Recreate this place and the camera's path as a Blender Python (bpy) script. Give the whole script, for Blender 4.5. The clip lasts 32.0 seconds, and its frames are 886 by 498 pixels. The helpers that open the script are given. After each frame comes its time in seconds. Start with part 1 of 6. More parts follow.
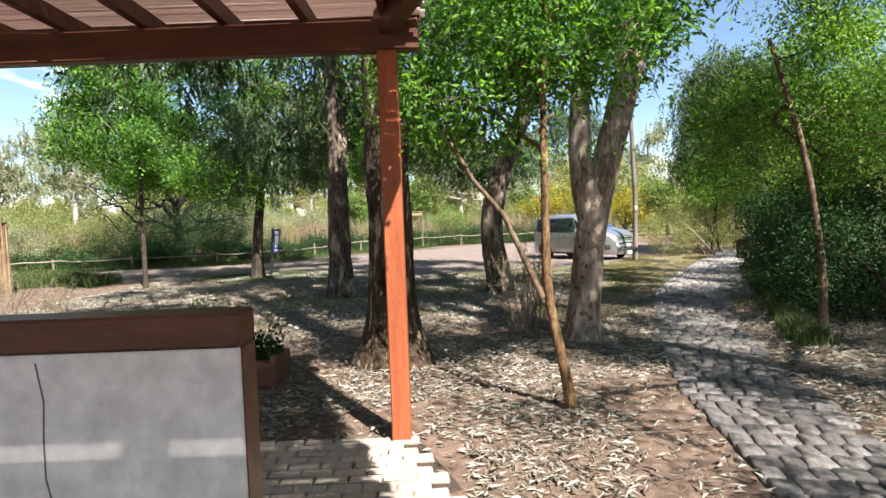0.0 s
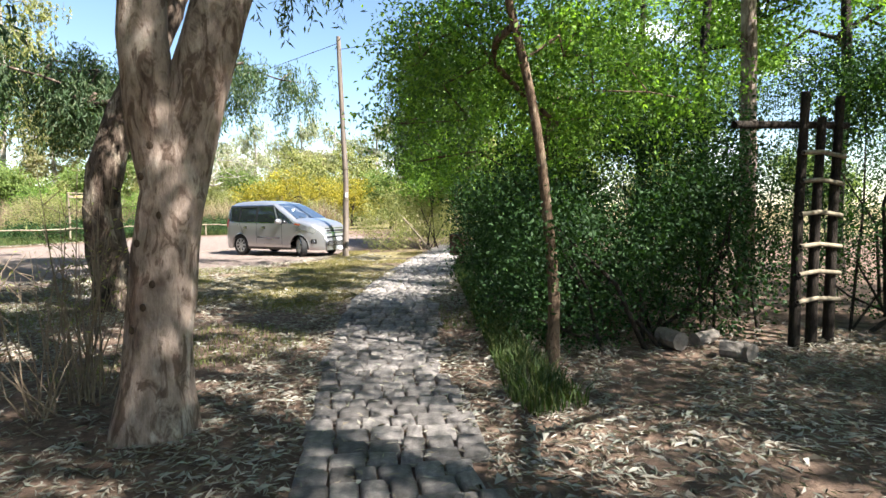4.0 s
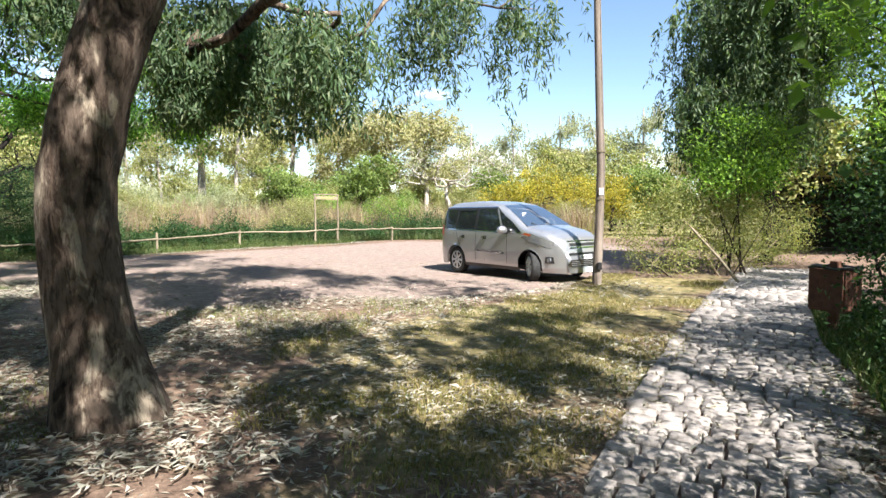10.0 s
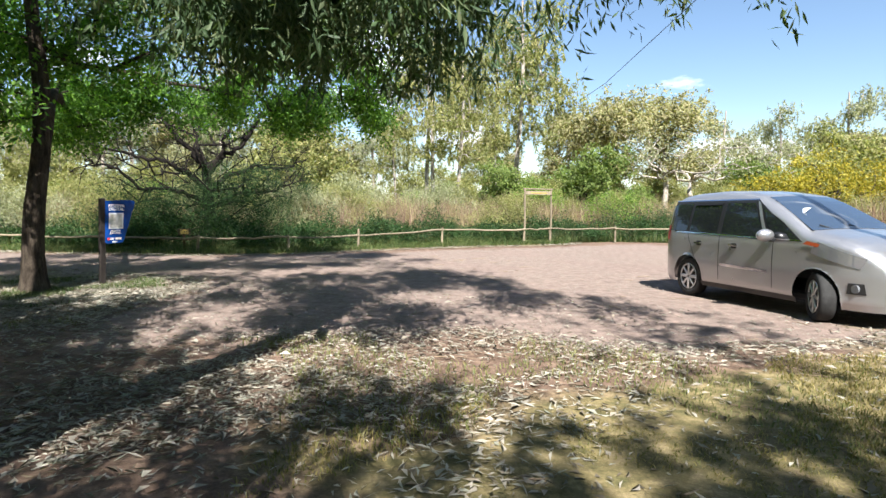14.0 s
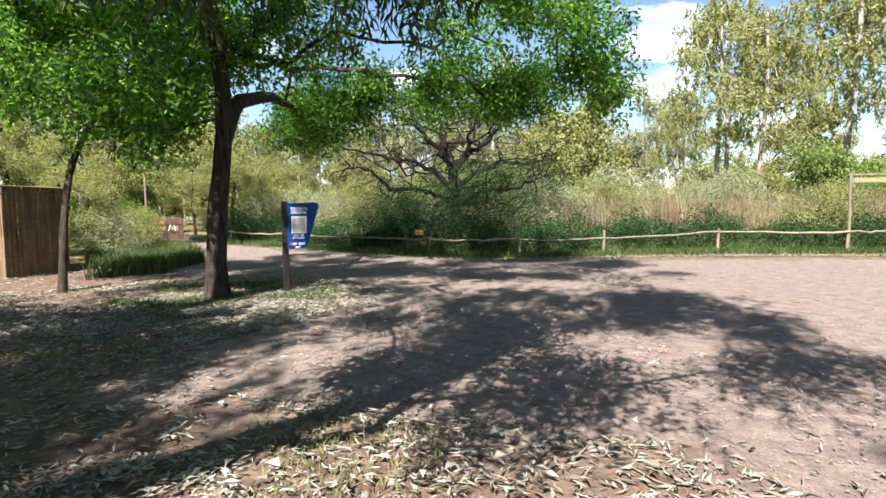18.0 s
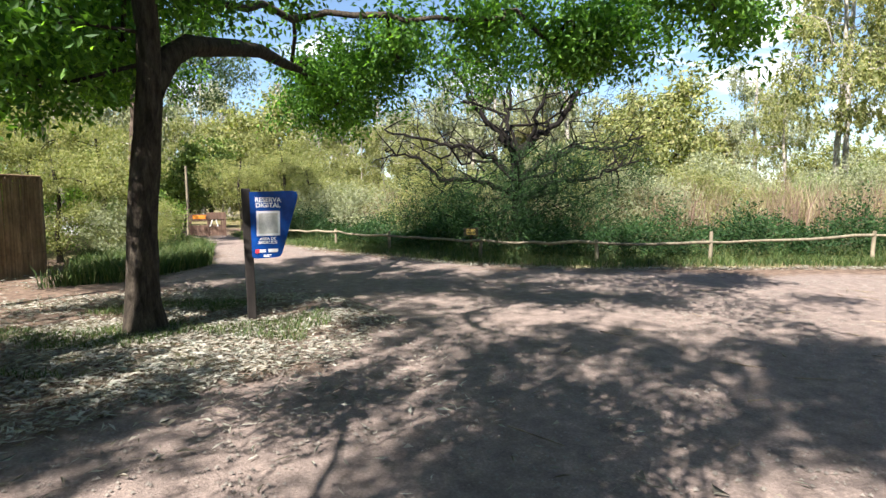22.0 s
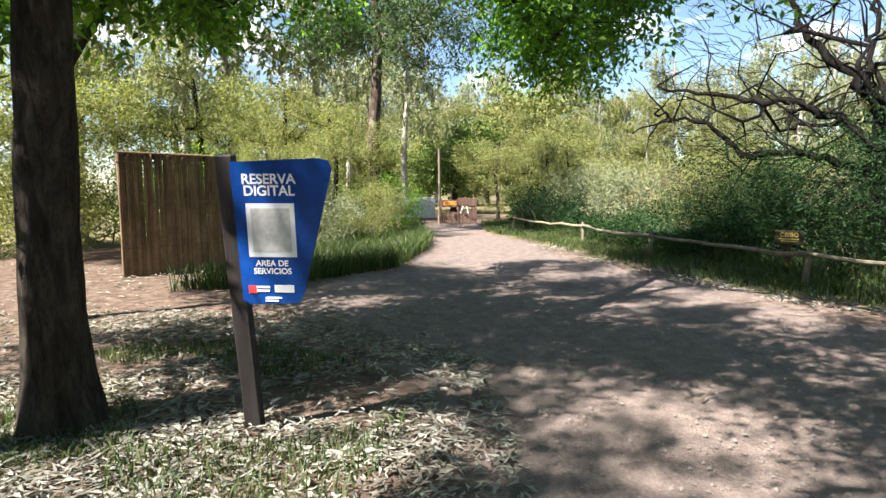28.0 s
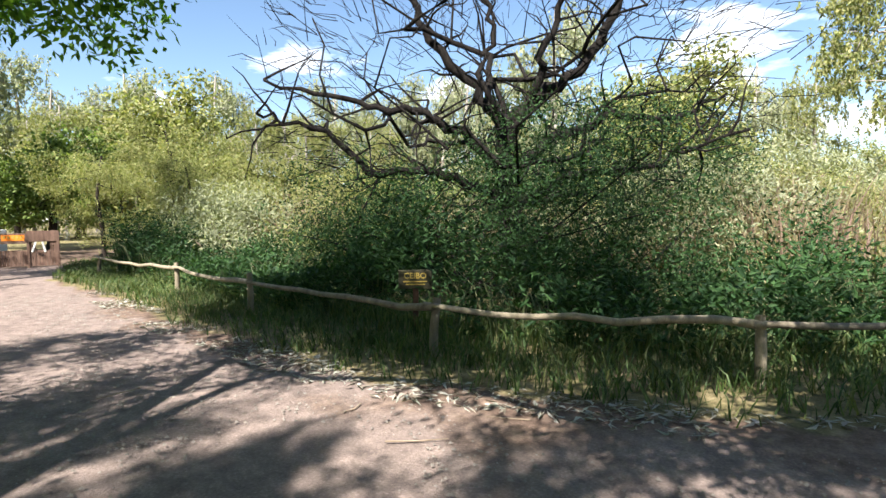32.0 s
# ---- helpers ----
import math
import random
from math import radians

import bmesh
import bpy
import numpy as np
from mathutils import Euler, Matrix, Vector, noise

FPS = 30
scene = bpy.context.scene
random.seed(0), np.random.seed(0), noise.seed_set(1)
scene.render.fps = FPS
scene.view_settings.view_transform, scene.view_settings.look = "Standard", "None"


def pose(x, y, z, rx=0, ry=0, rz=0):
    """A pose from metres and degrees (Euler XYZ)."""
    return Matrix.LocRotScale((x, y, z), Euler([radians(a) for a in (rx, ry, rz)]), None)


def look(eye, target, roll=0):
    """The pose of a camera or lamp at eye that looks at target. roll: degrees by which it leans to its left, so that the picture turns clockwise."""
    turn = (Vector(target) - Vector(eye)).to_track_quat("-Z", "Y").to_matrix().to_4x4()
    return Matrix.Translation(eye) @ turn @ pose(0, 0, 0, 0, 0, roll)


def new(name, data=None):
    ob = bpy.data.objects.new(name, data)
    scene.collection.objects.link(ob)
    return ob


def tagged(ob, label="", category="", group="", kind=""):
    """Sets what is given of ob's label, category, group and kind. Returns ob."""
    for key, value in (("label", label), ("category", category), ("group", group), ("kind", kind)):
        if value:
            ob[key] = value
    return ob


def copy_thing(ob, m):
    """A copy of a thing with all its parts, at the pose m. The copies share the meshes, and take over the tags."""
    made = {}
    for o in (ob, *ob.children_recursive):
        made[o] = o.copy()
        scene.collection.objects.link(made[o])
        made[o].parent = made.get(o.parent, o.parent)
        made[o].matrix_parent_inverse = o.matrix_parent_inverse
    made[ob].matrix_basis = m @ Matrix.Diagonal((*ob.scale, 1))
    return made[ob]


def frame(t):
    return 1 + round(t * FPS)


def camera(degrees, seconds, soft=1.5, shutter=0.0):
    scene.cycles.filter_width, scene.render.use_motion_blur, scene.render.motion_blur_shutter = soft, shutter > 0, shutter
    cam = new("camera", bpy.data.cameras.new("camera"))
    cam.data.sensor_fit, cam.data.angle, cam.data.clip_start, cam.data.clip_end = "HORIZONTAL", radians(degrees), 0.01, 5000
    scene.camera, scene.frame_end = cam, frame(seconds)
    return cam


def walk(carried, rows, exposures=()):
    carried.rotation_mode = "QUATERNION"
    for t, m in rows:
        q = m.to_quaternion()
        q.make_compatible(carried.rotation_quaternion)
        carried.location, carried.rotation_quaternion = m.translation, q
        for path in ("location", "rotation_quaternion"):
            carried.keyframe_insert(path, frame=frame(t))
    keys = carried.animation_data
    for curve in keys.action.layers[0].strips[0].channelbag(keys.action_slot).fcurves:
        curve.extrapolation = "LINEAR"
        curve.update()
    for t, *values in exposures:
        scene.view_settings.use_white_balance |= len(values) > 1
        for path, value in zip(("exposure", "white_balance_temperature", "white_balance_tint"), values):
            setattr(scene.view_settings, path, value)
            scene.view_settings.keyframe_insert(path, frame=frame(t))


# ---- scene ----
cam = camera(76.0, 32.0)
PATH = [
    (0, (0.004, 0.000, 1.731), (-0.007, 1.998, 1.635), -2.10),
    (0.5, (0.299, 0.542, 1.703), (0.321, 2.539, 1.607), -2.00),
    (1, (0.553, 1.074, 1.655), (0.605, 3.071, 1.557), -1.87),
    (1.5, (0.816, 1.612, 1.601), (0.916, 3.607, 1.503), -1.48),
    (2, (1.098, 2.224, 1.543), (1.375, 4.202, 1.433), -1.46),
    (2.5, (1.332, 2.766, 1.471), (1.877, 4.687, 1.361), -1.61),
    (4.5, (2.305, 4.011, 1.539), (3.183, 5.802, 1.394), -0.22),
    (5, (2.565, 4.514, 1.533), (3.163, 6.416, 1.370), 0.00),
    (5.5, (2.689, 5.074, 1.507), (3.023, 7.039, 1.337), -0.31),
    (6, (2.783, 5.597, 1.540), (3.000, 7.577, 1.366), -0.22),
    (6.5, (2.918, 6.081, 1.561), (3.052, 8.068, 1.376), 0.10),
    (7, (3.000, 6.552, 1.545), (3.076, 8.541, 1.350), -0.37),
    (7.5, (3.088, 7.017, 1.571), (3.120, 9.008, 1.384), -0.27),
    (8, (3.253, 7.512, 1.571), (3.270, 9.505, 1.398), -0.16),
    (8.5, (3.392, 8.057, 1.561), (3.413, 10.050, 1.403), -0.16),
    (9, (3.510, 8.627, 1.576), (3.527, 10.622, 1.429), -0.34),
    (9.5, (3.678, 9.101, 1.561), (3.699, 11.096, 1.422), -0.24),
    (10, (3.871, 9.512, 1.574), (3.875, 11.507, 1.444), -0.12),
    (10.5, (3.996, 9.935, 1.574), (3.927, 11.930, 1.452), -0.42),
    (11, (4.071, 10.334, 1.561), (3.910, 12.323, 1.433), -0.24),
    (11.5, (4.155, 10.788, 1.563), (3.923, 12.771, 1.444), 0.10),
    (12, (4.186, 11.266, 1.511), (3.887, 13.240, 1.391), 0.15),
    (12.5, (4.207, 11.782, 1.504), (3.817, 13.740, 1.379), 0.17),
    (13, (4.213, 12.302, 1.489), (3.722, 14.236, 1.363), 0.08),
    (13.5, (4.197, 12.771, 1.487), (3.574, 14.667, 1.351), 0.02),
    (14, (4.216, 13.191, 1.509), (3.428, 15.024, 1.372), 0.21),
    (14.5, (4.231, 13.538, 1.581), (3.283, 15.295, 1.447), 0.43),
    (15, (4.253, 13.898, 1.583), (3.156, 15.565, 1.458), 0.64),
    (15.5, (4.260, 14.303, 1.616), (3.042, 15.883, 1.482), 0.28),
    (17.5, (3.971, 16.218, 1.592), (2.433, 17.487, 1.444), -0.38),
    (18, (3.717, 16.582, 1.565), (2.151, 17.817, 1.419), -0.58),
    (18.5, (3.416, 16.906, 1.590), (1.829, 18.114, 1.443), -0.78),
    (19, (3.119, 17.292, 1.565), (1.525, 18.492, 1.422), -0.51),
    (19.5, (2.853, 17.618, 1.557), (1.257, 18.814, 1.416), -0.62),
    (20, (2.525, 17.951, 1.578), (0.917, 19.132, 1.434), -0.63),
    (20.5, (2.213, 18.304, 1.545), (0.577, 19.444, 1.394), -0.61),
    (21, (1.891, 18.638, 1.522), (0.237, 19.753, 1.376), -0.74),
    (21.5, (1.498, 18.953, 1.544), (-0.189, 20.015, 1.387), -0.58),
    (22, (1.116, 19.229, 1.505), (-0.595, 20.252, 1.346), -0.38),
    (22.5, (0.772, 19.504, 1.522), (-0.947, 20.512, 1.355), -0.49),
    (23, (0.413, 19.777, 1.519), (-1.311, 20.774, 1.342), -0.73),
    (23.5, (0.037, 20.026, 1.506), (-1.691, 21.016, 1.325), -0.79),
    (24, (-0.393, 20.260, 1.531), (-2.142, 21.214, 1.350), -0.71),
    (24.5, (-0.876, 20.451, 1.516), (-2.680, 21.292, 1.329), -0.37),
    (25, (-1.305, 20.674, 1.483), (-3.182, 21.337, 1.292), -0.31),
    (25.5, (-1.642, 20.869, 1.479), (-3.574, 21.348, 1.293), 0.05),
    (26, (-1.916, 21.008, 1.480), (-3.880, 21.332, 1.284), 0.11),
    (26.5, (-2.136, 21.188, 1.505), (-4.121, 21.351, 1.317), 0.02),
    (28.5, (-3.226, 22.158, 1.500), (-5.214, 22.233, 1.295), -0.09),
    (29, (-3.600, 22.372, 1.529), (-5.579, 22.581, 1.327), -0.76),
    (29.5, (-4.138, 22.657, 1.571), (-6.091, 23.036, 1.372), -1.51),
    (30, (-4.655, 23.053, 1.545), (-6.562, 23.622, 1.351), -1.79),
    (30.5, (-5.122, 23.465, 1.536), (-6.962, 24.227, 1.354), -1.93),
    (31, (-5.544, 23.844, 1.523), (-7.306, 24.773, 1.353), -1.87),
    (31.5, (-5.925, 24.214, 1.503), (-7.620, 25.262, 1.342), -1.75),
    (32, (-6.301, 24.616, 1.482), (-7.964, 25.722, 1.365), -0.67),
]
EXPOSURES = [(0.0, 1.85), (2.0, 2.0), (5.0, 2.25), (8.0, 2.15), (11.0, 2.0), (13.5, 1.78), (18.5, 1.83), (25.5, 1.95), (30.0, 2.05), (32.0, 1.95)]
walk(cam, [(t, look(eye, target, roll)) for t, eye, target, roll in PATH], EXPOSURES)

# ---- world, sun, exposure ----
SUN_FROM = Vector((0.53, -0.85, 1.16)).normalized()
world = bpy.data.worlds.new("sky")
scene.world = world
world.use_nodes = True
wn, wl = world.node_tree.nodes, world.node_tree.links
wn.clear()
sky = wn.new("ShaderNodeTexSky")
sky.sky_type, sky.sun_disc = "NISHITA", False
sky.sun_elevation = math.asin(SUN_FROM.z)
sky.sun_rotation = math.atan2(SUN_FROM.x, SUN_FROM.y)
sky.air_density, sky.dust_density, sky.ozone_density = 1.0, 0.1, 1.3
w_co = wn.new("ShaderNodeTexCoord")
w_map = wn.new("ShaderNodeMapping")
w_map.inputs["Scale"].default_value = (1.0, 1.0, 3.2)
w_map.inputs["Location"].default_value = (0.35, 0.1, 0.0)
w_noise = wn.new("ShaderNodeTexNoise")
w_noise.inputs["Scale"].default_value = 3.4
w_noise.inputs["Detail"].default_value = 7.0
w_noise.inputs["Roughness"].default_value = 0.55
w_ramp = wn.new("ShaderNodeValToRGB")
w_ramp.color_ramp.elements[0].position, w_ramp.color_ramp.elements[1].position = 0.58, 0.7
w_mix = wn.new("ShaderNodeMixRGB")
w_mix.inputs[2].default_value = (12.0, 12.1, 12.3, 1)
w_bg = wn.new("ShaderNodeBackground")
w_bg.inputs[1].default_value = 0.058
w_out = wn.new("ShaderNodeOutputWorld")
wl.new(w_co.outputs["Generated"], w_map.inputs[0])
wl.new(w_map.outputs[0], w_noise.inputs["Vector"])
wl.new(w_noise.outputs[0], w_ramp.inputs[0])
wl.new(w_ramp.outputs[0], w_mix.inputs[0])
w_hue = wn.new("ShaderNodeHueSaturation")
w_hue.inputs["Saturation"].default_value = 1.04
wl.new(sky.outputs[0], w_hue.inputs["Color"])
wl.new(w_hue.outputs[0], w_mix.inputs[1])
wl.new(w_mix.outputs[0], w_bg.inputs[0])
wl.new(w_bg.outputs[0], w_out.inputs[0])

sun_data = bpy.data.lights.new("sun", "SUN")
sun_data.energy, sun_data.angle, sun_data.color = 5.0, radians(0.55), (1.0, 0.975, 0.935)
sun = new("sun", sun_data)
sun.matrix_world = look(SUN_FROM * 60, (0, 0, 0))


# ---- materials ----
def mat_base(name, rough=0.8, metal=0.0, spec=0.3):
    m = bpy.data.materials.new(name)
    m.use_nodes = True
    b = m.node_tree.nodes["Principled BSDF"]
    b.inputs["Roughness"].default_value = rough
    b.inputs["Metallic"].default_value = metal
    b.inputs["Specular IOR Level"].default_value = spec
    return m, m.node_tree.nodes, m.node_tree.links, b


def node(nodes, kind, **values):
    n = nodes.new(kind)
    for key, value in values.items():
        n.inputs[key.replace("_", " ")].default_value = value
    return n


def ramp(nodes, stops):
    r = nodes.new("ShaderNodeValToRGB")
    while len(r.color_ramp.elements) < len(stops):
        r.color_ramp.elements.new(0.5)
    for e, (p, c) in zip(r.color_ramp.elements, stops):
        e.position, e.color = p, (*c, 1)
    return r


def mottled(name, dark, light, scale=4.0, fine=40.0, rough=0.85, bump=0.3, metal=0.0, stretch=(1, 1, 1), spec=0.3, vary=0.0):
    """Two scales of noise between two colours, with fine relief; vary: change from object to object."""
    m, n, l, b = mat_base(name, rough, metal, spec)
    co, mp = n.new("ShaderNodeTexCoord"), n.new("ShaderNodeMapping")
    mp.inputs["Scale"].default_value = stretch
    l.new(co.outputs["Object"], mp.inputs[0])
    a = node(n, "ShaderNodeTexNoise", Scale=scale, Detail=6.0, Roughness=0.6)
    f = node(n, "ShaderNodeTexNoise", Scale=fine, Detail=4.0, Roughness=0.65)
    l.new(mp.outputs[0], a.inputs["Vector"])
    l.new(mp.outputs[0], f.inputs["Vector"])
    mid = tuple((x + y) / 2 for x, y in zip(dark, light))
    ra = ramp(n, [(0.3, dark), (0.5, mid), (0.7, light)])
    l.new(a.outputs[0], ra.inputs[0])
    rf = ramp(n, [(0.25, (0.6,) * 3), (0.75, (1.25,) * 3)])
    l.new(f.outputs[0], rf.inputs[0])
    mix = n.new("ShaderNodeMixRGB")
    mix.blend_type, mix.inputs[0].default_value = "MULTIPLY", 0.8
    l.new(ra.outputs[0], mix.inputs[1])
    l.new(rf.outputs[0], mix.inputs[2])
    out = mix.outputs[0]
    if vary:
        oi, hsv = n.new("ShaderNodeObjectInfo"), n.new("ShaderNodeHueSaturation")
        mr = node(n, "ShaderNodeMapRange", To_Min=1 - vary, To_Max=1 + vary)
        l.new(oi.outputs["Random"], mr.inputs[0])
        l.new(mr.outputs[0], hsv.inputs["Value"])
        l.new(out, hsv.inputs["Color"])
        out = hsv.outputs[0]
    l.new(out, b.inputs["Base Color"])
    if bump:
        bp = node(n, "ShaderNodeBump", Strength=bump, Distance=0.02)
        l.new(f.outputs[0], bp.inputs["Height"])
        l.new(bp.outputs[0], b.inputs["Normal"])
    return m


def plain(name, col, rough=0.5, metal=0.0, spec=0.5, coat=0.0):
    m, n, l, b = mat_base(name, rough, metal, spec)
    b.inputs["Base Color"].default_value = (*col, 1)
    b.inputs["Coat Weight"].default_value = coat
    return m


def leafy(name, cols, through_light=0.45, rough=0.55, gloss=0.25, tint=(1.25, 1.4, 0.5)):
    """Leaves: colour from leaf to leaf, some light let through."""
    m, n, l, b = mat_base(name, rough, 0.0, gloss)
    geo = n.new("ShaderNodeNewGeometry")
    r = ramp(n, [(i / max(1, len(cols) - 1), c) for i, c in enumerate(cols)])
    l.new(geo.outputs["Random Per Island"], r.inputs[0])
    big = node(n, "ShaderNodeTexNoise", Scale=0.9, Detail=2.0)
    co = n.new("ShaderNodeTexCoord")
    l.new(co.outputs["Object"], big.inputs["Vector"])
    hv = n.new("ShaderNodeHueSaturation")
    mr = node(n, "ShaderNodeMapRange", From_Min=0.3, From_Max=0.7, To_Min=0.75, To_Max=1.25)
    l.new(big.outputs[0], mr.inputs[0])
    l.new(mr.outputs[0], hv.inputs["Value"])
    l.new(r.outputs[0], hv.inputs["Color"])
    l.new(hv.outputs[0], b.inputs["Base Color"])
    tr = n.new("ShaderNodeBsdfTranslucent")
    warm = n.new("ShaderNodeMixRGB")
    warm.blend_type, warm.inputs[0].default_value = "MULTIPLY", 1.0
    warm.inputs[2].default_value = (*tint, 1)
    l.new(hv.outputs[0], warm.inputs[1])
    l.new(warm.outputs[0], tr.inputs[0])
    mx = n.new("ShaderNodeMixShader")
    mx.inputs[0].default_value = through_light
    l.new(b.outputs[0], mx.inputs[1])
    l.new(tr.outputs[0], mx.inputs[2])
    l.new(mx.outputs[0], n["Material Output"].inputs[0])
    return m


def bark(name, dark, mid, light, scale=2.0, stretch=4.0, bump=0.8, blotch=True):
    """Bark with long vertical patches and fissures."""
    m, n, l, b = mat_base(name, 0.9, 0.0, 0.15)
    co, mp = n.new("ShaderNodeTexCoord"), n.new("ShaderNodeMapping")
    mp.inputs["Scale"].default_value = (stretch, stretch, 1.0)
    l.new(co.outputs["Object"], mp.inputs[0])
    a = node(n, "ShaderNodeTexNoise", Scale=scale, Detail=5.0, Roughness=0.6, Distortion=0.6)
    f = node(n, "ShaderNodeTexNoise", Scale=scale * 7, Detail=6.0, Roughness=0.7)
    l.new(mp.outputs[0], a.inputs["Vector"])
    l.new(mp.outputs[0], f.inputs["Vector"])
    r = ramp(n, [(0.36, dark), (0.45, mid), (0.55, mid), (0.62, light)] if blotch else [(0.3, dark), (0.5, mid), (0.8, light)])
    l.new(a.outputs[0], r.inputs[0])
    rf = ramp(n, [(0.3, (0.45,) * 3), (0.6, (1.15,) * 3)])
    l.new(f.outputs[0], rf.inputs[0])
    mix = n.new("ShaderNodeMixRGB")
    mix.blend_type, mix.inputs[0].default_value = "MULTIPLY", 0.75
    l.new(r.outputs[0], mix.inputs[1])
    l.new(rf.outputs[0], mix.inputs[2])
    scar = node(n, "ShaderNodeTexNoise", Scale=scale * 2.6, Detail=4.0, Roughness=0.65, Distortion=1.2)
    l.new(mp.outputs[0], scar.inputs["Vector"])
    rs = ramp(n, [(0.5, (1, 1, 1)), (0.6, (0.34, 0.29, 0.26))])
    l.new(scar.outputs[0], rs.inputs[0])
    worn = n.new("ShaderNodeMixRGB")
    worn.blend_type, worn.inputs[0].default_value = "MULTIPLY", 0.85 if blotch else 0.3
    l.new(mix.outputs[0], worn.inputs[1])
    l.new(rs.outputs[0], worn.inputs[2])
    l.new(worn.outputs[0], b.inputs["Base Color"])
    bp = node(n, "ShaderNodeBump", Strength=bump, Distance=0.03)
    l.new(f.outputs[0], bp.inputs["Height"])
    l.new(bp.outputs[0], b.inputs["Normal"])
    return m


def ground_material():
    """Trodden red-grey earth, gravel road, litter-strewn soil and thin grass, mixed by two painted masks and noise."""
    m, n, l, b = mat_base("earth", 0.95, 0.0, 0.15)
    co = n.new("ShaderNodeTexCoord")
    road = n.new("ShaderNodeAttribute")
    road.attribute_name = "road"
    grass = n.new("ShaderNodeAttribute")
    grass.attribute_name = "grass"
    big = node(n, "ShaderNodeTexNoise", Scale=0.7, Detail=5.0, Roughness=0.6)
    mid = node(n, "ShaderNodeTexNoise", Scale=5.0, Detail=6.0, Roughness=0.65)
    fine = node(n, "ShaderNodeTexNoise", Scale=60.0, Detail=5.0, Roughness=0.7)
    peb = node(n, "ShaderNodeTexVoronoi", Scale=38.0)
    for t in (big, mid, fine, peb):
        l.new(co.outputs["Object"], t.inputs["Vector"])
    soil = ramp(n, [(0.3, (0.08, 0.052, 0.038)), (0.5, (0.15, 0.1, 0.073)), (0.72, (0.26, 0.182, 0.13))])
    l.new(mid.outputs[0], soil.inputs[0])
    grav = ramp(n, [(0.3, (0.14, 0.105, 0.09)), (0.5, (0.205, 0.155, 0.132)), (0.72, (0.29, 0.218, 0.182))])
    l.new(mid.outputs[0], grav.inputs[0])
    turf = ramp(n, [(0.35, (0.085, 0.08, 0.034)), (0.52, (0.185, 0.15, 0.07)), (0.72, (0.32, 0.25, 0.14))])
    l.new(mid.outputs[0], turf.inputs[0])

    def mask(attribute):
        add = n.new("ShaderNodeMath")
        add.operation = "ADD"
        l.new(attribute.outputs["Fac"], add.inputs[0])
        sub = node(n, "ShaderNodeMapRange", From_Min=0.3, From_Max=0.7, To_Min=-0.35, To_Max=0.35)
        l.new(big.outputs[0], sub.inputs[0])
        l.new(sub.outputs[0], add.inputs[1])
        sharp = node(n, "ShaderNodeMapRange", From_Min=0.35, From_Max=0.65)
        l.new(add.outputs[0], sharp.inputs[0])
        return sharp.outputs[0]

    m1, m2 = n.new("ShaderNodeMixRGB"), n.new("ShaderNodeMixRGB")
    l.new(mask(road), m1.inputs[0])
    l.new(soil.outputs[0], m1.inputs[1])
    l.new(grav.outputs[0], m1.inputs[2])
    l.new(mask(grass), m2.inputs[0])
    l.new(m1.outputs[0], m2.inputs[1])
    l.new(turf.outputs[0], m2.inputs[2])
    rf = ramp(n, [(0.3, (0.65,) * 3), (0.7, (1.3,) * 3)])
    l.new(fine.outputs[0], rf.inputs[0])
    mul = n.new("ShaderNodeMixRGB")
    mul.blend_type, mul.inputs[0].default_value = "MULTIPLY", 0.7
    l.new(m2.outputs[0], mul.inputs[1])
    l.new(rf.outputs[0], mul.inputs[2])
    rp = ramp(n, [(0.0, (1.5,) * 3), (0.2, (1.05,) * 3), (0.6, (0.8,) * 3)])
    l.new(peb.outputs["Distance"], rp.inputs[0])
    grit = n.new("ShaderNodeMixRGB")
    grit.blend_type, grit.inputs[0].default_value = "MULTIPLY", 0.7
    l.new(mul.outputs[0], grit.inputs[1])
    l.new(rp.outputs[0], grit.inputs[2])
    l.new(grit.outputs[0], b.inputs["Base Color"])
    b1 = node(n, "ShaderNodeBump", Strength=0.8, Distance=0.035)
    l.new(mid.outputs[0], b1.inputs["Height"])
    b2 = node(n, "ShaderNodeBump", Strength=0.8, Distance=0.014)
    l.new(fine.outputs[0], b2.inputs["Height"])
    l.new(b1.outputs[0], b2.inputs["Normal"])
    l.new(b2.outputs[0], b.inputs["Normal"])
    return m


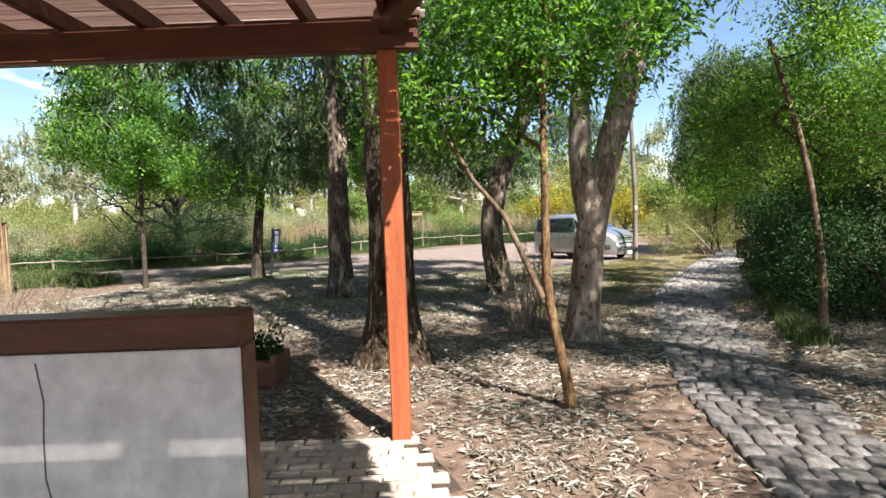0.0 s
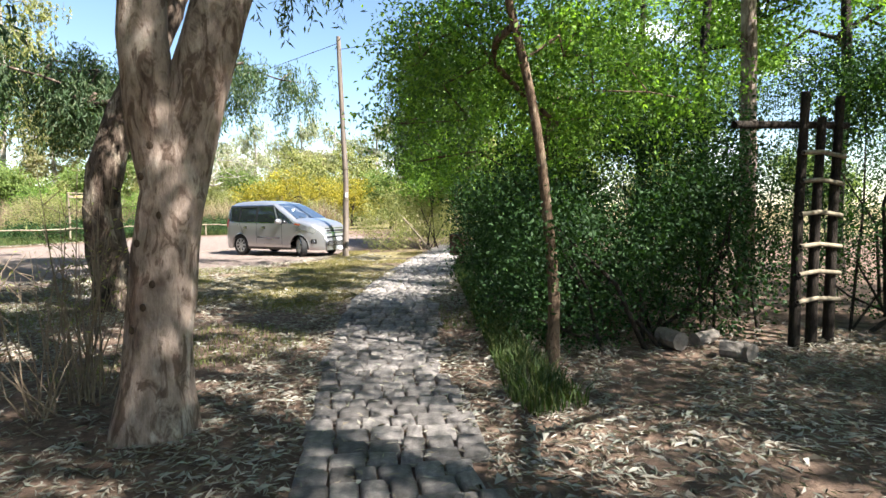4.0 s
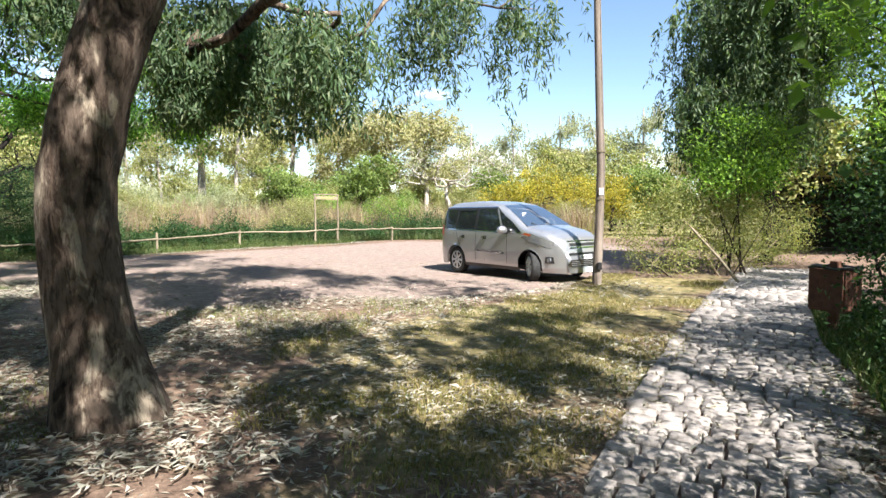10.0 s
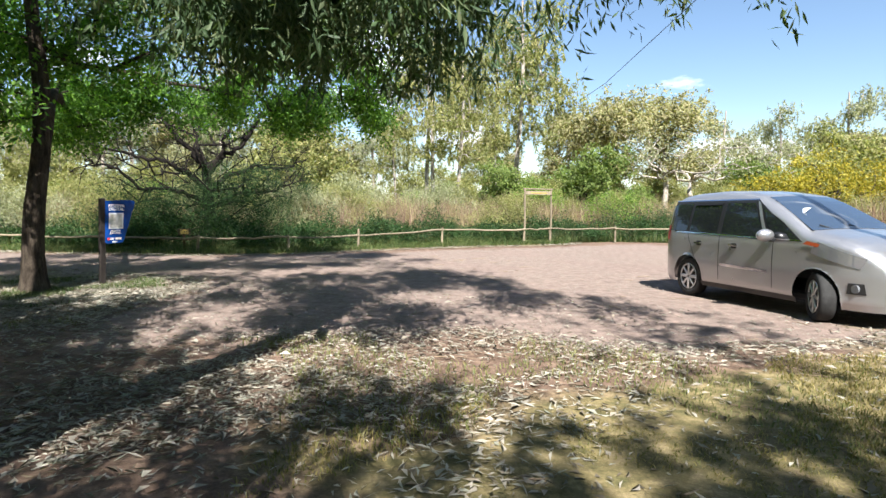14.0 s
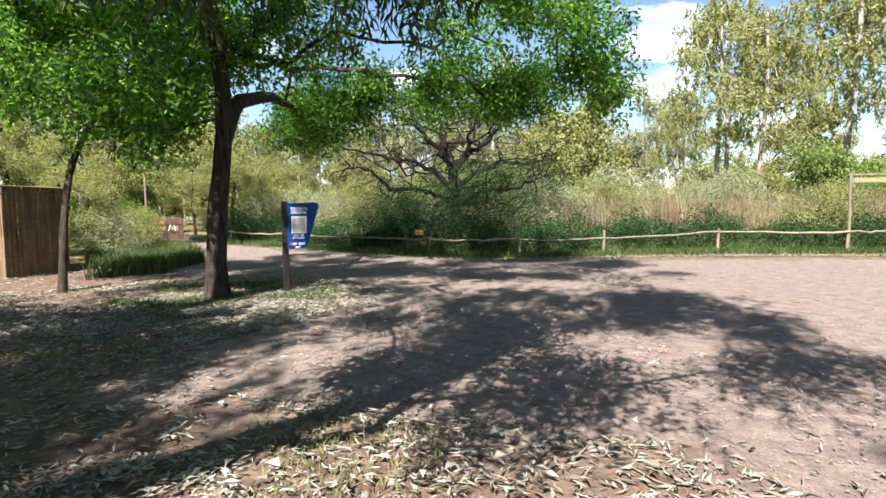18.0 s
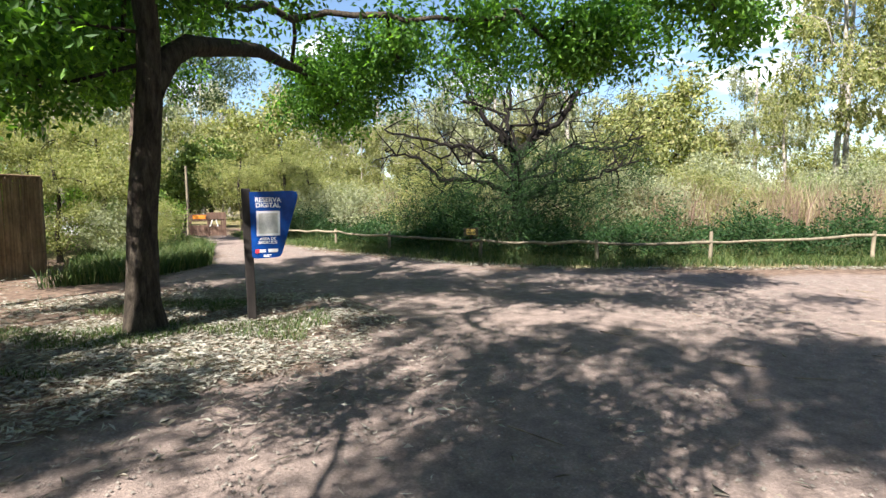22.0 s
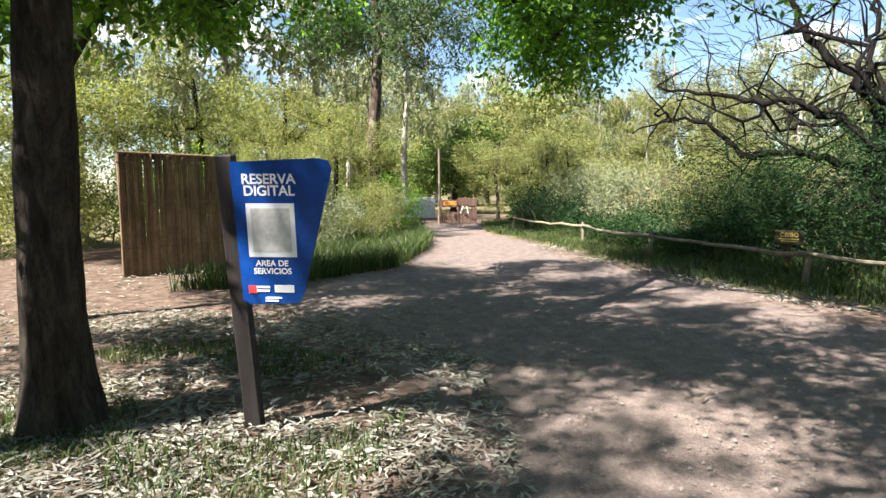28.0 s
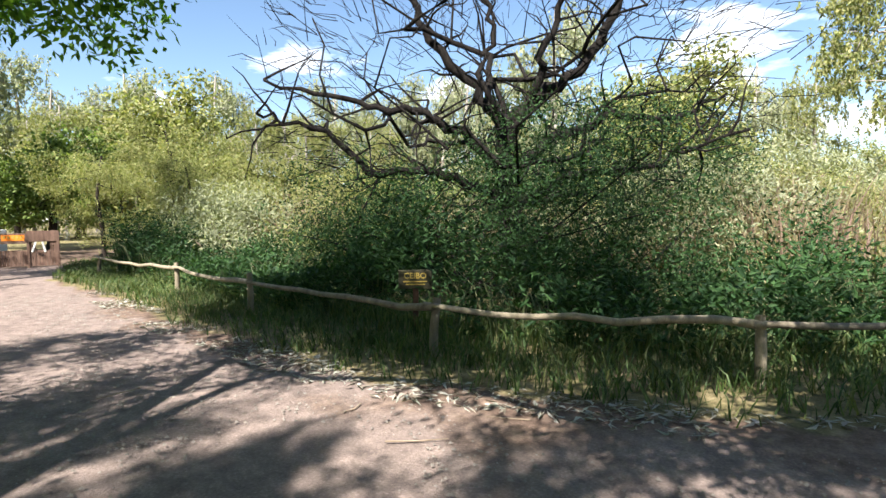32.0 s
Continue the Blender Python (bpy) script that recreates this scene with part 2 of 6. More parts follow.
M = {
    "earth": ground_material(),
    "cobble": mottled("cobble", (0.1, 0.088, 0.08), (0.27, 0.24, 0.218), 3, 45, 0.75, 0.7, vary=0.42),
    "paver": mottled("paver", (0.32, 0.26, 0.21), (0.45, 0.38, 0.31), 5, 60, 0.9, 0.3, vary=0.12),
    "plaster": mottled("plaster", (0.6, 0.575, 0.54), (0.68, 0.655, 0.62), 0.8, 9, 0.8, 0.02),
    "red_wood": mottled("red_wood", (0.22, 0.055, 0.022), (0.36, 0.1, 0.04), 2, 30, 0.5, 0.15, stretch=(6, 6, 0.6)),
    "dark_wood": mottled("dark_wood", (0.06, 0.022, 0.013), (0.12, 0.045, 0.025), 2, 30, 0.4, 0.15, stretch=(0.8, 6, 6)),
    "planter_wood": mottled("planter_wood", (0.075, 0.032, 0.02), (0.15, 0.07, 0.045), 2, 30, 0.7, 0.2, stretch=(0.8, 6, 6)),
    "grey_wood": mottled("grey_wood", (0.12, 0.098, 0.068), (0.28, 0.23, 0.155), 3, 30, 0.85, 0.3, stretch=(4, 4, 1), vary=0.2),
    "pole_wood": mottled("pole_wood", (0.11, 0.085, 0.068), (0.24, 0.195, 0.16), 2, 25, 0.85, 0.3, stretch=(6, 6, 0.5)),
    "black_wood": mottled("black_wood", (0.014, 0.011, 0.01), (0.035, 0.028, 0.025), 3, 30, 0.6, 0.2, stretch=(5, 5, 0.7)),
    "cane": mottled("cane", (0.1, 0.06, 0.035), (0.3, 0.2, 0.12), 2.5, 25, 0.7, 0.2, stretch=(1, 1, 0.5), vary=0.35),
    "mat": leafy("mat", [(0.42, 0.34, 0.3), (0.55, 0.46, 0.42)], 0.55, 0.8, 0.2, (1.3, 1.25, 1.25)),
    "gate_wood": mottled("gate_wood", (0.09, 0.05, 0.035), (0.2, 0.12, 0.085), 2, 25, 0.85, 0.3, stretch=(5, 5, 0.6), vary=0.15),
    "concrete": mottled("concrete", (0.55, 0.52, 0.48), (0.75, 0.72, 0.68), 1, 20, 0.9, 0.1),
    "soil": mottled("soil", (0.03, 0.02, 0.014), (0.08, 0.055, 0.04), 6, 50, 0.95, 0.6),
    "blue": mottled("blue", (0.006, 0.05, 0.24), (0.008, 0.065, 0.3), 1, 8, 0.25, 0.0),
    "navy": plain("navy", (0.01, 0.02, 0.13), 0.25),
    "white": plain("white", (0.85, 0.85, 0.85), 0.4),
    "grey_print": plain("grey_print", (0.1, 0.1, 0.11), 0.4),
    "red_print": plain("red_print", (0.6, 0.05, 0.06), 0.4),
    "orange": mottled("orange", (0.75, 0.2, 0.02), (0.85, 0.27, 0.03), 2, 20, 0.5, 0.05),
    "yellow": plain("yellow", (0.4, 0.27, 0.05), 0.6),
    "board_green": mottled("board_green", (0.03, 0.03, 0.014), (0.06, 0.05, 0.025), 3, 25, 0.7, 0.2),
    "car_paint": None,
    "glass_dark": None,
    "rubber": mottled("rubber", (0.012, 0.012, 0.012), (0.03, 0.03, 0.03), 10, 60, 0.8, 0.2),
    "black_plastic": plain("black_plastic", (0.012, 0.012, 0.013), 0.45),
    "alloy": plain("alloy", (0.62, 0.63, 0.65), 0.28, 0.9),
    "chrome": plain("chrome", (0.8, 0.8, 0.82), 0.08, 1.0),
    "lamp_glass": plain("lamp_glass", (0.2, 0.21, 0.225), 0.05, 0.4, 0.8, 0.6),
    "amber": plain("amber", (0.3, 0.06, 0.02), 0.15),
    "stone": mottled("stone", (0.12, 0.1, 0.085), (0.28, 0.24, 0.2), 4, 30, 0.9, 0.6),
    # bark
    "bark_shag": bark("bark_shag", (0.026, 0.017, 0.011), (0.085, 0.057, 0.038), (0.42, 0.32, 0.22), 2.2, 4.0, 1.0),
    "bark_smooth": bark("bark_smooth", (0.19, 0.13, 0.1), (0.3, 0.228, 0.184), (0.42, 0.345, 0.288), 1.3, 2.6, 0.7),
    "bark_lean": bark("bark_lean", (0.022, 0.015, 0.011), (0.125, 0.092, 0.07), (0.33, 0.27, 0.205), 1.5, 3.2, 0.9),
    "bark_dark": bark("bark_dark", (0.012, 0.009, 0.007), (0.034, 0.026, 0.02), (0.075, 0.058, 0.043), 3.5, 4.0, 1.0, False),
    "bark_ash": bark("bark_ash", (0.02, 0.015, 0.011), (0.062, 0.048, 0.036), (0.135, 0.108, 0.08), 3.5, 4.0, 1.0, False),
    # near-black: the shade on the bare tree is put into its bark colour
    "bark_shaded": bark("bark_shaded", (0.006, 0.005, 0.004), (0.015, 0.012, 0.01), (0.035, 0.028, 0.022), 3.5, 4.0, 1.0, False),
    "bark_sap": bark("bark_sap", (0.08, 0.045, 0.022), (0.17, 0.1, 0.05), (0.27, 0.18, 0.09), 3.0, 4.0, 0.5),
    "bark_sap2": bark("bark_sap2", (0.06, 0.04, 0.025), (0.15, 0.1, 0.065), (0.24, 0.18, 0.12), 3.0, 4.0, 0.5),
    "bark_pale": bark("bark_pale", (0.22, 0.185, 0.15), (0.38, 0.34, 0.285), (0.52, 0.48, 0.41), 1.5, 3.0, 0.3),
    "twig": mottled("twig", (0.14, 0.1, 0.07), (0.3, 0.23, 0.16), 4, 30, 0.9, 0.2),
    # leaves
    "leaf_euc": leafy("leaf_euc", [(0.03, 0.058, 0.026), (0.055, 0.095, 0.04), (0.085, 0.13, 0.065), (0.13, 0.15, 0.075)], 0.35),
    "leaf_fresh": leafy("leaf_fresh", [(0.048, 0.102, 0.023), (0.103, 0.192, 0.037), (0.179, 0.296, 0.056), (0.276, 0.411, 0.075)], 0.5),
    "leaf_ash": leafy("leaf_ash", [(0.040, 0.094, 0.022), (0.068, 0.145, 0.033), (0.116, 0.231, 0.047), (0.204, 0.352, 0.068)], 0.55, tint=(1.6, 1.75, 0.5)),
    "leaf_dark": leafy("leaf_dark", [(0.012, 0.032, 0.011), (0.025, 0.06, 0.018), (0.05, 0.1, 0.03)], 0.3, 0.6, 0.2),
    "leaf_olive": leafy("leaf_olive", [(0.118, 0.137, 0.048), (0.201, 0.220, 0.078), (0.292, 0.289, 0.118), (0.345, 0.305, 0.138)], 0.4),
    "leaf_grey": leafy("leaf_grey", [(0.149, 0.169, 0.103), (0.237, 0.252, 0.153), (0.325, 0.320, 0.203), (0.253, 0.272, 0.127)], 0.3),
    "leaf_yellow": leafy("leaf_yellow", [(0.184, 0.166, 0.028), (0.294, 0.239, 0.028), (0.386, 0.304, 0.037), (0.166, 0.184, 0.037)], 0.4),
    "leaf_tan": leafy("leaf_tan", [(0.232, 0.201, 0.106), (0.318, 0.286, 0.159), (0.254, 0.265, 0.117)], 0.35),
    "leaf_far": leafy("leaf_far", [(0.077, 0.116, 0.031), (0.123, 0.178, 0.046), (0.169, 0.224, 0.062), (0.200, 0.239, 0.077)], 0.4),
    "reed_dry": leafy("reed_dry", [(0.182, 0.136, 0.079), (0.272, 0.209, 0.122), (0.344, 0.283, 0.165), (0.182, 0.172, 0.079)], 0.25),
    "reed_green": leafy("reed_green", [(0.03, 0.045, 0.018), (0.055, 0.075, 0.03), (0.09, 0.11, 0.05), (0.15, 0.145, 0.075)], 0.25),
    "reed_rose": leafy("reed_rose", [(0.126, 0.077, 0.056), (0.189, 0.119, 0.091), (0.210, 0.154, 0.105)], 0.25),
    "grass_green": leafy("grass_green", [(0.026, 0.046, 0.013), (0.046, 0.078, 0.021), (0.08, 0.12, 0.034), (0.15, 0.145, 0.06)], 0.3),
    "grass_sun": leafy("grass_sun", [(0.098, 0.107, 0.031), (0.165, 0.148, 0.048), (0.240, 0.193, 0.081), (0.292, 0.227, 0.115)], 0.3),
    "grass_thin": leafy("grass_thin", [(0.09, 0.11, 0.035), (0.15, 0.16, 0.06), (0.24, 0.21, 0.1)], 0.3),
    "litter": leafy("litter", [(0.123, 0.100, 0.071), (0.223, 0.192, 0.149), (0.298, 0.267, 0.222), (0.347, 0.323, 0.273), (0.223, 0.230, 0.182)], 0.12, 0.75, 0.2),
}


def paint_material():
    m, n, l, b = mat_base("car_paint", 0.28, 0.75, 0.5)
    b.inputs["Base Color"].default_value = (0.4, 0.4, 0.415, 1)
    b.inputs["Coat Weight"].default_value, b.inputs["Coat Roughness"].default_value = 0.8, 0.06
    co, f = n.new("ShaderNodeTexCoord"), node(n, "ShaderNodeTexNoise", Scale=9.0, Detail=5.0)
    l.new(co.outputs["Object"], f.inputs["Vector"])
    r = node(n, "ShaderNodeMapRange", To_Min=0.22, To_Max=0.42)
    l.new(f.outputs[0], r.inputs[0])
    l.new(r.outputs[0], b.inputs["Roughness"])
    return m


M["car_paint"] = paint_material()
M["glass_dark"] = plain("glass_dark", (0.012, 0.014, 0.016), 0.03, 0.0, 0.8, 0.5)
M["windscreen"] = plain("windscreen", (0.03, 0.045, 0.07), 0.04, 0.0, 1.0, 0.8)


# ---- mesh helpers ----
def mesh_of(name, verts, faces, material=None, smooth=False):
    me = bpy.data.meshes.new(name)
    v = np.asarray(verts, dtype=np.float32).reshape(-1, 3)
    if isinstance(faces, np.ndarray):
        k = faces.shape[1]
        me.vertices.add(len(v))
        me.vertices.foreach_set("co", v.ravel())
        me.loops.add(faces.size)
        me.loops.foreach_set("vertex_index", faces.astype(np.int32).ravel())
        me.polygons.add(len(faces))
        me.polygons.foreach_set("loop_start", np.arange(0, faces.size, k, dtype=np.int32))
        me.update(calc_edges=True)
    else:
        me.from_pydata(v.tolist(), [], faces)
        me.update()
    if material:
        me.materials.append(material)
    if smooth:
        me.polygons.foreach_set("use_smooth", np.ones(len(me.polygons), dtype=bool))
    return me


def part(name, data, material=None, parent=None, label="", m=None):
    """Links a bmesh or a mesh as one object under a thing."""
    if isinstance(data, bmesh.types.BMesh):
        me = bpy.data.meshes.new(name)
        data.to_mesh(me)
        data.free()
        data = me
    if material and not data.materials:
        data.materials.append(material)
    ob = new(name, data)
    if parent:
        ob.parent = parent
    if m is not None:
        ob.matrix_basis = m
    if label:
        ob["label"] = label
    return ob


def thing(name, m, label, category, group="", kind=""):
    ob = new(name)
    ob.matrix_basis = m
    ob.empty_display_size = 0.1
    return tagged(ob, label, category, group, kind)


def box(sx, sy, sz, bevel=0.006, at=(0, 0, 0), seg=1):
    bm = bmesh.new()
    bmesh.ops.create_cube(bm, size=1)
    bmesh.ops.scale(bm, vec=(sx, sy, sz), verts=bm.verts)
    bmesh.ops.translate(bm, vec=at, verts=bm.verts)
    if bevel:
        bmesh.ops.bevel(bm, geom=bm.edges[:], offset=bevel, segments=seg, affect="EDGES")
    return bm


def tube_arrays(paths, n=8, rough=0.0, rng=None, cap=True):
    """Tubes along polylines: lists of (points, radii)."""
    vs, fs, base = [], [], 0
    ang = np.linspace(0, 2 * np.pi, n, endpoint=False)
    ca, sa = np.cos(ang), np.sin(ang)
    for pts, rad in paths:
        pts, rad = np.asarray(pts, float), np.asarray(rad, float)
        k = len(pts)
        if k < 2:
            continue
        t = np.gradient(pts, axis=0)
        t /= np.linalg.norm(t, axis=1, keepdims=True) + 1e-9
        ref = np.where(np.abs(t[:, 2:3]) > 0.9, np.array([[1.0, 0, 0]]), np.array([[0, 0, 1.0]]))
        if np.abs(t[:, 2]).max() > 0.9 and np.abs(t[:, 2]).min() < 0.9:
            ref[:] = (1.0, 0.13, 0.02)
        u = np.cross(t, ref)
        u /= np.linalg.norm(u, axis=1, keepdims=True) + 1e-9
        w = np.cross(t, u)
        rr = np.repeat(rad[:, None], n, 1)
        if rough and rng is not None:
            rr = rr * (1 + rough * rng.normal(0, 1, rr.shape))
        ring = pts[:, None] + rr[..., None] * (ca[None, :, None] * u[:, None] + sa[None, :, None] * w[:, None])
        vs.append(ring.reshape(-1, 3))
        i = np.arange(k - 1)[:, None] * n + base
        j = np.arange(n)[None]
        j2 = (j + 1) % n
        fs.append(np.stack([i + j, i + j2, i + n + j2, i + n + j], -1).reshape(-1, 4))
        base += k * n
    return np.concatenate(vs), np.concatenate(fs)


def tubes(name, paths, material, n=8, rough=0.0, rng=None):
    v, f = tube_arrays(paths, n, rough, rng)
    return mesh_of(name, v, f, material, True)


def unit(a):
    return a / (np.linalg.norm(a, axis=-1, keepdims=True) + 1e-9)


def leaf_mesh(name, pos, dirs, length, width, rng, material, fold=0.25, curl=0.0):
    """One folded lance-shaped blade at each place: base, two sides, tip."""
    n = len(pos)
    d = unit(dirs)
    side = unit(np.cross(d, rng.normal(0, 1, (n, 3))))
    nrm = np.cross(side, d)
    ln = length * rng.uniform(0.65, 1.25, (n, 1))
    wd = width * rng.uniform(0.7, 1.2, (n, 1))
    mid = pos + d * ln * 0.45 + nrm * ln * curl
    v = np.stack([pos, mid + side * wd / 2 + nrm * wd * fold, pos + d * ln, mid - side * wd / 2 + nrm * wd * fold], 1)
    f = np.arange(n * 4).reshape(n, 4)
    tri = np.concatenate([f[:, [0, 1, 2]], f[:, [0, 2, 3]]])
    return mesh_of(name, v.reshape(-1, 3), tri, material)


def blade_arrays(pos, height, width, lean, rng):
    """Grass blades: each a bent strip that narrows to its tip."""
    n = len(pos)
    a = rng.uniform(0, 2 * np.pi, n)
    h = height * rng.uniform(0.55, 1.25, n)
    out = np.stack([np.cos(a), np.sin(a), 0 * a], 1)
    b = rng.uniform(0, 2 * np.pi, n)
    s = np.stack([np.cos(b), np.sin(b), 0 * b], 1) * (width * rng.uniform(0.6, 1.3, n))[:, None] / 2
    up = np.zeros((n, 3))
    up[:, 2] = h
    bend = lean * rng.uniform(0.2, 1.4, n) * h
    p1 = pos + up * 0.55 + out * (bend * 0.3)[:, None]
    p2 = pos + up * (1 - 0.25 * lean) + out * bend[:, None]
    v = np.stack([pos - s, pos + s, p1 + s * 0.8, p1 - s * 0.8, p2], 1).reshape(-1, 3)
    i = np.arange(n)[:, None] * 5
    return v, np.concatenate([i + [0, 1, 2], i + [0, 2, 3], i + [3, 2, 4]])


def blades(name, pos, height, width, lean, rng, material):
    v, f = blade_arrays(pos, height, width, lean, rng)
    return mesh_of(name, v, f, material)


def ball_points(rng, n, centre, radii, hollow=0.0):
    p = unit(rng.normal(0, 1, (n, 3))) * (rng.uniform(hollow**3, 1, (n, 1)) ** (1 / 3))
    return np.asarray(centre) + p * np.asarray(radii)


def skeleton_tree(rng, trunk, r_base, r_top, tips, start_z, step=0.45, jit=0.09, twig=0.007, power=0.5, cap=0.8):
    """Trunk polyline plus limbs that reach each tip from the nearest wood. Returns the trunk path, the limb paths."""
    trunk = np.asarray(trunk, float)
    seg = np.r_[0, np.cumsum(np.linalg.norm(np.diff(trunk, axis=0), axis=1))]
    s = np.linspace(0, seg[-1], max(6, int(seg[-1] / 0.3)))
    # a smooth line through the given places
    line = np.stack([np.interp(s, seg, trunk[:, i]) for i in range(3)], 1)
    for _ in range(4):
        line[1:-1] = (line[:-2] + 2 * line[1:-1] + line[2:]) / 4
    u = s / seg[-1]
    rad = r_top + (r_base - r_top) * (1 - u) ** 0.8
    nodes, parent = [p for p in line], [-1] + list(range(len(line) - 1))
    k = len(line)
    usable = [i for i in range(k) if line[i, 2] >= start_z]
    arr = np.empty((k + len(tips) * 24, 3))
    arr[:k] = line
    ok = np.zeros(len(arr), bool)
    ok[usable] = True
    n, ends = k, []
    order = np.argsort([np.min(np.linalg.norm(line[usable] - t, axis=1)) for t in tips])
    for i in order:
        t = tips[i]
        c = np.flatnonzero(ok[:n])
        d = np.linalg.norm(arr[c] - t, axis=1) + 0.6 * np.maximum(arr[c, 2] - t[2], 0)
        j = int(c[np.argmin(d)])
        a = arr[j]
        m = min(22, max(1, int(np.linalg.norm(t - a) / step)))
        for q in range(1, m + 1):
            w = q / m
            p = a + (t - a) * w + np.array([0, 0, 0.12 * np.linalg.norm(t - a) * w * (1 - w)])
            if q < m:
                p = p + rng.normal(0, jit, 3)
            arr[n] = p
            ok[n] = True
            parent.append(j)
            j = n
            n += 1
        ends.append(j)
    weight = np.zeros(n)
    weight[ends] += 1
    for i in range(n - 1, 0, -1):
        weight[parent[i]] += weight[i]
    r = np.minimum(twig * np.maximum(weight, 1) ** power, r_top * cap if r_top > 0.03 else r_base * 0.6)
    r[:k] = rad
    kids = [[] for _ in range(n)]
    for i in range(k, n):
        kids[parent[i]].append(i)
    limbs = []
    starts = [(parent[i], i) for i in range(k, n) if parent[i] < k]
    while starts:
        a, i = starts.pop()
        pts, rr = [arr[a], arr[i]], [min(r[a], r[i] * 1.25), r[i]]
        while kids[i]:
            best = max(kids[i], key=lambda q: weight[q])
            starts += [(i, q) for q in kids[i] if q != best]
            i = best
            pts.append(arr[i])
            rr.append(r[i])
        rr[-1] = rr[-1] * 0.5
        limbs.append((np.array(pts), np.array(rr)))
    return (line, rad), limbs


def spray(rng, tips, per, spread, droop, flat=1.0):
    """Leaf places and directions round each tip, gathered in small tufts, or in hanging strands where they droop."""
    hang = droop > 0.2
    tufts = max(3, per // (26 if hang else 20))
    each = max(1, per // tufts)
    c = np.repeat(tips, tufts, 0)
    off = rng.normal(0, 1, c.shape) * spread
    off[:, 2] *= flat
    c = np.repeat(c + off, each, 0)
    n = len(c)
    if hang:
        run = np.repeat(rng.uniform(0.5, 1.6, len(tips) * tufts) * (0.25 + droop), each) * 1.3
        sway = np.repeat(rng.normal(0, 0.16, (len(tips) * tufts, 3)), each, 0)
        u = rng.uniform(0, 1, n)
        p = c + sway * u[:, None] + rng.normal(0, 0.045, (n, 3))
        p[:, 2] -= u * run
        d = rng.normal(0, 0.55, (n, 3))
        d[:, 2] -= 0.9
    else:
        p = c + rng.normal(0, 1, (n, 3)) * (0.09 + 0.2 * spread) * (1, 1, 0.7)
        d = unit(rng.normal(0, 1, (n, 3)) + (p - c) * 3)
        d[:, 2] -= 0.35
    return p, d


def clusters(seed, n, centre, radii, size):
    """Separate leaf masses of a high crown, with gaps of sky between them."""
    g = np.random.default_rng(seed)
    out = []
    for p in ball_points(g, n, centre, radii, 0.2):
        q = size * g.uniform(0.65, 1.3)
        out.append((tuple(p), (q, q * g.uniform(0.7, 1.1), q * 0.5), q * q))
    total = sum(b[2] for b in out)
    return [(c, r, w / total) for c, r, w in out]


def share_of(blobs, share):
    return [(c, r, w * share) for c, r, w in blobs]


def tree(name, base, trunk, r, blobs, leaf, bark_mat, label, seed, tips=160, per=60, spread=0.35, droop=0.0, size=(0.09, 0.035), start_z=1.8,
         sides=14, flare=0.5, category="tree", crown="crown", group="", twig=0.007, jit=0.09, hollow=0.3, lump=0.05, leaf_mat2=None, step=0.45):
    """A tree: a tapered trunk, limbs that reach out to the crown's clumps, and many single leaves.
    trunk: points from the base; blobs: (centre, radii, share), all in metres from the base."""
    rng = np.random.default_rng(seed)
    distant = size[0] > 0.19
    tips, per = int(tips * 1.25), int(per * (1.5 if distant else 2.1 if droop > 0.2 else 1.5))
    if not distant and tips > 120:
        tips, per, spread = (int(tips * 0.5), int(per * 2.5), spread * 0.9) if droop > 0.2 else (int(tips * 0.68), int(per * 1.8), spread * 0.76)
    size = (size[0] * 0.9, size[1] * 1.2) if distant else (size[0] * 1.3, size[1] * 1.45)
    spread = spread * 0.85 if distant else spread
    step = 1.0 if distant else step
    share = np.array([b[2] for b in blobs], float)
    counts = np.maximum(1, (tips * share / share.sum()).astype(int))
    t = np.concatenate([ball_points(rng, c, b[0], b[1], hollow) for c, b in zip(counts, blobs)])
    (line, rad), limbs = skeleton_tree(rng, trunk, r[0], r[1], t, start_z, twig=twig, jit=jit, step=step)
    ob = thing(name, pose(*base), label, category, group)
    rad = rad * (1 + flare * np.exp(-line[:, 2] / (0.9 * r[0] + 0.05)))
    line[0, 2] -= 0.08
    part("trunk", tubes("trunk", [(line, rad)], bark_mat, sides, lump, rng), None, ob)
    thick = sorted((q for q in limbs if q[1].max() > 0.028), key=lambda q: -q[1].max())[:1 if distant else 36]
    for q in thick:
        part("branch", tubes("branch", [q], bark_mat, 6 if distant else 8), None, ob)
    chosen = {id(q) for q in thick}
    fine = [q for q in limbs if id(q) not in chosen]
    if fine:
        part("twig_growth", tubes("twig_growth", fine, bark_mat, 3 if distant else 5), None, ob)["kind"] = "stuff"
    if per:
        p, d = spray(rng, t, per, spread, droop)
        if droop > 0.2:
            p, d = p[p[:, 2] > 2.7], d[p[:, 2] > 2.7]
        # leaves above 6.6 m are enlarged so high crowns cast denser shade
        grow = 1.0 if distant else np.where(p[:, 2:] > 6.6, 1.35, 1.0)
        part(crown, leaf_mesh(crown, p, d, size[0] * grow, size[1] * grow, rng, leaf), None, ob)
    return ob


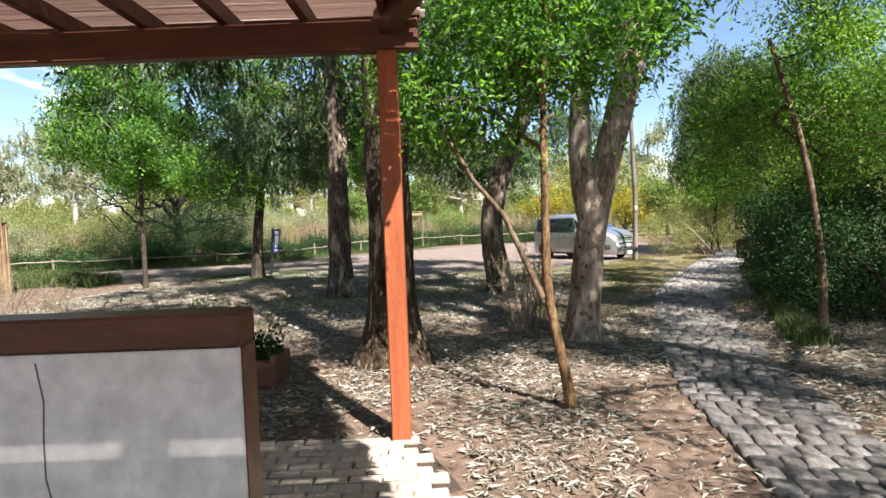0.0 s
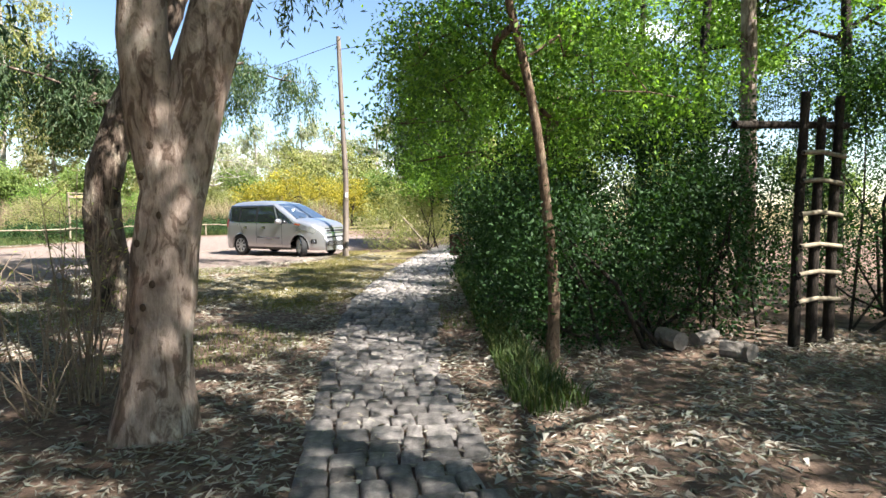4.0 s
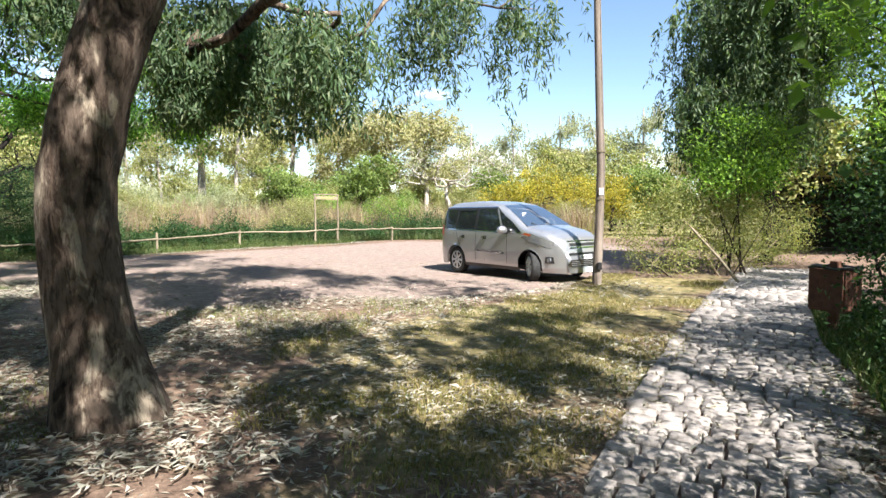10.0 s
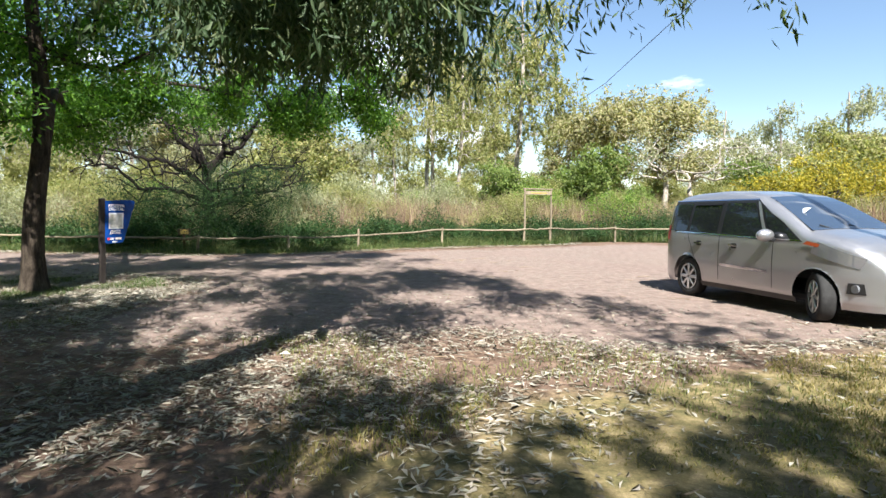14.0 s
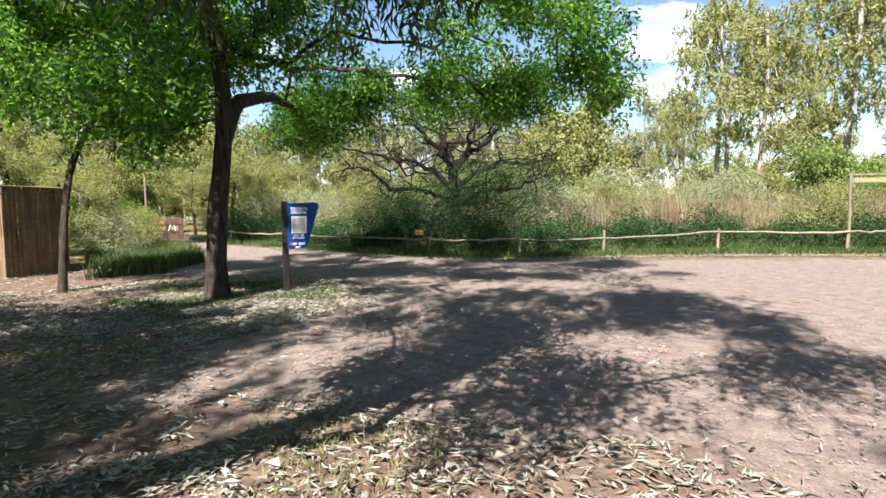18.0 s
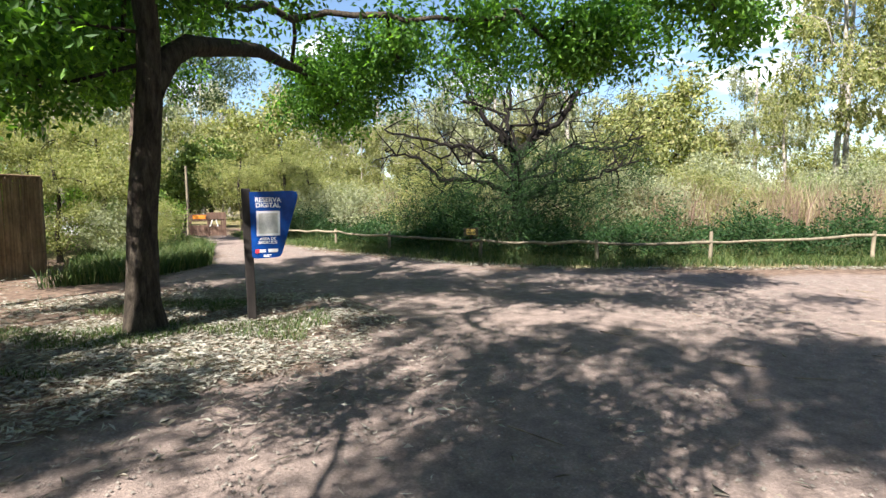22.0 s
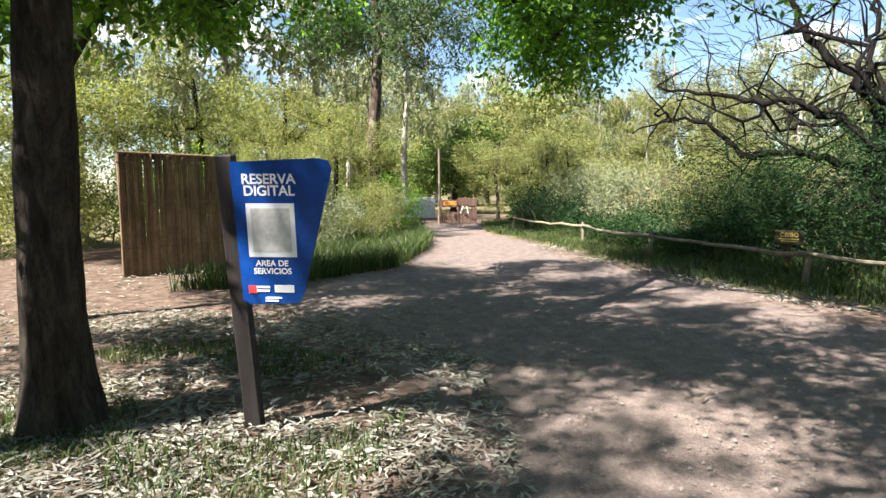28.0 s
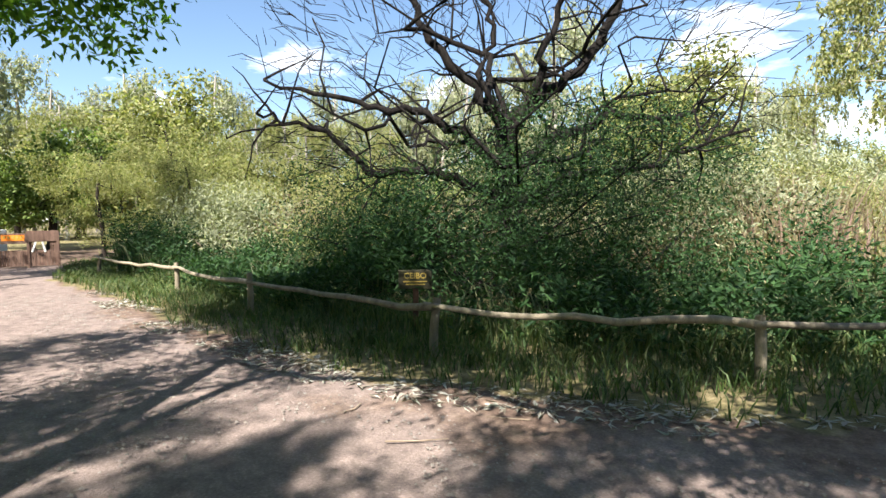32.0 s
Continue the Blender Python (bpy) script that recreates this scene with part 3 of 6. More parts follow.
def bush(name, base, blobs, leaf, n, size, label, seed, stems=14, height=1.0, wood=None, category="bush", group="", droop=0.0, hollow=0.5):
    """A bush: stems from the ground to the leaf clumps, and single leaves."""
    rng = np.random.default_rng(seed)
    share = np.array([b[2] for b in blobs], float)
    share /= share.sum()
    ob = thing(name, pose(*base), label, category, group)
    clumps = np.concatenate([ball_points(rng, max(3, int(s * n / 45)), b[0], b[1], hollow) for s, b in zip(share, blobs)])
    clumps[:, 2] = np.maximum(clumps[:, 2], 0.06)
    c = clumps[rng.integers(0, len(clumps), n)]
    p = c + rng.normal(0, 0.17, (n, 3))
    p[:, 2] = np.maximum(p[:, 2], 0.02)
    d = rng.normal(0, 1, (n, 3))
    d[:, 2] += 0.1 - 2 * droop
    part("foliage", leaf_mesh("foliage", p, d, size[0], size[1], rng, leaf), None, ob)
    paths = []
    for k in range(stems):
        t = clumps[rng.integers(0, len(clumps))]
        b = blobs[rng.integers(0, len(blobs))]
        a = np.array([b[0][0] + rng.normal(0, 0.25), b[0][1] + rng.normal(0, 0.25), -0.05])
        mid = (a + t) / 2 + rng.normal(0, 0.12, 3)
        paths.append((np.array([a, mid, t]), np.array([0.022, 0.016, 0.006]) * rng.uniform(0.7, 1.5)))
    if group == "scrub":
        part("twig_growth", tubes("twig_growth", paths, wood or M["twig"], 5), None, ob)["kind"] = "stuff"
    else:
        for q in paths:
            part("stem", tubes("stem", [q], wood or M["twig"], 6), None, ob)
    return ob


def inside(poly, x, y):
    """Whether the places lie in a polygon."""
    hit = np.zeros(np.shape(x), bool)
    for (x0, y0), (x1, y1) in zip(poly, poly[1:] + poly[:1]):
        cross = ((y0 > y) != (y1 > y)) & (x < (x1 - x0) * (y - y0) / (y1 - y0 + 1e-12) + x0)
        hit ^= cross
    return hit


def poly_distance(line, x, y):
    """How far the places lie from a polyline."""
    best = np.full(np.shape(x), 1e9)
    for (x0, y0), (x1, y1) in zip(line, line[1:]):
        dx, dy = x1 - x0, y1 - y0
        u = np.clip(((x - x0) * dx + (y - y0) * dy) / (dx * dx + dy * dy), 0, 1)
        best = np.minimum(best, np.hypot(x - x0 - u * dx, y - y0 - u * dy))
    return best


# ---- plan ----
FENCE = [(-1.6, 39.2), (-2.5, 38.0), (-5.3, 35.2), (-7.45, 32.0), (-8.78, 29.5), (-11.3, 27.8), (-15.0, 26.9), (-18.4, 26.4), (-23.5, 25.3)]
FENCE_FAR = [(7.0, 42.0), (4.1, 41.6), (1.1, 41.0), (-1.6, 39.2)]
ROAD = [(-29, 24.7), (-23, 25), (-16, 25.5), (-10.4, 26.7), (-8.4, 27.6), (-6.9, 29.5), (-4.9, 31.7), (-1.4, 35.8), (1, 39.4), (4.1, 40.4), (12, 41), (12, 30), (8.5, 24.3),
        (6.2, 20.8), (4, 19.6), (1.7, 19.6), (0, 18.6), (-1.5, 17.4), (-3.5, 18.2), (-4.3, 20.5), (-5.4, 22.1), (-7.5, 22.3), (-9, 20.8), (-12, 19.9), (-14, 21.5), (-18.7, 22.3), (-25, 21.8), (-29, 22.6)]
TURF = [(5.4, 13.8), (6.4, 15.4), (8, 18.4), (10, 21.2), (10.6, 23), (7.9, 24), (6.6, 21.4), (4.5, 19.2), (3, 17.8), (1.9, 16), (2.3, 13.6), (3.6, 12.6), (4.6, 12.8)]
COBBLE_LINE = [(2.45, 3.0), (2.72, 5.2), (3.15, 6.7), (3.88, 8.9), (4.5, 10.5), (5.25, 12.3), (6.15, 13.9), (7.35, 15.9), (9.5, 19.5), (15.4, 28.3)]
WILD = [(7.0, 42.3), (4.1, 42.0), (1.1, 41.5), (-1.4, 39.8), (-2.7, 38.3), (-5.6, 35.5), (-7.8, 32.2), (-9.1, 29.8), (-11.5, 28.2), (-15.1, 27.3), (-18.5, 26.8), (-24, 25.7), (-29, 26), (-45, 30), (-55, 60), (-20, 80), (20, 80), (25, 46)]


def ground():
    near_x, near_y = np.arange(-32, 16.01, 0.3), np.arange(-6, 46.01, 0.3)
    far = np.array([50, 75, 120, 250, 600, 1500.0])
    xs, ys = np.r_[-far[::-1] - 0, near_x, far], np.r_[-far[::-1], near_y, far + 10]
    gx, gy = np.meshgrid(xs, ys)
    z = np.zeros(gx.shape)
    road = inside(ROAD, gx, gy)
    path_d = poly_distance(COBBLE_LINE, gx, gy)
    for i in range(gx.shape[0]):
        for j in range(gx.shape[1]):
            if abs(gx[i, j]) < 40 and gy[i, j] < 50:
                z[i, j] = 0.05 * noise.noise((gx[i, j] * 0.5, gy[i, j] * 0.5, 0.3)) + 0.015 * noise.noise((gx[i, j] * 2.3, gy[i, j] * 2.3, 4.0))
    z = np.where(road, z * 0.5, z)
    z = np.where(path_d < 1.3, z * 0.25 - 0.012, z)
    z -= 0.01
    nx, ny = len(xs), len(ys)
    i = np.arange(ny - 1)[:, None] * nx
    j = np.arange(nx - 1)[None]
    f = np.stack([i + j, i + j + 1, i + nx + j + 1, i + nx + j], -1).reshape(-1, 4)
    me = mesh_of("ground", np.stack([gx, gy, z], -1), f, M["earth"], True)
    edge = poly_distance(ROAD + ROAD[:1], gx, gy)
    r = np.where(road, 0.5 + np.minimum(edge, 1.0) * 0.5, 0.5 - np.minimum(edge, 1.0) * 0.5)
    te = poly_distance(TURF + TURF[:1], gx, gy)
    g = np.where(inside(TURF, gx, gy), 0.4 + np.minimum(te, 1.0) * 0.35, 0.4 - np.minimum(te, 1.5) * 0.27)
    g = np.maximum(g, np.where(inside(WILD, gx, gy), 1.0, 0))
    g = np.maximum(g, np.where((gx < -14) & (gy < 21.6) & (gy > 18.4) & ~road, 0.8, 0))
    g = np.maximum(g, np.where((gx < -18.5) & (gy < 21.6) & ~road, 0.8, 0))
    g = np.maximum(g, np.where(np.hypot(gx, gy - 20) > 46, 1.0, 0))
    verge = (poly_distance(FENCE, gx, gy) < 1.05) & (gx < 0)
    g = np.maximum(g, np.where(verge, 0.7, 0))
    r = np.where(verge, 0.0, r)
    for key, values in (("road", r), ("grass", g)):
        me.attributes.new(key, "FLOAT", "POINT").data.foreach_set("value", values.astype(np.float32).ravel())
    ob = new("ground", me)
    return tagged(ob, "trodden reddish earth with gravel road and thin grass", "ground", kind="structure")


ground()


# ---- shelter: pergola, counter, patio, planter ----
def pergola():
    """The front runs along x; the open side slants off to the right behind the post."""
    ob = thing("pergola", pose(-0.4, 4.46, 0), "red-brown painted timber pergola roofed with a cane mat", "pergola")
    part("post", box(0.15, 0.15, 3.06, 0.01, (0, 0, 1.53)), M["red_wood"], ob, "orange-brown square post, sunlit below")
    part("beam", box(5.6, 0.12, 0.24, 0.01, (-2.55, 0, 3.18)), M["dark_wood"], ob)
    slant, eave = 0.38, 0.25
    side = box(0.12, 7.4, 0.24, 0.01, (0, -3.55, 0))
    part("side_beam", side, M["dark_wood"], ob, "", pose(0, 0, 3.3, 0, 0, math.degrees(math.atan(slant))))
    for k in range(-6, 9):
        x = -0.62 * (k + 1)
        y0 = 0.6 if x <= eave else -(x - eave) / slant
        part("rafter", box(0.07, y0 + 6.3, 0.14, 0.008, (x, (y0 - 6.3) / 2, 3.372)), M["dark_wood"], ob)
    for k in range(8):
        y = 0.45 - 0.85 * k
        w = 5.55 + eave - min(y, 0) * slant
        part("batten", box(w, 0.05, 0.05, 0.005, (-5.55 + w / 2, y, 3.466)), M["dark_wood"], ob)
    rng = np.random.default_rng(5)
    canes = [tubes("cane", [(np.array([(u, rng.normal(0, 0.006), rng.normal(0, 0.004)) for u in (0, 0.25, 0.5, 0.75, 1)]), np.full(5, rng.uniform(0.0128, 0.0155)))], M["mat"], 6) for _ in range(8)]
    mat = part("cane_mat", box(0.02, 7.0, 0.02, 0.004, (-5.45, -2.9, 3.49)), M["mat"], ob, "weathered pale cane mat")
    for y in np.arange(0.6, -6.4, -0.026):
        x0, x1 = -5.5 + rng.uniform(0, 0.3), eave + 0.05 - min(y, 0) * slant - rng.uniform(0, 0.12)
        part("cane", canes[rng.integers(0, 8)], None, mat, "", pose(x0, y, 3.505) @ Matrix.Diagonal((x1 - x0, 1, 1, 1)))
    return ob


pergola()


def notice_board():
    ob = thing("notice_board", pose(-0.53, 1.43, 0), "white notice board in a red-brown timber frame", "notice board")
    part("panel", box(1.6, 0.014, 0.93, 0.003, (-0.8, -0.002, 0.965)), M["plaster"], ob, "smooth white panel with a hairline crack")
    part("top_rail", box(1.62, 0.13, 0.09, 0.008, (-0.81, 0.055, 1.475)), M["dark_wood"], ob)
    part("bottom_rail", box(1.52, 0.1, 0.08, 0.008, (-0.79, 0.062, 0.45)), M["dark_wood"], ob)
    for x in (-0.018, -1.585):
        part("stile", box(0.036, 0.11, 1.43, 0.006, (x, 0.062, 0.715)), M["dark_wood"], ob)
    crack = [(np.array([(-0.52 + 0.01 * math.sin(k * 1.7) + 0.05 * k / 9, -0.0105, 1.41 - 0.1 * k) for k in range(9)]), np.full(9, 0.002))]
    part("crack", tubes("crack", crack, M["grey_print"], 5), None, ob)


def blue_table():
    ob = thing("table", pose(-1.36, 2.12, 0), "small blue-topped table with a white edge", "table")
    part("tabletop", box(1.0, 0.6, 0.02, 0.004, (-0.01, 0, 0.89)), M["blue"], ob)
    for sx, sy, x, y in ((0.03, 0.62, 0.505, 0), (0.03, 0.62, -0.525, 0), (1.0, 0.012, -0.01, 0.307), (1.0, 0.012, -0.01, -0.307)):
        part("edge_strip", box(sx, sy, 0.035, 0.004, (x, y, 0.885)), M["white"], ob)
    for x in (-0.45, 0.43):
        for y in (-0.25, 0.25):
            part("leg", box(0.05, 0.05, 0.872, 0.005, (x, y, 0.434)), M["planter_wood"], ob)


notice_board()
blue_table()


def planter():
    ob = thing("planter", pose(-2.85, 6.38, 0), "brown timber planter box with low green plants", "planter")
    for name, sx, sy, x, y in (("front_board", 1.9, 0.04, 0, -0.3), ("back_board", 1.9, 0.04, 0, 0.3), ("side_board", 0.04, 0.56, -0.93, 0), ("side_board", 0.04, 0.56, 0.93, 0)):
        part(name, box(sx, sy, 0.3, 0.006, (x, y, 0.15)), M["planter_wood"], ob)
    for x in (-0.95, 0.95):
        part("corner_post", box(0.07, 0.07, 0.36, 0.006, (x, -0.33, 0.18)), M["planter_wood"], ob)
    part("soil", box(1.82, 0.55, 0.06, 0.0, (0, 0, 0.22)), M["soil"], ob)
    rng = np.random.default_rng(11)
    n = 2600
    p = np.stack([rng.uniform(-0.9, 0.9, n), rng.uniform(-0.28, 0.28, n), 0.25 + np.abs(rng.normal(0, 0.14, n))], 1)
    d = rng.normal(0, 1, (n, 3)) + (0, 0, 0.8)
    plant = thing("planter_plants", pose(-2.85, 6.38, 0), "dense dark green leafy plants growing in a planter", "plant")
    part("foliage", leaf_mesh("foliage", p, d, 0.07, 0.04, rng, M["leaf_dark"]), None, plant)
    stems = [(np.array([(x, y, 0.2), (x + rng.normal(0, 0.05), y, 0.5), (x + rng.normal(0, 0.12), y + rng.normal(0, 0.1), rng.uniform(0.6, 0.95))]), np.array([0.006, 0.005, 0.003]))
             for x, y in zip(rng.uniform(-0.85, 0.85, 16), rng.uniform(-0.2, 0.2, 16))]
    part("stem_growth", tubes("stem_growth", stems, M["twig"], 5), None, plant)["kind"] = "stuff"
    q = np.concatenate([s[0][1:] for s in stems]).repeat(9, 0) + rng.normal(0, 0.05, (16 * 2 * 9, 3))
    part("tall_leaves", leaf_mesh("tall_leaves", q, rng.normal(0, 1, q.shape), 0.08, 0.035, rng, M["leaf_olive"]), None, plant)


planter()

# ---- trees by the cobbled path ----
tree("eucalyptus_tree", (-0.7, 7.06, 0), [(0, 0, 0), (0.02, 0, 2), (-0.03, 0.05, 4), (0.1, 0.1, 7), (0, 0.2, 10.5)], (0.285, 0.14),
     [*share_of(clusters(1, 12, (0, 0.3, 9.6), (4.4, 3.8, 1.6), 1.15), 1.3), ((-2.6, 1.2, 5.2), (2.0, 1.8, 1.0), 0.9), ((0.6, 0.9, 5.0), (1.4, 1.2, 0.9), 0.6)], M["leaf_euc"], M["bark_shag"],
     "large eucalyptus with shaggy dark brown peeling bark", 21, tips=140, per=62, spread=0.42, droop=0.25, size=(0.14, 0.03), start_z=4.0, flare=1.05, lump=0.06, sides=26)
SAP = tree("sapling", (1.1, 5.05, 0), [(0, 0, 0), (0.02, 0, 0.3), (0.0, 0, 0.5), (-0.2, 0, 0.8), (-0.38, 0, 1.08), (-0.17, 0, 1.4), (-0.15, 0.02, 1.85), (-0.24, 0.05, 2.45), (-0.14, 0.1, 3.4)], (0.05, 0.022),
     [((-0.85, 0.6, 3.0), (1.1, 0.9, 0.55), 1.0), ((0.1, 0.4, 3.5), (1.0, 0.9, 0.6), 1.0), ((-0.5, 0.3, 4.4), (1.5, 1.2, 0.8), 1.0)], M["leaf_ash"], M["bark_sap"],
     "young forked sapling with orange-brown bark and fine green leaves", 22, tips=150, per=62, spread=0.22, size=(0.06, 0.024), start_z=0.9, flare=0.3, sides=10, twig=0.004, jit=0.05, lump=0.07)
fork = np.array([(-0.25, 0, 1.02), (-0.4, 0.04, 1.38), (-0.57, 0.08, 1.78), (-0.83, 0.12, 2.1), (-1.1, 0.2, 2.6)])
part("limb", tubes("limb", [(fork, np.array([0.032, 0.028, 0.024, 0.02, 0.012]))], M["bark_sap2"], 9, 0.06, np.random.default_rng(6)), None, SAP)
T1 = tree("eucalyptus_tree", (1.9, 8.0, 0), [(0, 0, 0), (0.06, 0, 0.9), (0.17, 0, 1.7), (0.36, 0, 2.4), (0.52, 0, 3.0), (0.76, 0, 3.7), (1.1, 0.15, 6), (1.2, 0.3, 9)], (0.215, 0.13),
          [*share_of(clusters(2, 13, (0.8, 0.3, 9.8), (4.6, 3.8, 1.5), 1.0), 1.6), ((-1.6, 0.8, 7.0), (1.9, 1.7, 1.2), 1.0), ((3.2, 0.4, 7.4), (2.4, 2.2, 1.2), 0.5)], M["leaf_euc"], M["bark_smooth"],
          "forked eucalyptus with smooth pinkish-grey bark and knots", 23, tips=190, per=75, spread=0.42, droop=0.3, size=(0.14, 0.03), start_z=4.6, flare=0.45, lump=0.035, sides=24)
limb_line = np.array([(0.14, 0.0, 1.55), (0.07, 0.0, 2.1), (0.02, 0.02, 2.7), (0.06, 0.05, 3.5), (0.3, 0.2, 6.2), (-0.7, 0.6, 7.6)])
part("limb", tubes("limb", [(limb_line, np.array([0.15, 0.17, 0.155, 0.13, 0.1, 0.04]))], M["bark_smooth"], 18, 0.03, np.random.default_rng(3)), None, T1)
rng_k = np.random.default_rng(77)
for zk, ak in ((0.75, -2.2), (1.05, -1.5), (1.32, -1.9), (1.5, -1.2), (1.62, -2.6), (0.5, -1.3), (1.2, -1.15), (1.75, -1.7), (0.9, -1.8), (1.95, -1.4)):
    rk = 0.2
    knot = bmesh.new()
    bmesh.ops.create_icosphere(knot, subdivisions=2, radius=0.02)
    bmesh.ops.scale(knot, vec=(1.0, 0.35, 1.35), verts=knot.verts)
    part("knot", knot, M["bark_shag"], T1, "", pose(0.01 + rk * math.cos(ak), rk * math.sin(ak), zk, 0, 0, math.degrees(ak) + 90))
# leaf masses above 5 m are added, out of view, to dapple the ground
tree("eucalyptus_tree", (1.32, 13.8, 0), [(0, 0, 0), (-0.16, 0, 0.9), (-0.24, 0, 1.6), (-0.1, 0, 2.4), (0.3, 0.05, 3.4), (0.75, 0.2, 4.4), (1.3, 0.6, 6.2), (1.7, 1.0, 8.0)], (0.29, 0.12),
     [*share_of(clusters(3, 14, (-2.2, 3.4, 9.9), (6.4, 4.4, 1.3), 0.95), 1.7), *share_of(clusters(15, 5, (3.2, 5.0, 4.9), (1.4, 1.2, 0.35), 0.3), 0.3), *share_of(clusters(20, 8, (0.0, 3.9, 4.0), (1.8, 1.4, 0.5), 0.4), 0.8), *share_of(clusters(21, 6, (-1.8, 4.6, 4.6), (1.7, 1.5, 0.6), 0.45), 0.6),
      *share_of(clusters(22, 8, (0.1, 3.6, 8.6), (2.1, 1.6, 0.5), 0.6), 0.5), ((2.3, -2.1, 5.6), (0.9, 0.8, 0.4), 0.2)],
     M["leaf_euc"], M["bark_lean"], "leaning eucalyptus with dark fissured bark and drooping leaves", 24, tips=455, per=56, spread=0.3, droop=0.34, size=(0.115, 0.022), start_z=3.6, flare=0.45, lump=0.05, sides=22)
tree("eucalyptus_tree", (-2.55, 13.6, 0), [(0, 0, 0), (0.0, 0, 2), (0.05, 0.05, 4), (-0.1, 0.1, 7), (0, 0.2, 10)], (0.27, 0.13),
     [*share_of(clusters(4, 12, (-0.6, 0.6, 9.8), (5.0, 4.4, 1.5), 1.0), 1.0), ((-1.2, 1.0, 4.4), (1.8, 1.5, 1.0), 0.8), ((1.0, 0.6, 4.8), (1.3, 1.3, 0.9), 0.5)], M["leaf_euc"], M["bark_lean"],
     "tall straight eucalyptus with grey-brown bark", 25, tips=122, per=60, spread=0.42, droop=0.25, size=(0.14, 0.03), start_z=3.4, flare=0.5, sides=20)

# ---- thicket beside the path ----
tree("small_tree", (5.38, 8.15, 0), [(0, 0, 0), (0.12, 0, 0.35), (0.04, 0, 0.8), (-0.05, 0, 1.3), (-0.12, 0, 2.2), (-0.35, 0.1, 3.2), (-0.6, 0.2, 4.2)], (0.06, 0.03),
     [*share_of(clusters(9, 12, (0.1, 0.6, 3.8), (1.6, 1.6, 1.1), 0.5), 1.6), ((1.6, 1.0, 3.0), (1.4, 1.2, 0.8), 0.8), ((0.6, 2.4, 2.6), (1.6, 1.8, 0.7), 0.8)], M["leaf_fresh"], M["bark_sap2"],
     "slender crooked tree with bright fine green leaves", 31, tips=240, per=70, spread=0.26, size=(0.05, 0.022), start_z=1.3, flare=0.4, sides=10, twig=0.003)
for k, (bx, by, hh, rr) in enumerate([(6.1, 9.0, 1.5, 1.0), (7.0, 10.6, 1.8, 1.2), (7.9, 12.6, 1.7, 1.2), (8.9, 14.6, 1.9, 1.1), (7.8, 8.8, 1.9, 1.1), (10.4, 16.8, 2.2, 1.2), (9.6, 11.8, 2.6, 1.4), (10.8, 8.2, 2.8, 1.5), (11.0, 5.6, 2.6, 1.4), (9.3, 9.6, 2.4, 1.2), (13.6, 10.6, 3.6, 1.9), (14.6, 7.6, 3.6, 1.9), (12.4, 13.4, 3.4, 1.8)]):
    g = np.random.default_rng(400 + k)
    tops = [((g.uniform(-0.8, 0.8) * rr, g.uniform(-0.8, 0.8) * rr, hh * g.uniform(0.75, 1.15)), (rr * 0.4, rr * 0.4, g.uniform(0.25, 0.5)), 0.16) for _ in range(5)]
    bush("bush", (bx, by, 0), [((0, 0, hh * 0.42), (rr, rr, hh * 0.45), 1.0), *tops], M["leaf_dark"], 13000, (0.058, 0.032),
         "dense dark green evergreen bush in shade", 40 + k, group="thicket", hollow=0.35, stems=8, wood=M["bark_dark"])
CANOPY = tree("broadleaf_tree", (11.4, 11.4, 0), [(0, 0, 0), (0.05, 0, 1.5), (-0.1, 0.1, 3.5), (0.1, 0, 6.5)], (0.12, 0.06),
              [*share_of(clusters(8, 14, (0, 0, 5.6), (3.0, 3.0, 2.2), 0.75), 1.7), ((-1.2, 0.4, 3.4), (1.6, 1.5, 0.9), 0.5)], M["leaf_fresh"], M["bark_dark"],
              "broadleaf tree with a bright green crown over the thicket", 51, tips=190, per=44, spread=0.3, size=(0.07, 0.03), start_z=1.6, group="canopy trees")
# copies with y up to 5 are unseen, added to shade path and thicket
for x, y, rz, s in ((14.0, 15.6, 70, 1.1), (12.8, 6.8, 200, 1.1), (15.0, 21.0, 260, 1.1), (7.6, -3.0, 25, 1.0), (16.0, 11.5, 100, 1.2), (6.6, 1.4, 170, 1.15), (9.6, -1.4, 20, 1.35), (8.6, 4.2, 60, 0.75), (10.6, 5.0, 200, 1.1)):
    copy_thing(CANOPY, pose(x, y, 0, 0, 0, rz) @ Matrix.Scale(s, 4))


# crown sits above the view, placed to shade the turf
SLIM = tree("eucalyptus_tree", (9.8, 9.3, 0), [(0, 0, 0), (0.1, 0.1, 3), (-0.1, 0.1, 7), (0.1, 0, 10.5)], (0.13, 0.06), clusters(5, 8, (0.7, 1.4, 10.0), (3.6, 3.4, 1.0), 0.9), M["leaf_euc"], M["bark_smooth"],
     "slim tall eucalyptus rising out of the thicket", 33, tips=60, per=60, spread=0.42, droop=0.25, size=(0.13, 0.03), start_z=7.5, sides=12)
# unseen second tree, added only to cast shade on the path
copy_thing(SLIM, pose(6.4, 1.9, 0, 0, 0, 35) @ Matrix.Scale(1.02, 4))


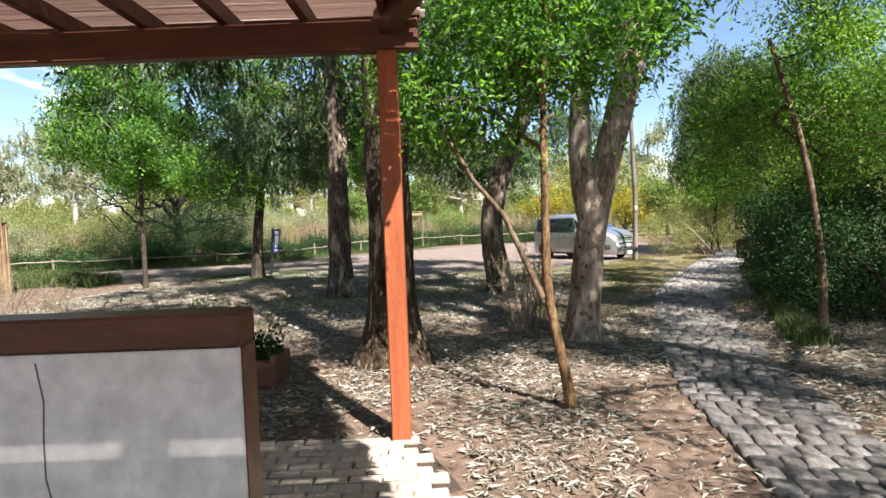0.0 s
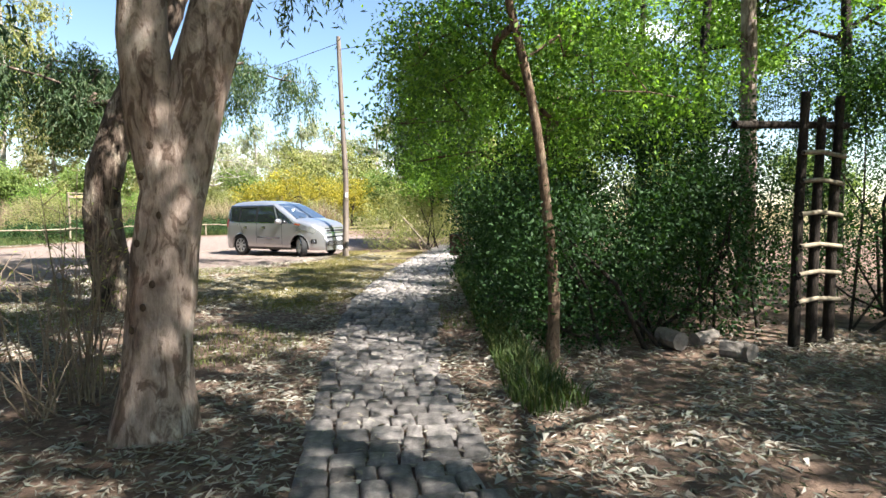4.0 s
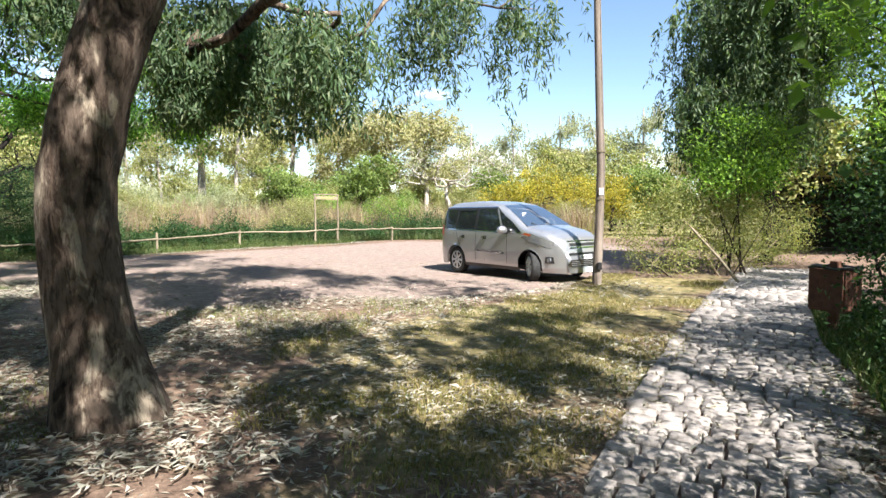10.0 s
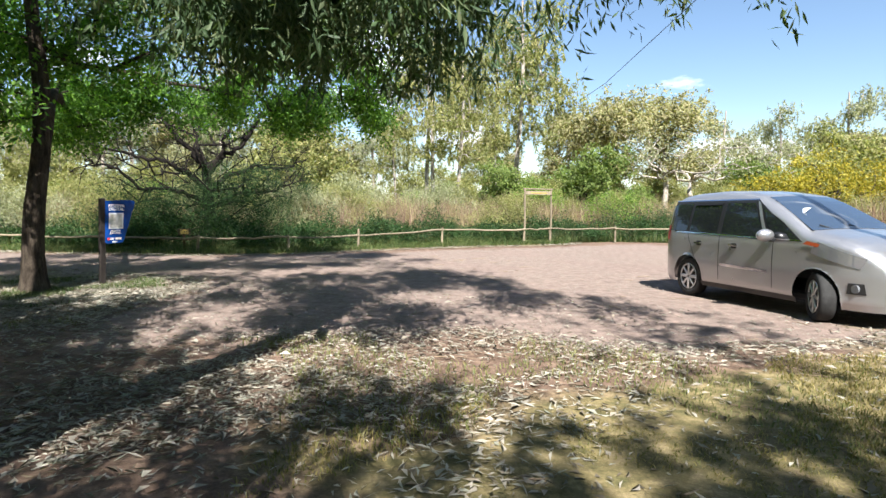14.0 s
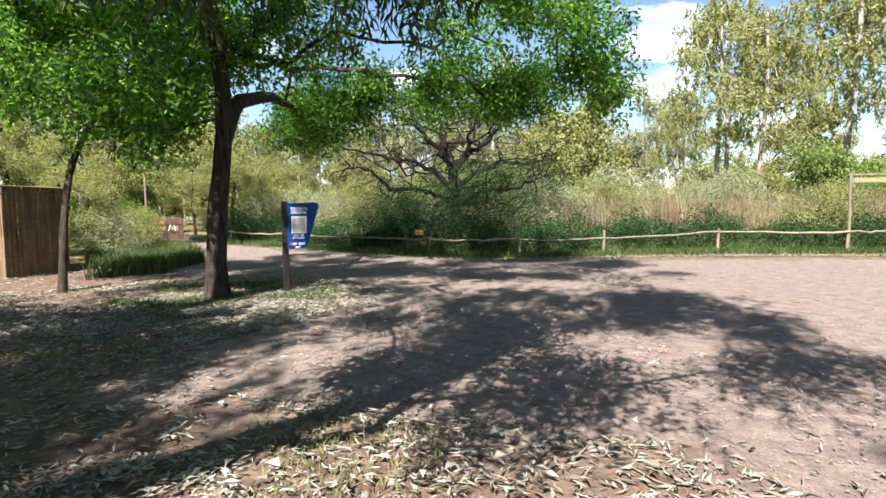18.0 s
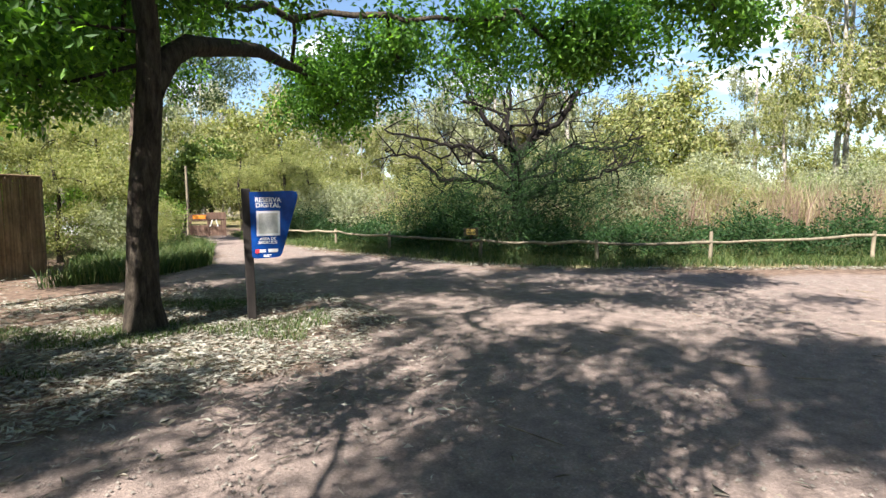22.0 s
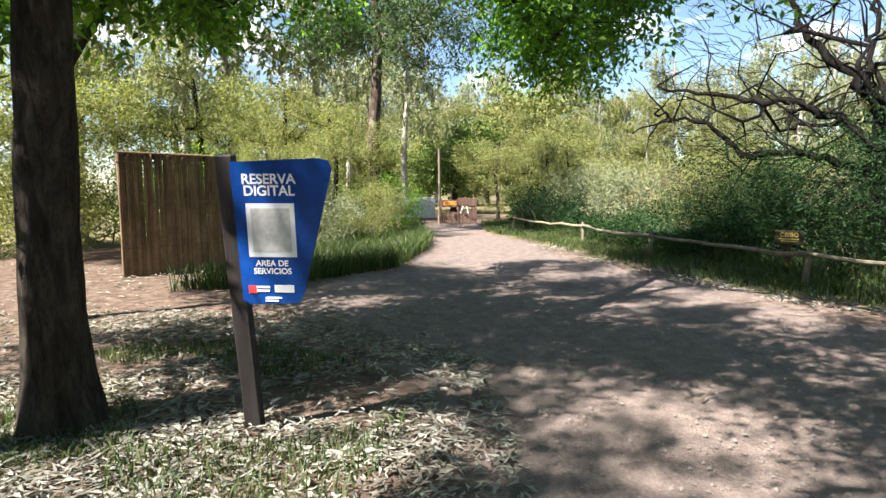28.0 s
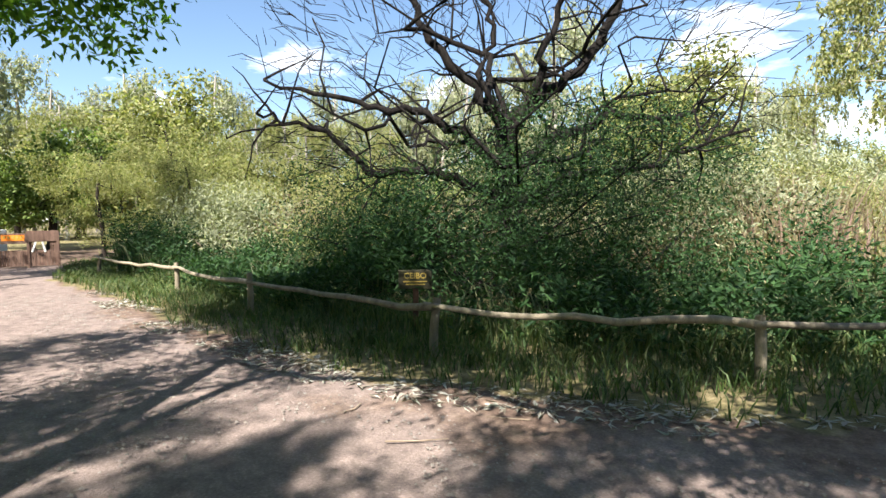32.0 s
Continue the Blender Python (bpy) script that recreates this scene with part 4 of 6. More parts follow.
def rack():
    ob = thing("wooden_rack", pose(8.45, 7.5, 0), "dark weathered timber rack of round poles", "rack")
    for x in (-0.3, 0.0, 0.32):
        h = 2.75 if x else 2.5
        part("pole", tubes("pole", [(np.array([(x, 0, -0.05), (x + 0.03, 0.02, h / 2), (x + 0.05, 0, h)]), np.array([0.06, 0.05, 0.045]))], M["bark_dark"], 10), None, ob)
    for z in (0.5, 0.8, 1.1, 1.45, 1.8, 2.1):
        part("rung", tubes("rung", [(np.array([(-0.34, -0.05, z), (0, -0.05, z + 0.02), (0.4, -0.05, z - 0.02)]), np.full(3, 0.025))], M["grey_wood"], 8), None, ob)
    part("top_rail", tubes("top_rail", [(np.array([(-1.3, 0.05, 2.35), (0, 0.05, 2.42), (0.6, 0.05, 2.45)]), np.full(3, 0.04))], M["bark_dark"], 8), None, ob)


rack()


def log(name, x, y, length, r, rz, seed):
    rng = np.random.default_rng(seed)
    p = np.stack([np.linspace(-length / 2, length / 2, 5), rng.normal(0, 0.01, 5), np.full(5, r)], 1)
    v, f = tube_arrays([(p, np.full(5, r))], 12, 0.06, rng)
    faces = f.tolist() + [list(range(11, -1, -1)), list(range(48, 60))]
    ob = tagged(new(name, mesh_of(name, v, faces, M["stone"])), "short grey log lying on leaf litter", "log", "logs")
    ob.matrix_basis = pose(x, y, 0, 0, 0, rz)


log("log", 6.95, 8.1, 0.34, 0.1, 80, 1)
log("log", 7.42, 8.05, 0.42, 0.07, 10, 2)
log("log", 7.15, 7.45, 0.3, 0.09, 120, 3)


def litter_bin():
    ob = thing("litter_bin", pose(8.75, 16.5, 0, 0, 0, 30), "wooden litter bin on a post with a black bag", "litter bin")
    part("post", box(0.1, 0.1, 0.98, 0.01, (0, 0, 0.47)), M["planter_wood"], ob)
    for k in range(5):
        part("plank", box(0.075, 0.02, 0.5, 0.004, (-0.16 + 0.08 * k, -0.2, 0.62)), M["planter_wood"], ob)
        part("plank", box(0.075, 0.02, 0.5, 0.004, (-0.16 + 0.08 * k, 0.2, 0.62)), M["planter_wood"], ob)
    for x in (-0.21, 0.21):
        part("side_panel", box(0.02, 0.38, 0.5, 0.004, (x, 0, 0.62)), M["planter_wood"], ob)
    part("base_board", box(0.4, 0.38, 0.02, 0.004, (0, 0, 0.36)), M["planter_wood"], ob)
    rim = np.array([(0.23 * math.copysign(min(1, 1.3 * abs(math.cos(a))), math.cos(a)), 0.22 * math.copysign(min(1, 1.3 * abs(math.sin(a))), math.sin(a)), 0.885 + 0.012 * math.sin(5 * a)) for a in np.linspace(0, 2 * math.pi, 33)])
    part("bag_rim", tubes("bag_rim", [(rim, np.full(33, 0.018))], M["black_plastic"], 7), None, ob, "folded rim of a black plastic bag")


litter_bin()


def shed():
    ob = thing("shed", pose(19.4, 31.2, 0, 0, 0, -36), "dark open-fronted timber shed with a pale board", "shed")
    for x in (-2.2, 2.2):
        for y in (0, 3.2):
            part("post", box(0.14, 0.14, 3.3, 0.01, (x, y, 1.6)), M["black_wood"], ob)
    part("back_wall", box(4.5, 0.1, 3.2, 0.01, (0, 3.25, 1.6)), M["black_wood"], ob)
    for x in (-2.25, 2.25):
        part("side_wall", box(0.08, 3.1, 3.1, 0.01, (x, 1.6, 1.55)), M["black_wood"], ob)
    part("roof", box(5.2, 4.0, 0.14, 0.02, (0, 1.5, 3.4)), M["black_wood"], ob)
    board = part("name_board", box(2.0, 0.05, 0.3, 0.01, (-0.2, -0.1, 3.05)), M["grey_wood"], ob, "pale wooden name board")
    for k in range(7):
        part("letter_bar", box(0.13, 0.01, 0.12, 0.0, (-0.95 + 0.25 * k, -0.13, 3.05)), M["black_wood"], board)


shed()


def dry_shrub(x, y, h, n, seed, spread=0.28):
    rng = np.random.default_rng(seed)
    ob = thing("dry_shrub", pose(x, y, 0), "bare dry upright stalks with few leaves", "shrub", "dry stalks")
    paths, tips = [], []
    for _ in range(n):
        a = np.array([rng.normal(0, 0.1), rng.normal(0, 0.1), -0.04])
        top = np.array([rng.normal(0, spread), rng.normal(0, spread), h * rng.uniform(0.5, 1.1)])
        mid = a * 0.6 + top * 0.4 + rng.normal(0, 0.03, 3)
        paths.append((np.array([a, mid, top]), np.array([0.008, 0.006, 0.002])))
        for _ in range(3):
            w = rng.uniform(0.35, 0.9)
            s = mid + (top - mid) * w
            e = s + rng.normal(0, 0.12, 3) + (0, 0, 0.12)
            paths.append((np.array([s, e]), np.array([0.004, 0.0015])))
            tips.append(e)
    part("stalk_growth", tubes("stalk_growth", paths, M["twig"], 5), None, ob)["kind"] = "stuff"
    t = np.array(tips).repeat(3, 0) + rng.normal(0, 0.06, (len(tips) * 3, 3))
    part("leaves", leaf_mesh("leaves", t, rng.normal(0, 1, t.shape), 0.05, 0.015, rng, M["leaf_olive"]), None, ob)


dry_shrub(1.38, 9.05, 1.7, 26, 61)
dry_shrub(1.15, 8.8, 1.2, 18, 62)
dry_shrub(-8.9, 11.5, 1.1, 20, 63)
dry_shrub(-6.8, 9.8, 0.9, 18, 64)

# ---- parking: pole, car, bushes ----
def utility_pole():
    ob = thing("utility_pole", pose(7.2, 21.65, 0), "weathered round wooden utility pole with bands", "pole")
    line = np.array([(0, 0, -0.1), (0.04, 0, 1.2), (0.06, 0.0, 2.5), (0.0, 0, 4.0), (-0.06, 0, 5.6), (-0.1, 0, 7.0)])
    part("shaft", tubes("shaft", [(line, np.array([0.1, 0.094, 0.088, 0.082, 0.075, 0.066]))], M["pole_wood"], 16, 0.015, np.random.default_rng(8)), None, ob)
    for z, x in ((2.85, 0.05), (1.85, 0.05)):
        bm = bmesh.new()
        bmesh.ops.create_cone(bm, segments=18, radius1=0.105, radius2=0.105, depth=0.035)
        part("metal_band", bm, M["grey_wood"], ob, "", pose(x, 0, z))
    part("number_plate", box(0.09, 0.01, 0.14, 0.002, (0.045, -0.1, 2.0)), M["concrete"], ob)
    part("switch_box", box(0.09, 0.05, 0.16, 0.008, (0.03, -0.12, 0.42)), M["black_plastic"], ob, "small black box")
    wire = [(np.array([(-0.1, 0, 6.8), (-6, 14, 6.3), (-12, 28, 6.8)]), np.full(3, 0.01)), (np.array([(-0.1, 0, 6.6), (8, -12, 6.1), (16, -24, 6.7)]), np.full(3, 0.01))]
    part("cable", tubes("cable", wire, M["black_plastic"], 5), None, ob)


utility_pole()
bush("bush", (9.3, 23.6, 0), [((0, 0, 1.0), (1.2, 1.1, 1.0), 1.0), ((1.6, 0.3, 1.1), (1.2, 1.0, 1.0), 0.8), ((0.9, 0.2, 1.9), (1.0, 0.8, 0.5), 0.4)], M["leaf_olive"], 14000, (0.065, 0.03),
     "rounded grey-green bush beside the pole", 71, stems=9)
bush("bush", (12.0, 25.2, 0), [((0, 0, 1.0), (1.4, 1.2, 1.0), 1.0), ((1.8, 1.6, 0.9), (1.3, 1.2, 0.9), 1.0)], M["leaf_olive"], 11000, (0.07, 0.032), "sprawling grey-green bush at the path's edge", 72, stems=8)
bush("bush", (11.0, 22.9, 0), [((0.4, 0.9, 3.2), (1.3, 1.2, 0.9), 1.0), ((0, 0.6, 2.4), (1.0, 0.9, 0.6), 0.5)], M["leaf_fresh"], 9000, (0.085, 0.045), "tall shrub with fresh light green leaves", 73, stems=6, wood=M["bark_dark"])
tree("weeping_tree", (13.6, 26.5, 0), [(0, 0, 0), (0.1, 0, 2), (-0.2, 0, 5), (0, 0, 8.5)], (0.16, 0.08),
     [((-0.6, -0.8, 7.0), (2.6, 2.4, 1.8), 1.2), ((-1.4, -1.2, 4.8), (1.8, 1.6, 1.6), 1.2)], M["leaf_euc"], M["bark_dark"], "weeping tree with long hanging grey-green leaves", 74,
     tips=260, per=70, spread=0.35, droop=0.6, size=(0.15, 0.03), start_z=2.5)
prop = thing("leaning_stick", pose(10.45, 21.95, 0), "bare pole leaning against a bush", "stick")
part("pole", tubes("pole", [(np.array([(0, 0, -0.03), (-0.35, 0.3, 0.55), (-0.8, 0.7, 1.2)]), np.array([0.035, 0.03, 0.025]))], M["grey_wood"], 8), None, prop)


def car():
    """A silver compact van. Along x: 0 at the tail, 4.08 at the nose; y across; z up."""
    ob = thing("car", pose(5.8, 23.8, 0, 0, 0, -51.5) @ Matrix.Diagonal((1.01, 1.07, 1.1, 1)), "silver compact minivan with dark windows, parked", "car")
    shift = pose(-2.04, 0, 0)
    prof = [(0.0, 0.85), (0.02, 1.15), (0.06, 1.4), (0.13, 1.54), (0.28, 1.61), (0.6, 1.65), (1.2, 1.675), (1.7, 1.655), (2.05, 1.6), (2.35, 1.49), (2.75, 1.29), (3.05, 1.13), (3.25, 1.09), (3.5, 1.045), (3.72, 0.98), (3.9, 0.88), (4.0, 0.77), (4.06, 0.62), (4.08, 0.45)]
    px, pz = [p[0] for p in prof], [p[1] for p in prof]

    def top(x):
        return np.interp(x, px, pz)

    def half(x, z):
        """Half width at a height: bulging sides, a shoulder, glass leaning in, rounded nose and tail."""
        w = np.interp(z, [0.18, 0.3, 0.6, 0.92, 1.0, 1.3, 1.5, 1.66], [0.78, 0.845, 0.865, 0.855, 0.845, 0.785, 0.73, 0.64])
        nose = np.clip((x - 3.25) / 0.83, 0, 1)
        tail = np.clip((0.3 - x) / 0.3, 0, 1)
        return w * np.sqrt(np.maximum(1 - 0.6 * nose**2.3, 0.01)) * (1 - 0.13 * tail**2)

    wheels = (0.70, 3.24)
    low, arch = 0.2, 0.355
    xs = np.unique(np.r_[np.linspace(0, 4.08, 86), 0.0, 4.08])
    nv = 30
    verts, faces = [], []
    cols = 2 * nv + 9
    for x in xs:
        zt = top(x)
        side = []
        for k in range(nv):
            z = low + (zt - low) * (k / (nv - 1)) ** 0.9
            r = min(0.13, 0.4 * (zt - low))
            f = max(0.0, (z - (zt - r)) / r)
            y = half(x, z) * (1 - 0.16 * f**2.5)
            side.append((y, z))
        ring = [(-y, z) for y, z in side]
        y0, z0 = side[-1]
        ring += [(-y0 + 2 * y0 * q / 10, z0 + 0.035 * math.sin(math.pi * q / 10) * min(1, y0)) for q in range(1, 10)]
        ring += [(y, z) for y, z in reversed(side)]
        verts += [(x, y, z) for y, z in ring]
    verts = np.array(verts)
    # wheel openings: faces inside are left out, those at the rim follow the circle
    dist = np.min([np.hypot(verts[:, 0] - w, verts[:, 2] - 0.31) for w in wheels], axis=0)
    near = np.argmin([np.hypot(verts[:, 0] - w, verts[:, 2] - 0.31) for w in wheels], axis=0)
    inner = (dist < arch) & (np.abs(verts[:, 1]) > 0.3)
    snap = inner & (dist > arch - 0.06)
    cx = np.array(wheels)[near]
    ang = np.arctan2(verts[:, 2] - 0.31, verts[:, 0] - cx)
    verts[snap, 0] = (cx + arch * np.cos(ang))[snap]
    verts[snap, 2] = (0.31 + arch * np.sin(ang))[snap]
    gone = inner & ~snap
    for i in range(len(xs) - 1):
        for j in range(cols - 1):
            q = [i * cols + j, (i + 1) * cols + j, (i + 1) * cols + j + 1, i * cols + j + 1]
            if not gone[q].any():
                faces.append(q)
    faces.append(list(range(cols))[::-1])
    last = (len(xs) - 1) * cols
    faces.append([last + j for j in range(cols)])
    body = part("body", mesh_of("body", verts, faces, M["car_paint"], True), None, ob, "", shift)
    part("underside", box(3.3, 1.4, 0.12, 0.03, (1.94, 0, 0.27)), M["black_plastic"], ob, "", shift)

    def panel(name, outline, mat, sgn, off=0.006, parent=ob, label="", steps=8):
        """A patch that follows the side of the body inside an outline of (x, z) corners in rows."""
        (a, b, c, d) = outline
        v, f = [], []
        for i in range(steps + 1):
            for j in range(steps + 1):
                u, w = i / steps, j / steps
                x = (a[0] * (1 - u) + b[0] * u) * (1 - w) + (d[0] * (1 - u) + c[0] * u) * w
                z = (a[1] * (1 - u) + b[1] * u) * (1 - w) + (d[1] * (1 - u) + c[1] * u) * w
                v.append((x, sgn * (half(x, z) + off), z))
        for i in range(steps):
            for j in range(steps):
                q = i * (steps + 1) + j
                f.append([q, q + 1, q + steps + 2, q + steps + 1])
        return part(name, mesh_of(name, v, f, mat, True), None, parent, label, shift if parent is ob else None)

    for sgn in (-1, 1):
        panel("window_frame", ((0.12, 1.02), (2.98, 0.985), (2.12, 1.535), (0.21, 1.525)), M["black_plastic"], sgn, 0.003, steps=14)
        panel("window_frame", ((2.1, 0.99), (3.02, 0.985), (2.62, 1.25), (2.1, 1.5)), M["black_plastic"], sgn, 0.0025, steps=10)
        panel("rear_quarter_glass", ((0.16, 1.055), (0.64, 1.05), (0.68, 1.49), (0.24, 1.475)), M["glass_dark"], sgn, 0.007)
        panel("rear_door_glass", ((0.71, 1.05), (1.38, 1.04), (1.4, 1.5), (0.75, 1.495)), M["glass_dark"], sgn, 0.007)
        panel("front_door_glass", ((1.48, 1.04), (2.36, 1.02), (2.06, 1.49), (1.5, 1.5)), M["glass_dark"], sgn, 0.007)
        panel("corner_glass", ((2.48, 1.02), (2.94, 1.015), (2.58, 1.26), (2.24, 1.42)), M["glass_dark"], sgn, 0.007)
        panel("front_pillar", ((2.37, 0.995), (2.445, 0.99), (2.17, 1.49), (2.1, 1.53)), M["car_paint"], sgn, 0.011)
        panel("wind_deflector", ((0.74, 1.46), (1.4, 1.465), (1.4, 1.51), (0.77, 1.505)), M["black_plastic"], sgn, 0.02)
        panel("roof_trim", ((0.2, 1.525), (2.12, 1.535), (2.1, 1.552), (0.2, 1.542)), M["chrome"], sgn, 0.004, steps=12)
        for x0, x1 in ((0.66, 0.70), (1.445, 1.46), (2.53, 2.545)):
            panel("door_gap", ((x0 if x0 > 1 else x0 + 0.37, 0.34), (x0 + 0.012 if x0 > 1 else x0 + 0.382, 0.34), (x0 + 0.012, 1.02), (x0, 1.02)), M["black_plastic"], sgn, 0.002, steps=6)
        panel("window_trim", ((0.16, 1.02), (2.98, 0.99), (2.98, 1.005), (0.16, 1.045)), M["chrome"], sgn, 0.006, steps=12)
        panel("rubbing_strip", ((1.5, 0.55), (2.45, 0.53), (2.45, 0.57), (1.5, 0.59)), M["chrome"], sgn, 0.012)
        panel("sill", ((1.02, 0.2), (2.92, 0.2), (2.92, 0.27), (1.02, 0.27)), M["black_plastic"], sgn, 0.006)
        panel("headlamp", ((3.16, 0.85), (3.8, 0.7), (3.86, 0.82), (3.26, 1.0)), M["lamp_glass"], sgn, 0.012, label="clear glass headlamp")
        panel("indicator", ((3.04, 0.96), (3.28, 0.93), (3.3, 0.97), (3.1, 1.0)), M["amber"], sgn, 0.014)
        panel("fog_lamp_recess", ((3.66, 0.4), (3.86, 0.4), (3.84, 0.53), (3.68, 0.53)), M["black_plastic"], sgn, 0.008)
        panel("tail_lamp", ((0.02, 0.9), (0.16, 0.88), (0.18, 1.12), (0.06, 1.14)), M["red_print"], sgn, 0.01)
        for hx in (0.98, 1.78):
            handle = part("door_handle", box(0.2, 0.03, 0.03, 0.01, (hx, sgn * (half(hx, 0.87) + 0.022), 0.87), 2), M["chrome"], ob, "chrome handle", shift)
            part("handle_cup", box(0.11, 0.006, 0.075, 0.003, (hx, sgn * (half(hx, 0.865) + 0.004), 0.865)), M["black_plastic"], handle)
        mirror = bmesh.new()
        bmesh.ops.create_uvsphere(mirror, u_segments=16, v_segments=10, radius=0.12)
        bmesh.ops.scale(mirror, vec=(0.75, 1.15, 0.72), verts=mirror.verts)
        for face in mirror.faces:
            face.smooth = True
        mo = part("door_mirror", mirror, M["car_paint"], ob, "", shift @ pose(2.52, sgn * 0.98, 1.05))
        part("mirror_stalk", box(0.09, 0.16, 0.05, 0.012, (0.0, -sgn * 0.12, -0.06)), M["black_plastic"], mo)
        lamp = bmesh.new()
        bmesh.ops.create_cone(lamp, cap_ends=True, segments=16, radius1=0.05, radius2=0.05, depth=0.03)
        part("fog_lamp", lamp, M["lamp_glass"], ob, "", shift @ pose(3.76, sgn * (half(3.76, 0.46) + 0.015), 0.465, 90, 0, 0 if sgn > 0 else 180))

    # windscreen, bonnet lines, front
    def over(name, x0, x1, ya, yb, mat, off, label="", lift=None):
        v, f, n = [], [], 12
        for i in range(n + 1):
            x = x0 + (x1 - x0) * i / n
            h = (ya + (yb - ya) * i / n)
            for j in range(n + 1):
                y = -h + 2 * h * j / n
                yy = half(x, top(x)) * 0.84
                v.append((x, y, top(x) + 0.035 * math.cos(min(1, abs(y) / yy) * math.pi / 2) * min(1, yy) + off))
        for i in range(n):
            for j in range(n):
                q = i * (n + 1) + j
                f.append([q, q + n + 1, q + n + 2, q + 1])
        return part(name, mesh_of(name, v, f, mat, True), None, ob, label, shift)

    over("windscreen", 2.14, 3.06, 0.56, 0.72, M["windscreen"], 0.006, "blue-reflecting windscreen")
    over("rear_window", 0.06, 0.2, 0.55, 0.5, M["glass_dark"], 0.008)
    sticker = bmesh.new()
    for k, (w, h) in enumerate(((0.13, 0.1), (0.1, 0.06), (0.1, 0.04))):
        q = box(w, h, 0.003, 0)
        bmesh.ops.translate(q, vec=(0.02 * k, -0.12 * k, 0), verts=q.verts)
        me = bpy.data.meshes.new("sticker")
        q.to_mesh(me)
        q.free()
        sticker.from_mesh(me)
        bpy.data.meshes.remove(me)
    slope = math.degrees(math.atan2(1.56 - 1.085, 3.12 - 2.35))
    part("stickers", sticker, M["white"], ob, "", shift @ pose(2.62, -0.42, top(2.62) + 0.03, 0, slope, -90))
    for sgn in (-1, 1):
        part("wiper", tubes("wiper", [(np.array([(3.1, sgn * 0.25, 1.105), (2.98, sgn * 0.25 - 0.28, 1.2)]), np.full(2, 0.009))], M["black_plastic"], 6), None, ob, "", shift)

    def front(name, z0, z1, hw, mat, off=0.012, label=""):
        v, f, n = [], [], 14
        for k in range(2):
            z = (z0, z1)[k]
            for j in range(n + 1):
                y = -hw + 2 * hw * j / n
                x = 3.4
                while x < 4.08 and half(x, z) > abs(y) and top(x) > z:
                    x += 0.004
                v.append((x + off, y, z))
        for j in range(n):
            f.append([j, j + 1, n + 2 + j, n + 1 + j])
        return part(name, mesh_of(name, v, f, mat, True), None, ob, label, shift)

    front("upper_grille", 0.745, 0.80, 0.42, M["black_plastic"], 0.01)
    for z in (0.70, 0.83):
        front("grille_bar", z, z + 0.022, 0.45, M["chrome"], 0.016)
    front("lower_grille", 0.33, 0.47, 0.47, M["black_plastic"], 0.01)
    for z in (0.36, 0.395, 0.43):
        front("grille_slat", z, z + 0.008, 0.46, M["alloy"], 0.014)
    front("bumper_slot", 0.565, 0.61, 0.5, M["black_plastic"], 0.008)
    front("number_plate", 0.475, 0.56, 0.2, M["white"], 0.02, "white number plate with dark marks")
    for k in range(6):
        part("plate_mark", box(0.004, 0.028, 0.05, 0, (4.105, -0.13 + 0.05 * k, 0.517)), M["grey_print"], ob, "", shift)
    # wheels
    for x in wheels:
        for sgn in (-1, 1):
            turn = -30 if x > 2 else 0
            w = new("wheel")
            w.parent = ob
            w.matrix_basis = shift @ pose(x, sgn * 0.735, 0.31, 0, 0, turn)
            prof_t = [(0.2, -0.09), (0.285, -0.1), (0.308, -0.08), (0.312, -0.04), (0.312, 0.04), (0.308, 0.08), (0.285, 0.1), (0.2, 0.09)]
            v, f, n = [], [], 36
            for k in range(n):
                a = 2 * math.pi * k / n
                v += [(r * math.cos(a), y, r * math.sin(a)) for r, y in prof_t]
            m = len(prof_t)
            for k in range(n):
                for j in range(m):
                    f.append([k * m + j, k * m + (j + 1) % m, ((k + 1) % n) * m + (j + 1) % m, ((k + 1) % n) * m + j])
            part("tyre", mesh_of("tyre", v, f, M["rubber"], True), None, w)
            rim = bmesh.new()
            bmesh.ops.create_cone(rim, cap_ends=True, segments=32, radius1=0.205, radius2=0.2, depth=0.08)
            bmesh.ops.rotate(rim, matrix=Matrix.Rotation(math.pi / 2, 3, "X"), verts=rim.verts)
            bmesh.ops.translate(rim, vec=(0, sgn * 0.03, 0), verts=rim.verts)
            part("brake_disc", rim, M["black_plastic"], w)
            spoke = bmesh.new()
            for k in range(8):
                q = box(0.035 if k % 2 else 0.05, 0.03, 0.175, 0.008, (0, sgn * 0.085, 0.11))
                bmesh.ops.rotate(q, matrix=Matrix.Rotation(2 * math.pi * k / 8, 3, "Y"), verts=q.verts)
                me = bpy.data.meshes.new("s")
                q.to_mesh(me)
                q.free()
                spoke.from_mesh(me)
                bpy.data.meshes.remove(me)
            part("rim", spoke, M["alloy"], w, "silver alloy spokes")
            ring = [(np.array([(0.2 * math.cos(a), sgn * 0.085, 0.2 * math.sin(a)) for a in np.linspace(0, 2 * math.pi, 33)]), np.full(33, 0.012))]
            part("rim_edge", tubes("rim_edge", ring, M["alloy"], 6), None, w)
    return ob


car()


